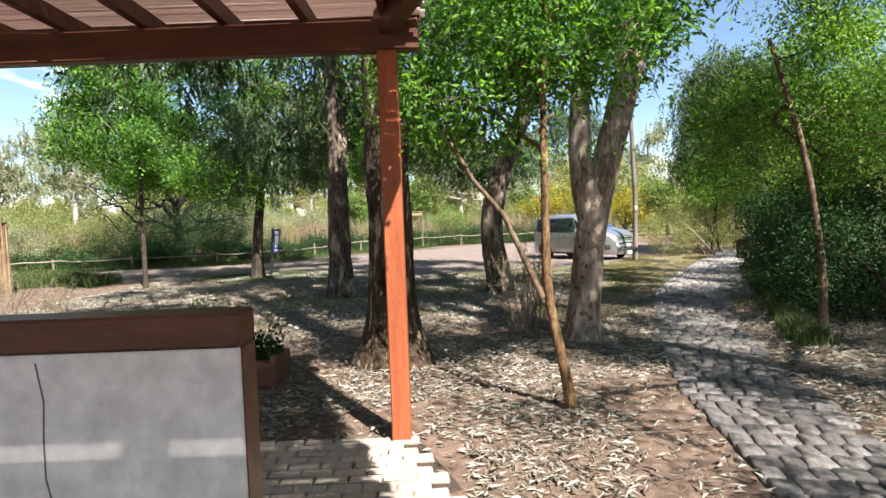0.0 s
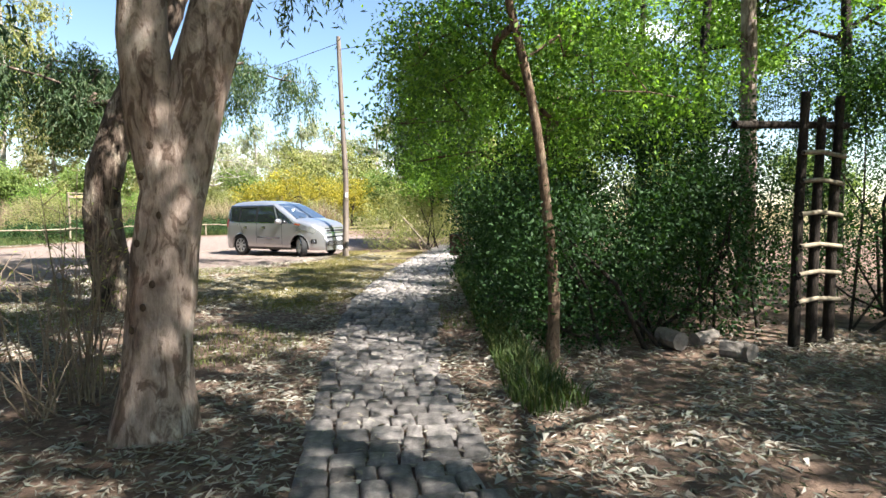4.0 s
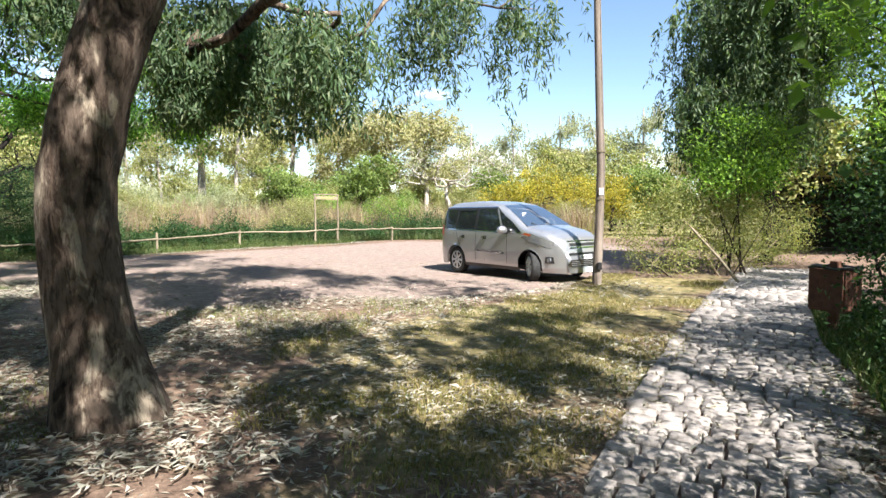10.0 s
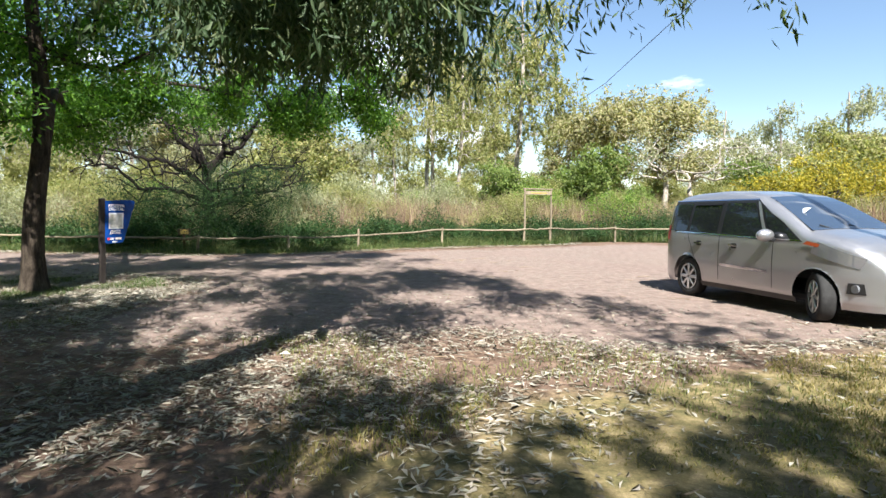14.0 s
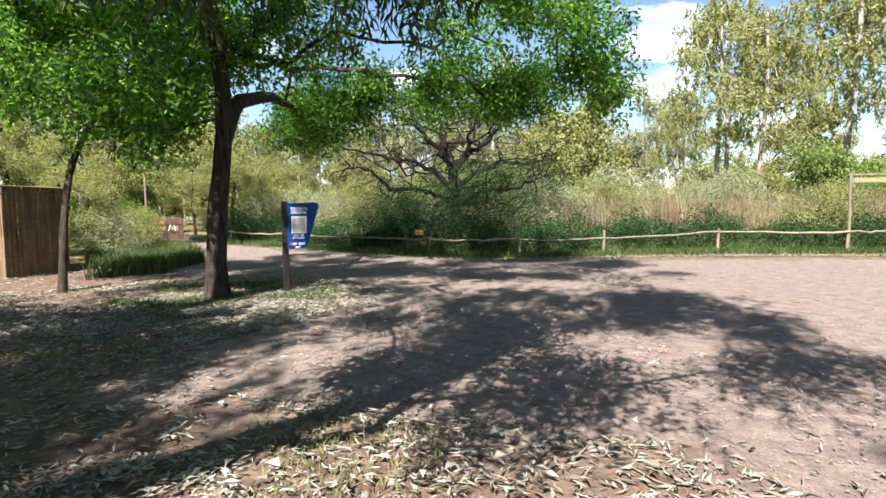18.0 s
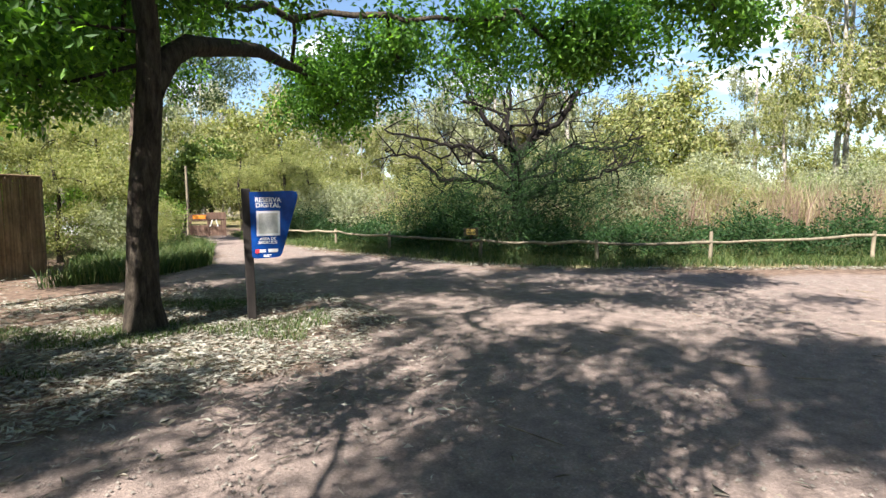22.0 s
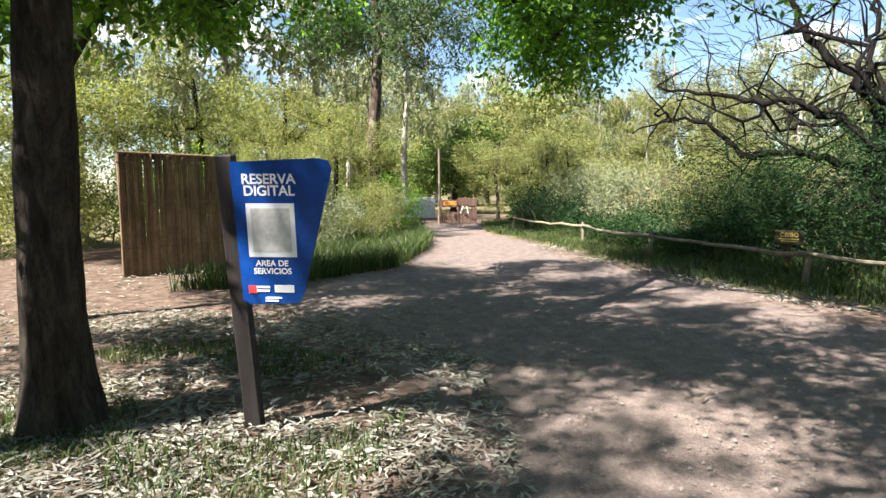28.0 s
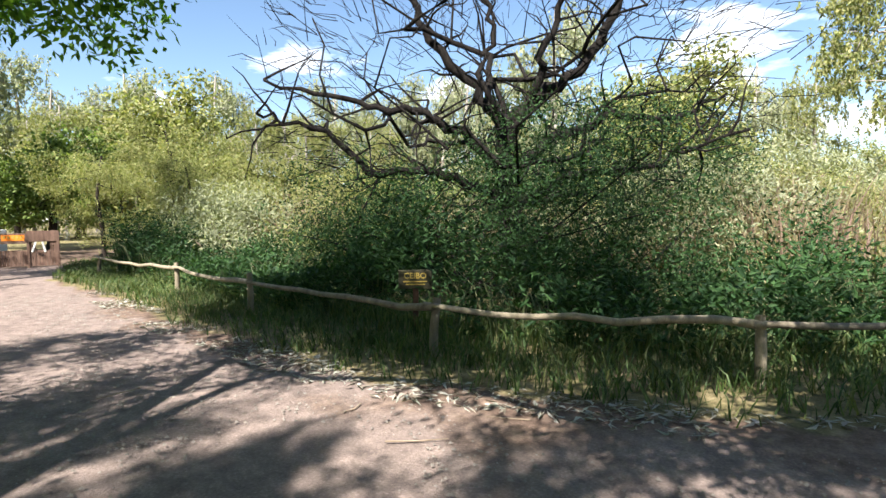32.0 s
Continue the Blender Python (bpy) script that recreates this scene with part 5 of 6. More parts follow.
# ---- rustic fence ----
def fence(line, name, seed, label):
    rng = np.random.default_rng(seed)
    ob = thing(name, pose(line[0][0], line[0][1], 0), label, "fence", "rustic fences")
    o = np.array([*line[0], 0.0])
    for x, y in line:
        h = rng.uniform(0.6, 0.66) if x < -8 else rng.uniform(0.72, 0.8)
        p = np.array([(x, y, -0.15), (x + rng.normal(0, 0.015), y, h / 2), (x + rng.normal(0, 0.03), y + rng.normal(0, 0.03), h)]) - o
        part("post", tubes("post", [(p, np.array([0.05, 0.047, 0.042]))], M["grey_wood"], 9, 0.03, rng), None, ob)
    for (x0, y0), (x1, y1) in zip(line, line[1:]):
        u = np.linspace(-0.02, 1.02, 9)
        p = np.stack([x0 + (x1 - x0) * u, y0 + (y1 - y0) * u, (0.53 if x0 < -7 else 0.68) + ((0.53 if x1 < -7 else 0.68) - (0.53 if x0 < -7 else 0.68)) * u - 0.04 * np.sin(u * 3.14) + rng.normal(0, 0.018, 9)], 1) - o
        p[:, 1] -= 0.05
        part("rail", tubes("rail", [(p, np.linspace(0.04, 0.028, 9))], M["grey_wood"], 8, 0.05, rng), None, ob)


fence(FENCE, "fence", 91, "low rustic fence of rough round wooden poles")
fence(FENCE_FAR, "fence", 92, "low rustic pole fence, sunlit pale wood")


def board_frame():
    ob = thing("trail_board", pose(-2.05, 38.7, 0, 0, 0, 52), "thin wooden trail board on two posts", "board")
    for x in (-0.75, 0.75):
        part("post", tubes("post", [(np.array([(x, 0, -0.1), (x + 0.02, 0, 1.2), (x, 0, 2.5)]), np.array([0.05, 0.045, 0.04]))], M["grey_wood"], 9), None, ob)
    part("board", box(1.5, 0.04, 0.16, 0.005, (0, -0.05, 2.3)), M["grey_wood"], ob)
    part("lintel", box(1.65, 0.06, 0.06, 0.006, (0, 0, 2.48)), M["grey_wood"], ob)
    part("board_text", box(0.9, 0.006, 0.04, 0, (0, -0.074, 2.3)), M["yellow"], ob)


board_frame()

# ---- ash tree, sign, second tree, hut ----
# the wide 8.9 m layer is unseen, spread to shade the fence strip
ASH = tree("ash_tree", (-6.55, 19.6, 0), [(0, 0, 0), (0.02, 0.0, 1.2), (0.12, 0.12, 2.4), (0.2, 0.2, 3.1), (0.2, 0.1, 4.4), (0.3, -0.1, 6.0)], (0.185, 0.08),
           [*share_of(clusters(10, 9, (0.3, 0.2, 5.6), (2.8, 2.6, 1.5), 0.8), 1.1), *share_of(clusters(6, 27, (-0.9, 3.2, 8.9), (7.6, 3.8, 1.0), 1.2), 2.3), ((-0.6, -1.2, 3.7), (1.7, 1.7, 0.9), 0.9), ((0.6, 1.3, 4.9), (1.4, 1.2, 0.6), 0.45), *share_of(clusters(16, 8, (-4.8, 3.9, 4.75), (2.3, 1.7, 0.5), 0.6), 0.9), *share_of(clusters(17, 10, (-1.8, 6.0, 4.6), (3.0, 1.8, 0.5), 0.65), 1.2), ((-6.0, 4.9, 4.05), (1.9, 1.3, 0.55), 0.7), 
            *share_of(clusters(20, 9, (1.4, 7.0, 4.35), (2.7, 1.3, 0.45), 0.55), 1.1), *share_of(clusters(23, 4, (-2.6, -0.4, 3.9), (1.5, 1.0, 0.4), 0.5), 0.4), *share_of(clusters(18, 11, (3.3, 3.6, 4.95), (3.0, 2.3, 0.6), 0.6), 1.2), *share_of(clusters(19, 5, (-4.0, 0.2, 5.0), (2.0, 1.8, 0.8), 0.6), 0.4)], M["leaf_ash"], M["bark_ash"],
           "ash tree with dark ridged bark and fresh green leaves", 101, tips=715, per=58, spread=0.34, size=(0.1, 0.038), start_z=2.9, flare=0.5, sides=20, lump=0.05, droop=0.06, twig=0.0052)
arm = np.array([(0.17, 0.17, 2.85), (-0.1, 0.4, 3.3), (-0.49, 0.67, 3.57), (-0.8, 0.9, 3.66), (-1.65, 1.52, 3.92), (-2.35, 2.03, 4.1), (-3.2, 2.67, 4.15), (-3.9, 3.18, 4.23), (-5.65, 4.46, 4.24)])
part("limb", tubes("limb", [(arm, np.array([0.15, 0.145, 0.14, 0.135, 0.125, 0.11, 0.09, 0.065, 0.02]))], M["bark_ash"], 12, 0.04, np.random.default_rng(4)), None, ASH)
tree("ash_tree", (-9.37, 17.53, 0), [(0, 0, 0), (-0.03, 0.07, 1.0), (-0.07, 0.14, 1.9), (-0.14, 0.3, 2.7), (-0.32, 0.7, 3.35), (-0.55, 1.15, 4.3)], (0.078, 0.045),
     [*share_of(clusters(7, 9, (0, 0.9, 6.2), (3.0, 2.6, 1.3), 0.9), 1.4), ((-0.4, -0.8, 4.4), (1.4, 1.3, 0.7), 0.6)], M["leaf_ash"], M["bark_ash"], "slender ash tree with a bent dark trunk", 102, tips=180, per=60, spread=0.3,
     size=(0.1, 0.038), start_z=3.0, sides=12, flare=0.35)


def letters(text, size, m, mat, parent, name="lettering"):
    cu = bpy.data.curves.new(name, "FONT")
    cu.body, cu.size, cu.align_x, cu.extrude, cu.offset = text, size, "CENTER", 0.0008, size * 0.02
    tmp = new("tmp", cu)
    dg = bpy.context.evaluated_depsgraph_get()
    me = bpy.data.meshes.new_from_object(tmp.evaluated_get(dg))
    bpy.data.objects.remove(tmp)
    me.materials.clear()
    return part(name, me, mat, parent, "", m)


def info_sign():
    """Local x runs along the panel, y away from its face."""
    ob = thing("info_sign", pose(-6.48, 20.85, 0, 0, 0, 83.3) @ pose(0, 0, 0, 5.8, 0, 0), "blue information sign on a black wooden post", "sign")
    post = box(0.11, 0.07, 1.72, 0.008, (0, 0, 0.86))
    for v in post.verts:
        v.co.x -= 0.05 * (v.co.z - 0.0) / 1.7
        if v.co.z < 0.05:
            v.co.z -= 0.05
    part("post", post, M["black_wood"], ob)
    pts = [(0.0, 1.68), (0.52, 1.70), (0.585, 1.685), (0.6, 1.64), (0.585, 1.57), (0.40, 0.90), (0.37, 0.845), (0.33, 0.835), (0.06, 0.825), (0.02, 0.85)]
    bm = bmesh.new()
    ring = [bm.verts.new((x - 0.01, -0.042, z)) for x, z in pts]
    face = bm.faces.new(ring)
    ext = bmesh.ops.extrude_face_region(bm, geom=[face])
    bmesh.ops.translate(bm, vec=(0, 0.012, 0), verts=[g for g in ext["geom"] if isinstance(g, bmesh.types.BMVert)])
    bmesh.ops.recalc_face_normals(bm, faces=bm.faces)
    panel = part("panel", bm, M["blue"], ob, "glossy blue panel, narrower at the foot")
    flat = pose(0, -0.0445, 0, 90, 0, 0)
    letters("RESERVA", 0.082, pose(0.215, -0.0445, 1.555, 90, 0, 0), M["white"], panel)
    letters("DIGITAL", 0.082, pose(0.215, -0.0445, 1.487, 90, 0, 0), M["white"], panel)
    letters("AREA DE", 0.05, pose(0.205, -0.0445, 1.065, 90, 0, 0), M["white"], panel)
    letters("SERVICIOS", 0.05, pose(0.205, -0.0445, 1.017, 90, 0, 0), M["white"], panel)
    part("white_field", box(0.29, 0.003, 0.32, 0, (0.215, -0.0445, 1.28)), M["white"], panel)
    part("dark_field", box(0.235, 0.003, 0.262, 0, (0.215, -0.0465, 1.28)), M["concrete"], panel, "pale grey square print")
    part("logo", box(0.05, 0.003, 0.05, 0, (0.075, -0.0445, 0.92)), M["red_print"], panel)
    part("logo_bar", box(0.08, 0.003, 0.012, 0, (0.14, -0.0445, 0.935)), M["white"], panel)
    part("logo_bar", box(0.08, 0.003, 0.012, 0, (0.14, -0.0445, 0.912)), M["white"], panel)
    part("logo_bar", box(0.12, 0.003, 0.045, 0, (0.27, -0.0445, 0.925)), M["white"], panel)
    part("logo_bar", box(0.1, 0.003, 0.01, 0, (0.2, -0.0445, 0.868)), M["white"], panel)
    part("logo_bar", box(0.08, 0.003, 0.01, 0, (0.19, -0.0445, 0.85)), M["white"], panel)


info_sign()


def cane_hut():
    """A screen of upright canes round a small square."""
    a, b = np.array((-12.95, 16.72)), np.array((-14.3, 18.08))
    ob = thing("cane_hut", pose(a[0], a[1], 0), "small screened hut of upright brown canes", "hut")
    rng = np.random.default_rng(111)
    back = np.array((-1.6, -0.5))
    walls = [(np.zeros(2), b - a), (b - a, back), (np.zeros(2), back)]
    for o, d in walls:
        n = int(np.linalg.norm(d) / 0.03)
        for k in range(n):
            x, y = o + d * (k + 0.5) / n
            h = 2.14 + rng.normal(0, 0.03)
            p = np.array([(x, y, -0.03), (x + rng.normal(0, 0.008), y + rng.normal(0, 0.008), h * 0.5), (x + rng.normal(0, 0.012), y + rng.normal(0, 0.012), h)])
            part("cane", tubes("cane", [(p, np.array([0.023, 0.021, 0.018]) * rng.uniform(0.85, 1.15))], M["cane"], 6), None, ob)
        for z in (0.5, 1.3, 2.0):
            p = np.array([(o[0], o[1], z), ((o + d)[0], (o + d)[1], z)])
            part("tie_rail", tubes("tie_rail", [(p, np.full(2, 0.02))], M["cane"], 6), None, ob)
    rp = []
    for k in range(34):
        u = k / 33
        s = back * u
        e = back * u + (b - a)
        rp.append((np.array([(s[0], s[1], 2.16 + rng.normal(0, 0.01)), (e[0], e[1], 2.16 + rng.normal(0, 0.01))]), np.full(2, 0.024)))
    for q in rp:
        part("roof_cane", tubes("roof_cane", [q], M["cane"], 6), None, ob)


cane_hut()

# ---- bare tree behind the fence ----
# the bark colour holds the shade this tree stands in
BARE = tree("bare_tree", (-15.1, 32.05, 0), [(0, 0, 0), (0.1, 0.05, 0.9), (0.0, 0.05, 1.7), (-0.08, 0, 2.5), (-0.03, -0.05, 3.35)], (0.27, 0.17),
            [((0, 0, 4.4), (4.9, 4.9, 2.4), 1.5), ((-0.5, 0.5, 2.6), (5.0, 5.0, 1.0), 0.9), ((0.3, 0, 5.6), (3.2, 3.2, 1.6), 0.7)], M["leaf_grey"], M["bark_shaded"],
            "wide gnarled tree with shade darkened into its bark, almost bare of leaves", 121, tips=230, per=0, start_z=1.6, twig=0.0095, jit=0.17, hollow=0.62, step=0.5)
rng_b = np.random.default_rng(122)
for away, line, r0 in ((0.3, ((-0.03, 3.25), (0.4, 3.75), (1.5, 4.3), (2.35, 5.8), (3.1, 6.2), (3.6, 7.0)), 0.15), (-0.4, ((-0.03, 3.25), (-0.55, 3.8), (-1.3, 4.7), (-2.1, 6.0), (-2.6, 6.8)), 0.14),
                       (-0.8, ((-0.1, 2.4), (-0.9, 3.1), (-1.8, 3.5), (-3.2, 3.8), (-4.7, 4.1)), 0.13), (-1.6, ((0.0, 1.8), (-1.2, 2.3), (-2.6, 2.4), (-3.6, 3.2), (-4.4, 3.3)), 0.11),
                       (1.0, ((0.0, 2.3), (0.8, 2.9), (2.1, 3.5), (3.5, 3.4), (4.6, 3.9)), 0.13), (-1.0, ((0.0, 3.0), (0.5, 3.6), (0.7, 4.7), (1.2, 5.9), (1.0, 7.0)), 0.11), (1.2, ((-0.05, 3.0), (-0.4, 4.1), (-0.3, 5.6), (-0.9, 6.8)), 0.1),
                       (-1.8, ((0.0, 1.6), (1.2, 2.2), (2.6, 2.3), (3.8, 2.9)), 0.1)):
    u = np.linspace(0, len(line) - 1, 5 * len(line))
    ab = np.array(line)
    a, z = np.interp(u, range(len(line)), ab[:, 0]), np.interp(u, range(len(line)), ab[:, 1])
    w = u / u[-1]
    p = np.stack([0.63 * a - 0.77 * away * w, 0.77 * a + 0.63 * away * w, z], 1) + rng_b.normal(0, 0.05, (len(u), 3)) * np.minimum(1, 4 * w)[:, None]
    part("branch", tubes("branch", [(p, r0 * (1 - 0.78 * w))], M["bark_shaded"], 8, 0.05, rng_b), None, BARE)
    side = []
    for _ in range(16):
        k = rng_b.integers(len(u) // 4, len(u))
        q = [p[k]]
        d = unit(rng_b.normal(0, 1, 3) + (0, 0, 0.5))
        for _ in range(4):
            d = unit(d + rng_b.normal(0, 0.45, 3))
            q.append(q[-1] + d * rng_b.uniform(0.22, 0.45))
        side.append((np.array(q), np.linspace(0.03, 0.007, 5)))
    part("twig_growth", tubes("twig_growth", side, M["bark_shaded"], 5), None, BARE)["kind"] = "stuff"
tw = []
for _ in range(1500):
    c = ball_points(rng_b, 1, (0, 0, 3.9), (4.9, 4.9, 2.9), 0.55)[0]
    if c[2] < 1.4:
        continue
    d = unit(c - np.array((0, 0, 2.6))) + rng_b.normal(0, 0.5, 3)
    e = c + unit(d) * rng_b.uniform(0.3, 0.8)
    tw.append((np.array([c, (c + e) / 2 + rng_b.normal(0, 0.04, 3), e]), np.array([0.008, 0.006, 0.003])))
part("twig_growth", tubes("twig_growth", tw, M["bark_shaded"], 4), None, BARE)["kind"] = "stuff"
bush("bush", (-14.6, 31.0, 0), [((0, 0, 1.3), (3.4, 2.4, 1.2), 1.0), ((2.6, 0.2, 1.2), (2.0, 1.6, 1.1), 0.6), ((-2.6, -0.8, 1.1), (2.0, 1.6, 1.0), 0.6), ((1.2, 0.6, 2.6), (2.6, 1.6, 0.8), 0.6), ((1.0, 3.4, 2.4), (2.2, 2.6, 1.5), 0.9), ((-1.8, -1.6, 1.7), (2.2, 1.8, 1.2), 0.5)], M["leaf_dark"], 52000, (0.075, 0.026),
     "tangled dark green scrub under the bare tree", 123, stems=60, hollow=0.4, wood=M["bark_shaded"])


def species_board():
    ob = thing("species_board", pose(-12.4, 28.25, -0.26, 0, 0, 55), "small dark board with yellow lettering on a post", "sign")
    part("post", box(0.07, 0.06, 0.95, 0.006, (0, 0.03, 0.45)), M["planter_wood"], ob)
    part("board", box(0.42, 0.03, 0.24, 0.006, (0, -0.02, 0.95)), M["board_green"], ob)
    letters("CEIBO", 0.1, pose(0, -0.0375, 0.965, 90, 0, 0), M["yellow"], ob)
    for z, w in ((0.925, 0.3), (0.89, 0.24)):
        part("text_line", box(w, 0.004, 0.015, 0, (0, -0.0375, z)), M["yellow"], ob)


species_board()


# ---- lane to the gate ----
def gate():
    ob = thing("gate", pose(-28.6, 23.6, 0, 0, 0, 85) @ Matrix.Scale(0.82, 4), "brown plank gate with an orange notice", "gate")
    for x in (-0.95, 0.02, 0.98):
        part("gate_post", box(0.1, 0.1, 1.45, 0.01, (x, 0, 0.68)), M["gate_wood"], ob)
    for k in range(8):
        x = -0.87 + 0.112 * k
        part("plank", box(0.1, 0.03, 0.62, 0.004, (x, 0, 0.35)), M["gate_wood"], ob)
    for k in range(8):
        x = 0.1 + 0.112 * k
        part("plank", box(0.1, 0.03, 0.55 if 2 <= k <= 5 else 1.3, 0.004, (x, 0, 0.32 if 2 <= k <= 5 else 0.69)), M["gate_wood"], ob)
    part("top_board", box(0.9, 0.03, 0.42, 0.005, (0.5, -0.035, 1.2)), M["gate_wood"], ob)
    part("rail", box(1.9, 0.05, 0.07, 0.005, (0, 0.045, 0.62)), M["gate_wood"], ob)
    sign = part("notice", box(0.86, 0.03, 0.4, 0.006, (-0.45, -0.04, 1.12)), M["gate_wood"], ob, "wooden notice board with orange letters")
    part("orange_field", box(0.72, 0.006, 0.22, 0, (-0.45, -0.06, 1.15)), M["orange"], sign)
    for k in range(5):
        part("letter_bar", box(0.07, 0.006, 0.1, 0, (-0.72 + 0.135 * k, -0.067, 1.17)), M["yellow"], sign)
    for x, r in ((0.2, 18), (0.52, -12)):
        part("pale_slat", box(0.07, 0.02, 0.42, 0.01, (0, 0, 0)), M["concrete"], ob, "", pose(x, -0.03, 0.78, 0, r, 0))


gate()
low_wall = tagged(part("low_wall", box(0.3, 9.0, 1.15, 0.02, (0, 0, 0.57)), M["concrete"]), "low whitewashed wall beyond the gate", "wall", kind="structure")
low_wall.matrix_basis = pose(-34.0, 18.2, 0, 0, 0, 4)
for x, y, h in ((-28.9, 22.75, 3.4), (-30.0, 19.6, 3.4)):
    po = thing("lane_pole", pose(x, y, 0), "thin weathered wooden pole by the lane", "pole", "lane poles")
    part("shaft", tubes("shaft", [(np.array([(0, 0, -0.1), (0.03, 0.02, h / 2), (0, 0, h)]), np.array([0.07, 0.06, 0.055]))], M["grey_wood"], 10), None, po)

# ---- wild growth behind the fence ----
rng_w = np.random.default_rng(131)


def scatter_wild(n, dmin, dmax, power=1.5, near_tree=0):
    """Places behind the fence, thinning out away from it."""
    out = []
    line = [FENCE_FAR[0], *FENCE_FAR[1:3], *FENCE, (-29, 25.8), (-36, 27.5)]
    while sum(map(len, out)) < n:
        x, y = rng_w.uniform(-40, 14, 20000), rng_w.uniform(24, 70, 20000)
        d = poly_distance(line, x, y)
        ok = inside(WILD, x, y) & ((near_tree <= 0) | (np.hypot(x + 14.6, y - 31.0) > near_tree)) & (d > dmin) & (d < dmax) & (rng_w.uniform(0, 1, 20000) < (np.maximum(dmax - d, 0) / (dmax - dmin)) ** power)
        out.append(np.stack([x[ok], y[ok], 0 * x[ok]], 1))
    return np.concatenate(out)[:n]


def stuff(name, me, label, category):
    return tagged(new(name, me), label, category, kind="stuff")


stuff("fence_grass", blades("fence_grass", scatter_wild(24000, -1, 2.2, 0.8), 0.38, 0.018, 0.7, rng_w, M["grass_green"]), "lush dark green grass along the fence", "grass")
verge = np.stack([rng_w.uniform(-30, 8, 60000), rng_w.uniform(23, 44, 60000), np.zeros(60000)], 1)
vd = poly_distance(FENCE + [(-29, 25.6)], verge[:, 0], verge[:, 1])
keep = ~inside(WILD, verge[:, 0], verge[:, 1]) & (vd < 1.0) & (rng_w.uniform(0, 1, 60000) > vd / 1.3)
stuff("verge_grass", blades("verge_grass", verge[keep].repeat(7, 0) + rng_w.normal(0, 0.07, (keep.sum() * 7, 3)) * (1, 1, 0), 0.24, 0.014, 0.85, rng_w, M["grass_green"]), "tufts of green grass at the foot of the fence", "grass")


def swell(x, y, scale, seed):
    """Smooth random heights between 0 and 1."""
    g = np.random.default_rng(seed)
    v = np.zeros(np.shape(x))
    for k in range(8):
        a, f = g.uniform(0, 6.28), scale * g.uniform(0.5, 2.2)
        v += np.sin((x * math.cos(a) + y * math.sin(a)) * f + g.uniform(0, 6.28))
    return np.clip(0.5 + v / 6, 0, 1)


def reed_bed(n, dmin, dmax, power, tree_gap, low, high, width, lean, mat, seed, label):
    p = scatter_wild(n, dmin, dmax, power, tree_gap)
    h = swell(p[:, 0], p[:, 1], 1.1, seed)
    p, h = p[h > 0.3], h[h > 0.3]
    stuff("reeds", blades("reeds", p, low + (high - low) * h, width, lean, rng_w, mat), label, "reeds")


reed_bed(9000, 0.4, 6.5, 0.5, 2.2, 0.4, 1.2, 0.024, 0.55, M["reed_green"], 304, "rank grey-green reeds and long grass behind the fence")
reed_bed(32000, 4.8, 20, 0.7, 4.6, 1.1, 2.5, 0.03, 0.3, M["reed_dry"], 301, "tall dry straw-coloured reeds")
reed_bed(8000, 4.4, 13, 0.9, 5.0, 0.6, 1.7, 0.03, 0.45, M["grass_sun"], 302, "tall fresh green reeds and grass")
reed_bed(14000, 4.2, 14, 0.6, 5.0, 0.9, 2.4, 0.03, 0.25, M["reed_rose"], 303, "tall rose-brown dry stalks")


def undergrowth(n, dmin, dmax, power, low, high, size, mat, seed, label, tree_gap=0):
    """Leafy weeds: upright plants of uneven height, each a column of single leaves, with dark gaps between them."""
    per = 34
    base = scatter_wild(n // per, dmin, dmax, power, tree_gap)
    base = base[(swell(base[:, 0], base[:, 1], 2.6, seed + 50) > 0.3) & (np.hypot(base[:, 0] + 12.3, base[:, 1] - 28.0) > 0.75)]
    m = len(base)
    h = low + (high - low) * swell(base[:, 0], base[:, 1], 1.3, seed) ** 1.3 * rng_w.uniform(0.5, 1.25, m)
    lean = rng_w.normal(0, 0.16, (m, 2))
    u = rng_w.uniform(0.05, 1, (m, per)) ** 0.75
    wide = 0.05 + 0.11 * np.sin(np.pi * np.clip(u, 0, 1)) + 0.02 * rng_w.uniform(0, 1, (m, 1))
    a = rng_w.uniform(0, 2 * np.pi, (m, per))
    r = np.abs(rng_w.normal(0, 1, (m, per))) * wide
    hu = h[:, None] * u
    p = np.stack([base[:, :1] + lean[:, :1] * hu + r * np.cos(a), base[:, 1:2] + lean[:, 1:] * hu + r * np.sin(a), hu], -1).reshape(-1, 3)
    d = np.stack([np.cos(a), np.sin(a), rng_w.normal(0.4, 0.5, (m, per))], -1).reshape(-1, 3) + rng_w.normal(0, 0.3, p.shape)
    stuff("undergrowth", leaf_mesh("undergrowth", p, d, size[0], size[1], rng_w, mat), label, "undergrowth")


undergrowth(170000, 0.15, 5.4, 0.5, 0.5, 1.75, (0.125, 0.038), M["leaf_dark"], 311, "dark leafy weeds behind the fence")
undergrowth(50000, 5.0, 12, 0.6, 0.5, 2.0, (0.115, 0.03), M["leaf_olive"], 312, "olive-green weeds of uneven height", 4.2)
undergrowth(26000, 5.0, 18, 0.6, 0.6, 2.5, (0.13, 0.034), M["leaf_grey"], 313, "grey-green leafy growth among reeds", 4.8)
undergrowth(84000, 4.4, 16, 0.6, 0.6, 2.4, (0.12, 0.024), M["reed_rose"], 314, "rose-brown dry weeds")
undergrowth(12000, 5.0, 13, 0.6, 0.3, 1.4, (0.11, 0.036), M["grass_sun"], 315, "fresh green weeds in the sun", 5.0)
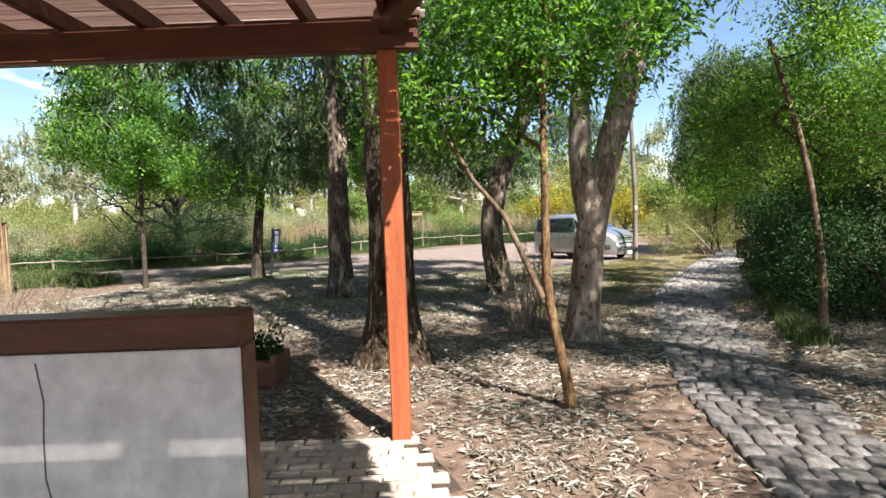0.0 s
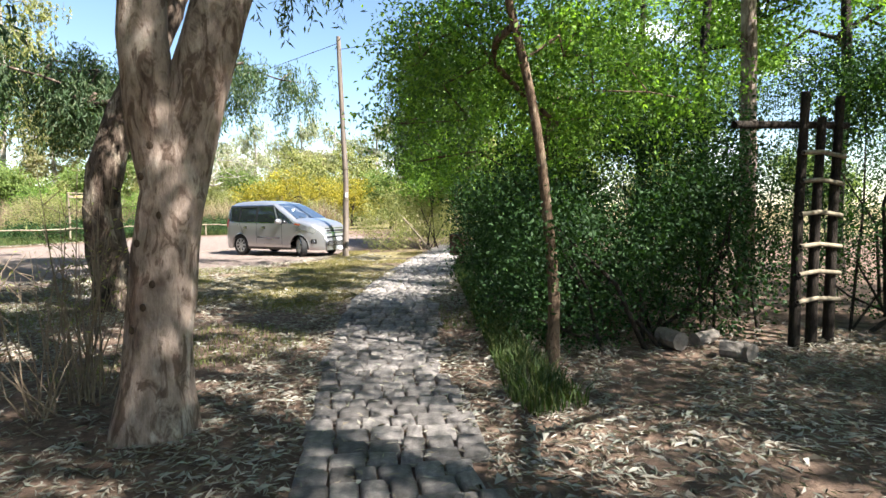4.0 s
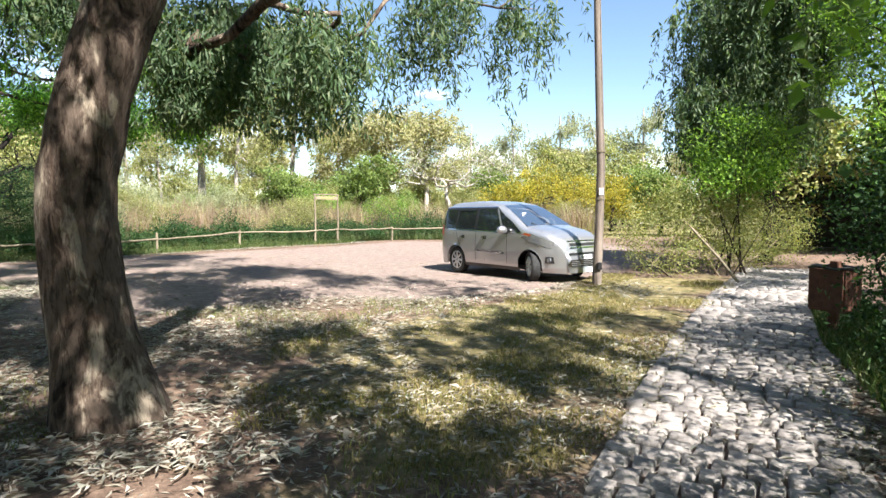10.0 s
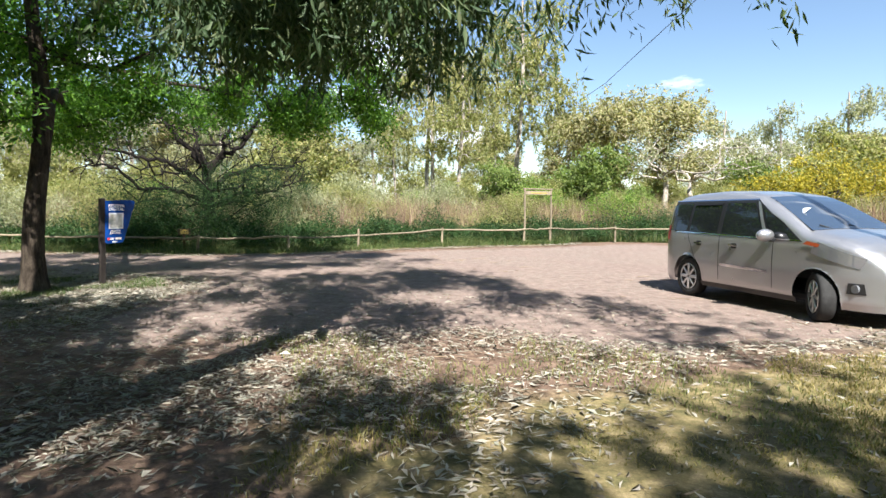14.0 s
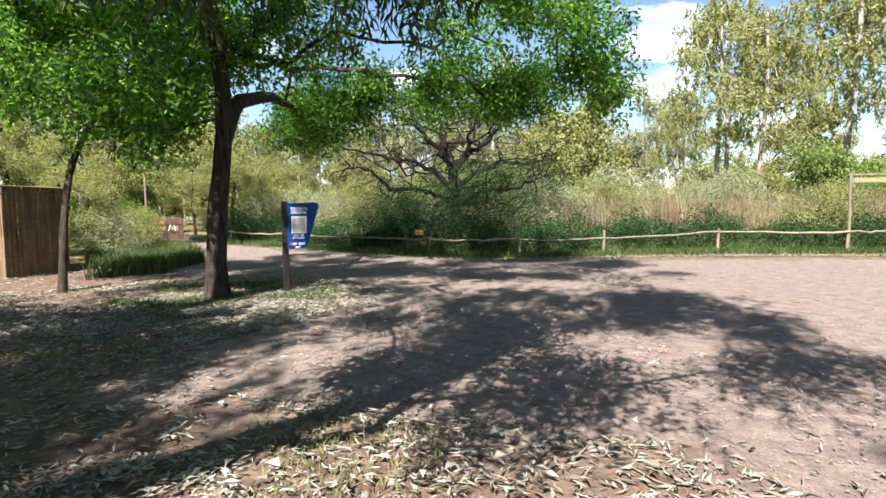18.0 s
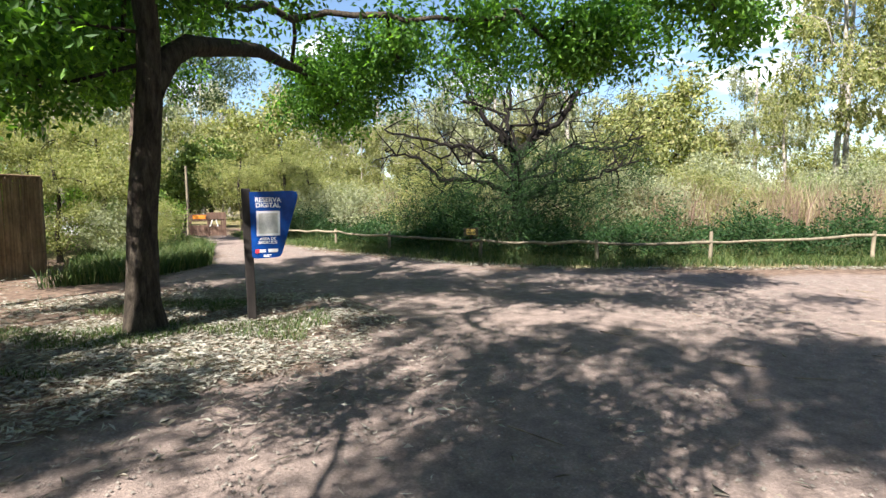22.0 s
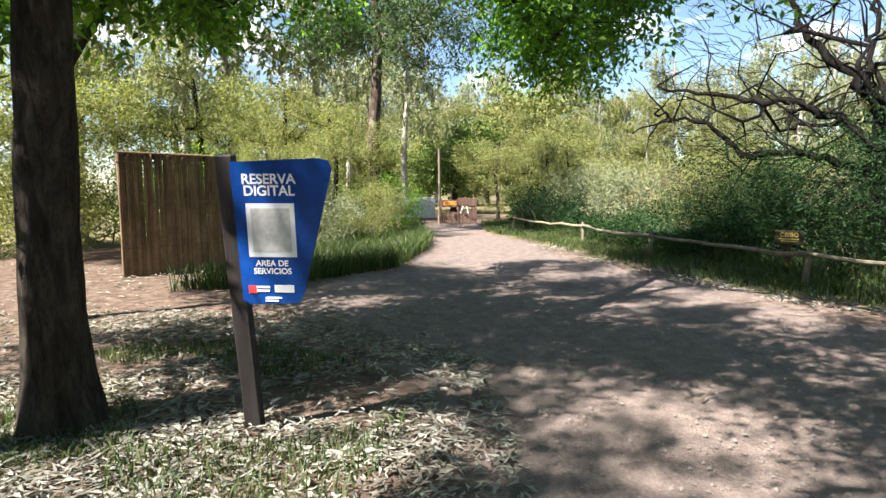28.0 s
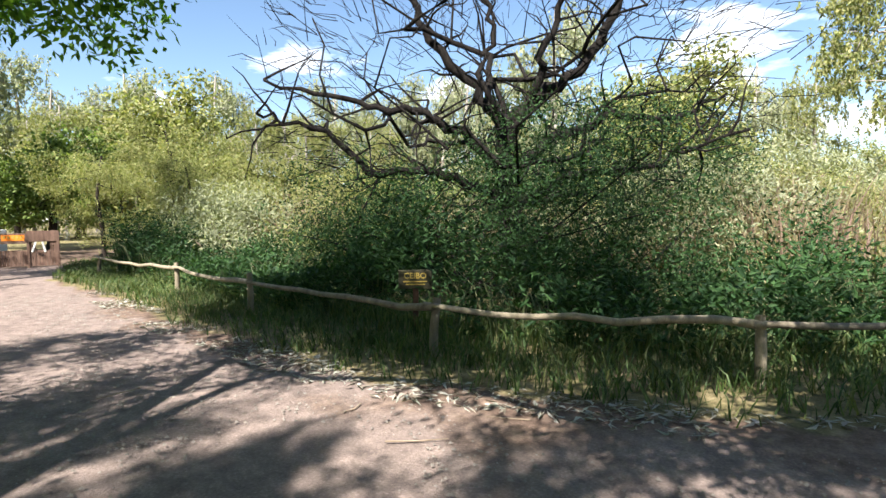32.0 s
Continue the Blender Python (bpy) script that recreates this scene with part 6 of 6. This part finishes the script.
BRUSH = bush("scrub_bush", (-4.5, 40.5, 0), [((0, 0, 1.1), (1.6, 1.5, 1.1), 1.0), ((0.9, 0.4, 1.7), (1.0, 1.0, 0.7), 0.5)], M["leaf_olive"], 10000, (0.085, 0.032), "olive-green scrub bush in the reeds", 141, stems=12, group="scrub")
BRUSH2 = bush("scrub_bush", (-12.5, 36.0, 0), [((0, 0, 1.2), (1.7, 1.6, 1.2), 1.0), ((-0.9, 0.4, 1.9), (1.0, 1.0, 0.8), 0.5)], M["leaf_grey"], 7600, (0.125, 0.036), "grey-green scrub bush in the reeds", 142, stems=12, group="scrub")
BRUSH3 = bush("scrub_bush", (0.5, 47.0, 0), [((0, 0, 1.3), (2.0, 1.8, 1.3), 1.0)], M["leaf_fresh"], 7600, (0.1, 0.045), "bright green scrub bush among reeds", 143, stems=10, group="scrub")
for k in range(60):
    src = (BRUSH, BRUSH2, BRUSH, BRUSH2, BRUSH3)[k % 5]
    p = scatter_wild(1, 14 if src is BRUSH3 else 6.5, 32, 0.5)[0]
    copy_thing(src, pose(p[0], p[1], 0, 0, 0, rng_w.uniform(0, 360)) @ Matrix.Scale(rng_w.uniform(0.7, 1.35), 4))
for x, y, s in ((-21.5, 28.6, 0.9), (-25.5, 28.4, 0.9), (-19.6, 30.6, 1.1), (-27.5, 29.5, 1.2), (-23.4, 31.5, 1.3)):
    copy_thing(BRUSH2 if s < 1.1 else BRUSH, pose(x, y, 0, 0, 0, 50 * s) @ Matrix.Scale(s, 4))

# ---- far trees ----
for k, (x, y, s) in enumerate(((-16.5, 13.0, 0.9), (-18.2, 15.6, 1.0), (-19.5, 12.5, 1.3), (-15.5, 10.5, 1.0), (-21.5, 17.8, 0.9), (-16.8, 19.4, 0.6), (-19.0, 20.3, 0.7), (-22.8, 20.6, 0.8), (-13.5, 8.5, 1.1))):
    copy_thing((BRUSH, BRUSH3, BRUSH2)[k % 3], pose(x, y, 0, 0, 0, 77 * k) @ Matrix.Scale(s, 4))
FAR = {}
FAR["euc"] = tree("forest_eucalyptus", (-34, 52, 0), [(0, 0, 0), (0.2, 0, 5), (-0.2, 0.2, 10), (0.2, 0, 15)], (0.26, 0.08),
                  clusters(12, 16, (0, 0, 11.0), (2.8, 2.8, 5.2), 1.25), M["leaf_grey"], M["bark_pale"], "tall pale-trunked eucalyptus in the wood behind", 151, tips=170, per=26, spread=0.55,
                  droop=0.3, size=(0.34, 0.1), start_z=4.0, sides=8, group="background wood", twig=0.012)
FAR["euc2"] = tree("forest_eucalyptus", (-10.7, 66, 0), [(0, 0, 0), (-0.2, 0, 6), (0.3, 0.2, 13), (0.2, 0, 21)], (0.27, 0.1),
                   clusters(13, 24, (0.2, 0, 14.5), (4.6, 4.4, 8.0), 1.6), M["leaf_olive"], M["bark_pale"], "very tall eucalyptus with a white trunk", 152, tips=240,
                   per=30, spread=0.6, droop=0.3, size=(0.36, 0.11), start_z=7, sides=8, group="background wood", twig=0.013)
FAR["tan"] = tree("background_tree", (-2.5, 66, 0), [(0, 0, 0), (0.2, 0, 4), (-0.2, 0.2, 9)], (0.3, 0.1), clusters(14, 22, (0, 0, 7.6), (3.6, 3.4, 4.0), 1.4), M["leaf_tan"], M["bark_pale"], "tan-leaved tree standing behind the reeds", 153, tips=190, per=36,
                  spread=0.6, size=(0.32, 0.13), start_z=3, sides=8, group="background wood", twig=0.012)
FAR["acacia"] = tree("background_tree", (4.5, 64, 0), [(0, 0, 0), (0.4, 0, 1.5), (-0.2, 0.2, 3)], (0.3, 0.18), [((0, 0, 6.0), (6.0, 5.0, 2.2), 1.0), ((-3, 0, 6.5), (3, 3, 2.0), 0.5)], M["leaf_grey"], M["bark_pale"],
                     "open spreading tree with pale limbs and sparse leaves", 154, tips=130, per=7, spread=0.5, size=(0.26, 0.1), start_z=1.2, sides=8, group="background wood", twig=0.018, hollow=0.6)
FAR["green"] = tree("background_tree", (-3.5, 60, 0), [(0, 0, 0), (0.2, 0, 2), (-0.2, 0.2, 5)], (0.22, 0.1), [((0, 0, 3.8), (2.6, 2.4, 2.3), 1.0), ((1.5, -0.8, 5.2), (1.6, 1.5, 1.4), 0.5), ((-1.6, 0.6, 3.0), (1.9, 1.7, 1.5), 0.5)], M["leaf_far"], M["bark_dark"], "round bright green tree among scrub", 155, tips=150, per=30, spread=0.5,
                    size=(0.26, 0.13), start_z=1.2, sides=8, group="background wood", twig=0.012)
FAR["yellow"] = tree("background_tree", (11.5, 52, 0), [(0, 0, 0), (0.2, 0, 1), (-0.2, 0.2, 2.8)], (0.16, 0.08), [((0, 0, 2.9), (3.6, 2.6, 1.7), 1.0), ((-2.6, 0, 2.4), (2.0, 1.8, 1.2), 0.4)], M["leaf_yellow"], M["bark_dark"],
                     "spreading bush covered in yellow flowers", 156, tips=150, per=34, spread=0.4, size=(0.2, 0.08), start_z=0.6, sides=8, group="background wood", twig=0.01)
FAR["olive"] = tree("background_tree", (-22, 44, 0), [(0, 0, 0), (0.2, 0, 2), (-0.2, 0.2, 4.5)], (0.2, 0.08), [((0, 0, 3.4), (2.4, 2.4, 2.2), 1.0), ((1.6, 0.8, 4.6), (1.5, 1.4, 1.5), 0.5), ((-1.5, -0.6, 2.6), (1.8, 1.6, 1.4), 0.6), ((-0.4, 1.2, 5.6), (1.2, 1.2, 1.1), 0.35)], M["leaf_olive"], M["bark_dark"], "rounded olive-green tree in the wood", 157, tips=140, per=32, spread=0.5,
                    size=(0.26, 0.1), start_z=1.0, sides=8, group="background wood", twig=0.012)
tree("tall_tree", (-22.5, 20.4, 0), [(0, 0, 0), (0.05, -0.1, 3), (-0.1, 0.1, 6), (0.2, 0, 10)], (0.24, 0.1), [((0, 0, 10.0), (3.4, 3.4, 2.4), 1.2), ((1.6, 1.8, 6.4), (2.0, 2.0, 1.0), 0.7), ((-1.2, -1.4, 7.0), (2.0, 2.0, 1.0), 0.5)], M["leaf_euc"], M["bark_lean"],
     "tall dark-trunked tree standing beside the lane", 158, tips=150, per=60, spread=0.4, size=(0.12, 0.035), start_z=4.5, sides=12, droop=0.1)
FAR["lane"] = tree("lane_tree", (-19.5, 15.5, 0), [(0, 0, 0), (0.15, 0.1, 1.2), (-0.1, 0.2, 2.6), (0.2, 0.1, 4.6)], (0.11, 0.05),
                   [*share_of(clusters(11, 16, (0, 0, 3.6), (2.3, 2.3, 1.9), 0.7), 1.0), ((0.2, 0.3, 1.2), (1.4, 1.3, 0.8), 0.2)], M["leaf_olive"], M["bark_dark"],
                   "slender open tree with fine olive leaves by the lane", 159, tips=150, per=60, spread=0.26, size=(0.07, 0.028), start_z=0.9, sides=10, group="lane trees", twig=0.005)
rng_f = np.random.default_rng(161)


def far_copy(kind, x, y, s=1.0):
    copy_thing(FAR[kind], pose(x, y, 0, 0, 0, rng_f.uniform(0, 360)) @ Matrix.Scale(s, 4))


for a in np.linspace(-30, 60, 26):
    r = rng_f.uniform(34, 50)
    far_copy(("olive", "olive", "green")[rng_f.integers(0, 3)], 0 - r * math.sin(math.radians(a)), 22 + r * math.cos(math.radians(a)), rng_f.uniform(0.4, 0.62))
for a in np.linspace(-38, 112, 52):
    r = rng_f.uniform(56, 72)
    far_copy(("olive", "green", "olive")[rng_f.integers(0, 3)], -2 - r * math.sin(math.radians(a)), 21 + r * math.cos(math.radians(a)), rng_f.uniform(0.55, 0.85))
for a in np.linspace(-35, 60, 40):
    r = rng_f.uniform(72, 100)
    far_copy(("olive", "euc", "tan")[rng_f.integers(0, 3)], 0 - r * math.sin(math.radians(a)), 22 + r * math.cos(math.radians(a)), rng_f.uniform(0.9, 1.3))
for a in np.linspace(32, 118, 34):
    r = rng_f.uniform(62, 84)
    x, y = -8 - r * math.sin(math.radians(a)), 20 + r * math.cos(math.radians(a))
    far_copy("euc", x, y, rng_f.uniform(0.85, 1.3))
for a in np.linspace(40, 110, 20):
    r = rng_f.uniform(48, 60)
    far_copy(("olive", "olive", "olive", "green")[rng_f.integers(0, 4)], -8 - r * math.sin(math.radians(a)), 20 + r * math.cos(math.radians(a)), rng_f.uniform(0.7, 1.15))
for a in np.linspace(56, 100, 18):
    r = rng_f.uniform(44, 57)
    far_copy("euc2", -8 - r * math.sin(math.radians(a)), 20 + r * math.cos(math.radians(a)), rng_f.uniform(0.42, 0.54))
for kind, x, y, s in (("euc2", -13.5, 58, 0.7), ("euc2", -15, 72, 0.95), ("euc2", -17.5, 60, 0.8), ("euc2", -24, 66, 0.5), ("euc2", -20.5, 68, 0.95), ("tan", 2.0, 74, 1.1), ("olive", -26, 54, 1.5), ("yellow", 17.5, 55, 0.9), ("yellow", 22, 60, 1.0), ("green", 10, 66, 0.9), ("green", -8.5, 56, 0.8),
                      ("olive", 16, 72, 1.3), ("olive", 24, 76, 1.4), ("euc", 30, 84, 1.0), ("green", 18, 46, 0.7), ("olive", 22, 44, 0.9), ("green", 20, 36, 1.0), ("olive", 17, 32, 0.9), ("green", 22, 30, 1.2), ("acacia", 10, 78, 1.0),
                      ("lane", -31.5, 25.8, 0.85), ("lane", -33, 28.5, 1.1), ("lane", -27, 28.2, 0.7), ("euc", -38, 21, 0.8), ("euc", -42, 17, 0.9), ("green", -40, 24, 0.9), ("olive", -44, 30, 1.4)):
    far_copy(kind, x, y, s)
for kind, x, y, s in (("lane", -24, 17.2, 1.1), ("euc", -27, 14, 0.85), ("euc", -31, 17, 0.8), ("euc", -19, 10, 0.8), ("euc", -25, 9, 1.0), ("euc", -33, 10, 1.1), ("lane", -17.2, 18.2, 0.62), ("euc", -15, 8, 0.8), ("lane", -15.5, 14.2, 0.9), ("lane", -20.8, 19.2, 0.8)):
    far_copy(kind, x, y, s)
for a in np.linspace(125, 325, 18):
    r = rng_f.uniform(45, 75)
    far_copy(("olive", "green", "euc")[rng_f.integers(0, 3)], -2 - r * math.sin(math.radians(a)), 15 + r * math.cos(math.radians(a)), rng_f.uniform(1.0, 1.5))

# ---- grass and litter ----
rng_g = np.random.default_rng(171)


def scatter(n, x0, x1, y0, y1, ok):
    out, have = [], 0
    while have < n:
        x, y = rng_g.uniform(x0, x1, 40000), rng_g.uniform(y0, y1, 40000)
        p = np.stack([x, y, 0 * x], 1)[ok(x, y)]
        out.append(p)
        have += len(p)
    return np.concatenate(out)[:n]


def patchy(x, y, scale, seed, level):
    """A soft random pattern of patches."""
    g = np.random.default_rng(seed)
    v = np.zeros(np.shape(x))
    for k in range(7):
        a, f = g.uniform(0, 6.28), scale * g.uniform(0.6, 1.8)
        v += np.sin((x * math.cos(a) + y * math.sin(a)) * f + g.uniform(0, 6.28))
    return v / 7 > level


stuff("turf", blades("turf", scatter(26000, 1, 11.5, 12.5, 24, lambda x, y: inside(TURF, x, y) & patchy(x, y, 2.2, 1, 0.0)), 0.055, 0.009, 0.8, rng_g, M["grass_sun"]), "short sunlit grass in patches", "grass")
stuff("thin_grass", blades("thin_grass", scatter(14000, -4, 7, 9.5, 20, lambda x, y: ~inside(ROAD, x, y) & patchy(x, y, 1.6, 2, 0.12) & (poly_distance(COBBLE_LINE, x, y) > 0.75)), 0.07, 0.009, 0.8, rng_g, M["grass_thin"]), "thin tufts of grass among fallen leaves", "grass")
stuff("tree_foot_grass", blades("tree_foot_grass", scatter(5000, -9, -4.2, 17.6, 22, lambda x, y: patchy(x, y, 3.2, 8, 0.05) & (np.hypot(x + 6.5, y - 19.8) < 2.0) & (np.hypot(x + 6.5, y - 19.6) > 0.22)), 0.1, 0.009, 0.8, rng_g, M["grass_green"]), "green grass round the foot of the ash and sign", "grass")
stuff("lane_grass", blades("lane_grass", scatter(24000, -26, -11.5, 17.5, 22.2, lambda x, y: ~inside(ROAD, x, y) & (y > 19.4 - 0.12 * (x + 12) - 1.2) & (np.hypot(x + 13, y - 17.3) > 1.6)), 0.45, 0.02, 0.5, rng_g, M["grass_green"]), "tall soft green grass beside the lane", "grass")
stuff("bush_foot_grass", blades("bush_foot_grass", scatter(9000, 4.4, 11, 7, 19, lambda x, y: (np.abs(poly_distance(COBBLE_LINE, x, y) - 1.15) < 0.4) & (x > 4.7 + 0.45 * (y - 8))), 0.22, 0.014, 0.6, rng_g, M["grass_green"]), "dark grass along the foot of the thicket", "grass")


def litter_mesh(name, p, size, rng):
    """Fallen lance-shaped leaves: narrow curved strips lying at odd angles."""
    n = len(p)
    a = rng.uniform(0, 2 * np.pi, n)
    d = np.stack([np.cos(a), np.sin(a), rng.normal(0, 0.16, n)], 1)
    s = np.stack([-np.sin(a), np.cos(a), rng.normal(0, 0.25, n)], 1)
    ln = (size * rng.uniform(0.5, 1.3, n))[:, None]
    w = ln * rng.uniform(0.09, 0.17, (n, 1))
    lift = rng.uniform(0.004, 0.03, (n, 1)) * (0, 0, 1)
    c = p + lift
    bow = s * ln * rng.normal(0, 0.14, (n, 1))
    e0, e1 = c - d * ln / 2, c + d * ln / 2
    m0, m1 = c + bow + s * w / 2, c + bow - s * w / 2
    m0[:, 2] += rng.uniform(0, 0.012, n)
    v = np.stack([e0, m0, e1, m1], 1)
    v[..., 2] = np.maximum(v[..., 2], 0.002)
    i = np.arange(n)[:, None] * 4
    return mesh_of(name, v.reshape(-1, 3), np.concatenate([i + [0, 1, 2], i + [0, 2, 3]]), M["litter"])


def litter_ok(x, y):
    road = inside(ROAD, x, y) & (poly_distance(ROAD, x, y) > 0.35)
    cob = poly_distance(COBBLE_LINE, x, y)
    keep_p = np.where(road, 0.11, 1.0) * np.where(cob < 0.55, 0.22, 1.0) * np.where(patchy(x, y, 1.4, 5, -0.05), 1.0, 0.28)
    keep_p = keep_p * np.where((x < 0.1) & (y < 4.4), 0.08, 1.0)
    keep_p = keep_p * np.where((y > 17.6) & (x > -3), 0.5, 1.0)
    keep_p = keep_p * np.where(inside(TURF, x, y), 0.5, 1.0)
    return rng_g.uniform(0, 1, np.shape(x)) < keep_p


stuff("leaf_litter", litter_mesh("leaf_litter", scatter(50000, -4.5, 9.5, 2.5, 12, litter_ok), 0.088, rng_g), "pale dry fallen eucalyptus leaves on the earth", "fallen leaves")
stuff("leaf_litter", litter_mesh("leaf_litter", scatter(76000, -10, 8.5, 12, 22.5, litter_ok), 0.095, rng_g), "pale dry fallen eucalyptus leaves on the earth", "fallen leaves")
stuff("leaf_litter", litter_mesh("leaf_litter", scatter(9000, -15, -4, 4, 21, litter_ok), 0.11, rng_g), "pale dry fallen leaves under the trees", "fallen leaves")
stuff("leaf_litter", litter_mesh("leaf_litter", scatter(7000, -9, -3.6, 17.8, 22.2, lambda x, y: (np.hypot((x + 6.0) / 1.15, y - 20.0) < 2.1) & patchy(x, y, 2.4, 15, -0.15)), 0.09, rng_g), "pale dry leaves thick round the ash and sign", "fallen leaves")
edge_ok = lambda x, y: ~inside(WILD, x, y) & (np.abs(poly_distance(FENCE, x, y) - 1.15) < 0.32) & patchy(x, y, 2.5, 9, -0.3)
stuff("leaf_litter", litter_mesh("leaf_litter", scatter(5200, -20, 0, 24.5, 40, edge_ok), 0.11, rng_g), "dry leaves blown along the road's edge", "fallen leaves")


def road_bits(n, seed):
    """Small stones on the road."""
    rng = np.random.default_rng(seed)
    p = scatter(n, -20, 9, 17.5, 38, lambda x, y: inside(ROAD, x, y) & patchy(x, y, 1.9, 12, -0.2))
    r = rng.uniform(0.006, 0.022, n)[:, None]
    base = np.array([(1, 0, 0), (-0.5, 0.87, 0), (-0.5, -0.87, 0), (0.1, 0.05, 0.8)])
    a = rng.uniform(0, 6.28, n)
    rot = np.stack([np.cos(a), -np.sin(a), 0 * a, np.sin(a), np.cos(a), 0 * a, 0 * a, 0 * a, 1 + 0 * a], 1).reshape(n, 3, 3)
    v = p[:, None] + np.einsum("nij,kj->nki", rot, base) * r[:, None]
    i = np.arange(n)[:, None] * 4
    return mesh_of("road_stones", v.reshape(-1, 3), np.concatenate([i + [0, 1, 3], i + [1, 2, 3], i + [2, 0, 3]]), M["stone"])


stuff("road_stones", road_bits(30000, 181), "small loose stones on the gravel road", "stones")
tw2 = []
rng_t = np.random.default_rng(191)
for x, y in scatter(320, -12, 8, 4, 30, lambda x, y: poly_distance(COBBLE_LINE, x, y) > 0.5)[:, :2]:
    a, ln = rng_t.uniform(0, 6.28), rng_t.uniform(0.12, 0.45)
    d = np.array([math.cos(a), math.sin(a), 0])
    p = np.array([x, y, 0.012])
    tw2.append((np.array([p, p + d * ln / 2 + rng_t.normal(0, 0.02, 3) * (1, 1, 0.2), p + d * ln]), np.array([0.007, 0.006, 0.003])))
stuff("fallen_twigs", tubes("fallen_twigs", tw2, M["twig"], 5), "small dry twigs on the ground", "twigs")


# ---- pieces: pavers and cobbles ----
def block(rng, bevel=0.12, dome=0.1):
    """A unit stone with a bevelled, slightly uneven top."""
    b = [(-0.5, -0.5), (0.5, -0.5), (0.5, 0.5), (-0.5, 0.5)]
    j = lambda s: rng.normal(0, s)
    low = [(x + j(0.03), y + j(0.03), -0.5) for x, y in b]
    mid = [(x + j(0.04), y + j(0.04), 0.25 + j(0.04)) for x, y in b]
    top = [(x * (1 - bevel * 2) + j(0.02), y * (1 - bevel * 2) + j(0.02), 0.5 + j(0.04)) for x, y in b]
    c = [(j(0.08), j(0.08), 0.5 + dome)]
    f = [[k, (k + 1) % 4, 4 + (k + 1) % 4, 4 + k] for k in range(4)] + [[4 + k, 4 + (k + 1) % 4, 8 + (k + 1) % 4, 8 + k] for k in range(4)] + [[8 + k, 8 + (k + 1) % 4, 12] for k in range(4)]
    return low + mid + top + c, f


rng_c = np.random.default_rng(201)
patio = tagged(new("patio", mesh_of("patio", [(-5.2, -6, 0.002), (1.6, -6, 0.002), (1.6, -0.6, 0.002), (-0.28, 4.5, 0.002), (-5.2, 4.5, 0.002)], [[0, 1, 2, 3, 4]], M["soil"])), "interlocking concrete paver patio", "pavement", kind="structure")
PAVERS = [mesh_of("paver", *block(rng_c, 0.05, 0.01), M["paver"]) for _ in range(4)]
made = 0
row = 0
y = 4.4
while y > 1.2 and made < 290:
    x = -2.9 + 0.115 * (row % 2)
    while x < -0.36 + (4.5 - y) * 0.37 and made < 290:
        o = part("paver", PAVERS[rng_c.integers(0, 4)], None, patio)
        o.matrix_basis = pose(x, y, 0.003 + rng_c.normal(0, 0.0015), rng_c.normal(0, 0.5), rng_c.normal(0, 0.5), rng_c.normal(0, 0.6)) @ Matrix.Diagonal((0.222, 0.106, 0.05, 1))
        x += 0.23
        made += 1
    y -= 0.113
    row += 1
cobbled = tagged(new("cobbled_path", mesh_of("cobbled_path", [(2.0, 3.0, -0.09), (2.9, 3.0, -0.09), (2.9, 3.2, -0.09), (2.0, 3.2, -0.09)], [[0, 1, 2, 3]], M["soil"])), "path of worn grey cobblestones in rows", "path", kind="structure")
STONES = [mesh_of("cobblestone", *block(rng_c, 0.07, 0.02), M["cobble"], True) for _ in range(10)]
cl = np.array(COBBLE_LINE)
seg = np.r_[0, np.cumsum(np.linalg.norm(np.diff(cl, axis=0), axis=1))]
s, made, rest_v, rest_f = 0.0, 0, [], []
while s < seg[-1] - 4:
    rowd = rng_c.uniform(0.17, 0.22)
    cx, cy = np.interp(s, seg, cl[:, 0]), np.interp(s, seg, cl[:, 1])
    dx, dy = np.interp(s + 0.3, seg, cl[:, 0]) - cx, np.interp(s + 0.3, seg, cl[:, 1]) - cy
    dn = math.hypot(dx, dy) or 1
    dx, dy = dx / dn, dy / dn
    hw = np.interp(s, [0, 3, 8, 10, 14, 30], [0.5, 0.53, 0.62, 0.68, 0.82, 0.9])
    u = -hw + rng_c.uniform(-0.03, 0.03)
    while u < hw - 0.05:
        w = rng_c.uniform(0.13, 0.25)
        px, py = cx + dy * (u + w / 2), cy - dx * (u + w / 2)
        ang = math.degrees(math.atan2(dy, dx)) - 90 + rng_c.normal(0, 3.0)
        m = pose(px, py, -0.024 + rng_c.normal(0, 0.004), rng_c.normal(0, 0.9), rng_c.normal(0, 0.9), ang) @ Matrix.Diagonal((w - 0.018, rowd - 0.02, 0.1, 1))
        src = STONES[rng_c.integers(0, 10)]
        if made < 300:
            part("cobblestone", src, None, cobbled).matrix_basis = m
            made += 1
        else:
            k = len(rest_v)
            rest_v += [(m @ v.co)[:] for v in src.vertices]
            rest_f += [[k + q for q in f.vertices] for f in src.polygons]
        u += w
    s += rowd
rest = part("cobblestones", mesh_of("cobblestones", rest_v, rest_f, M["cobble"], True), None, cobbled)
rest["kind"] = "stuff"
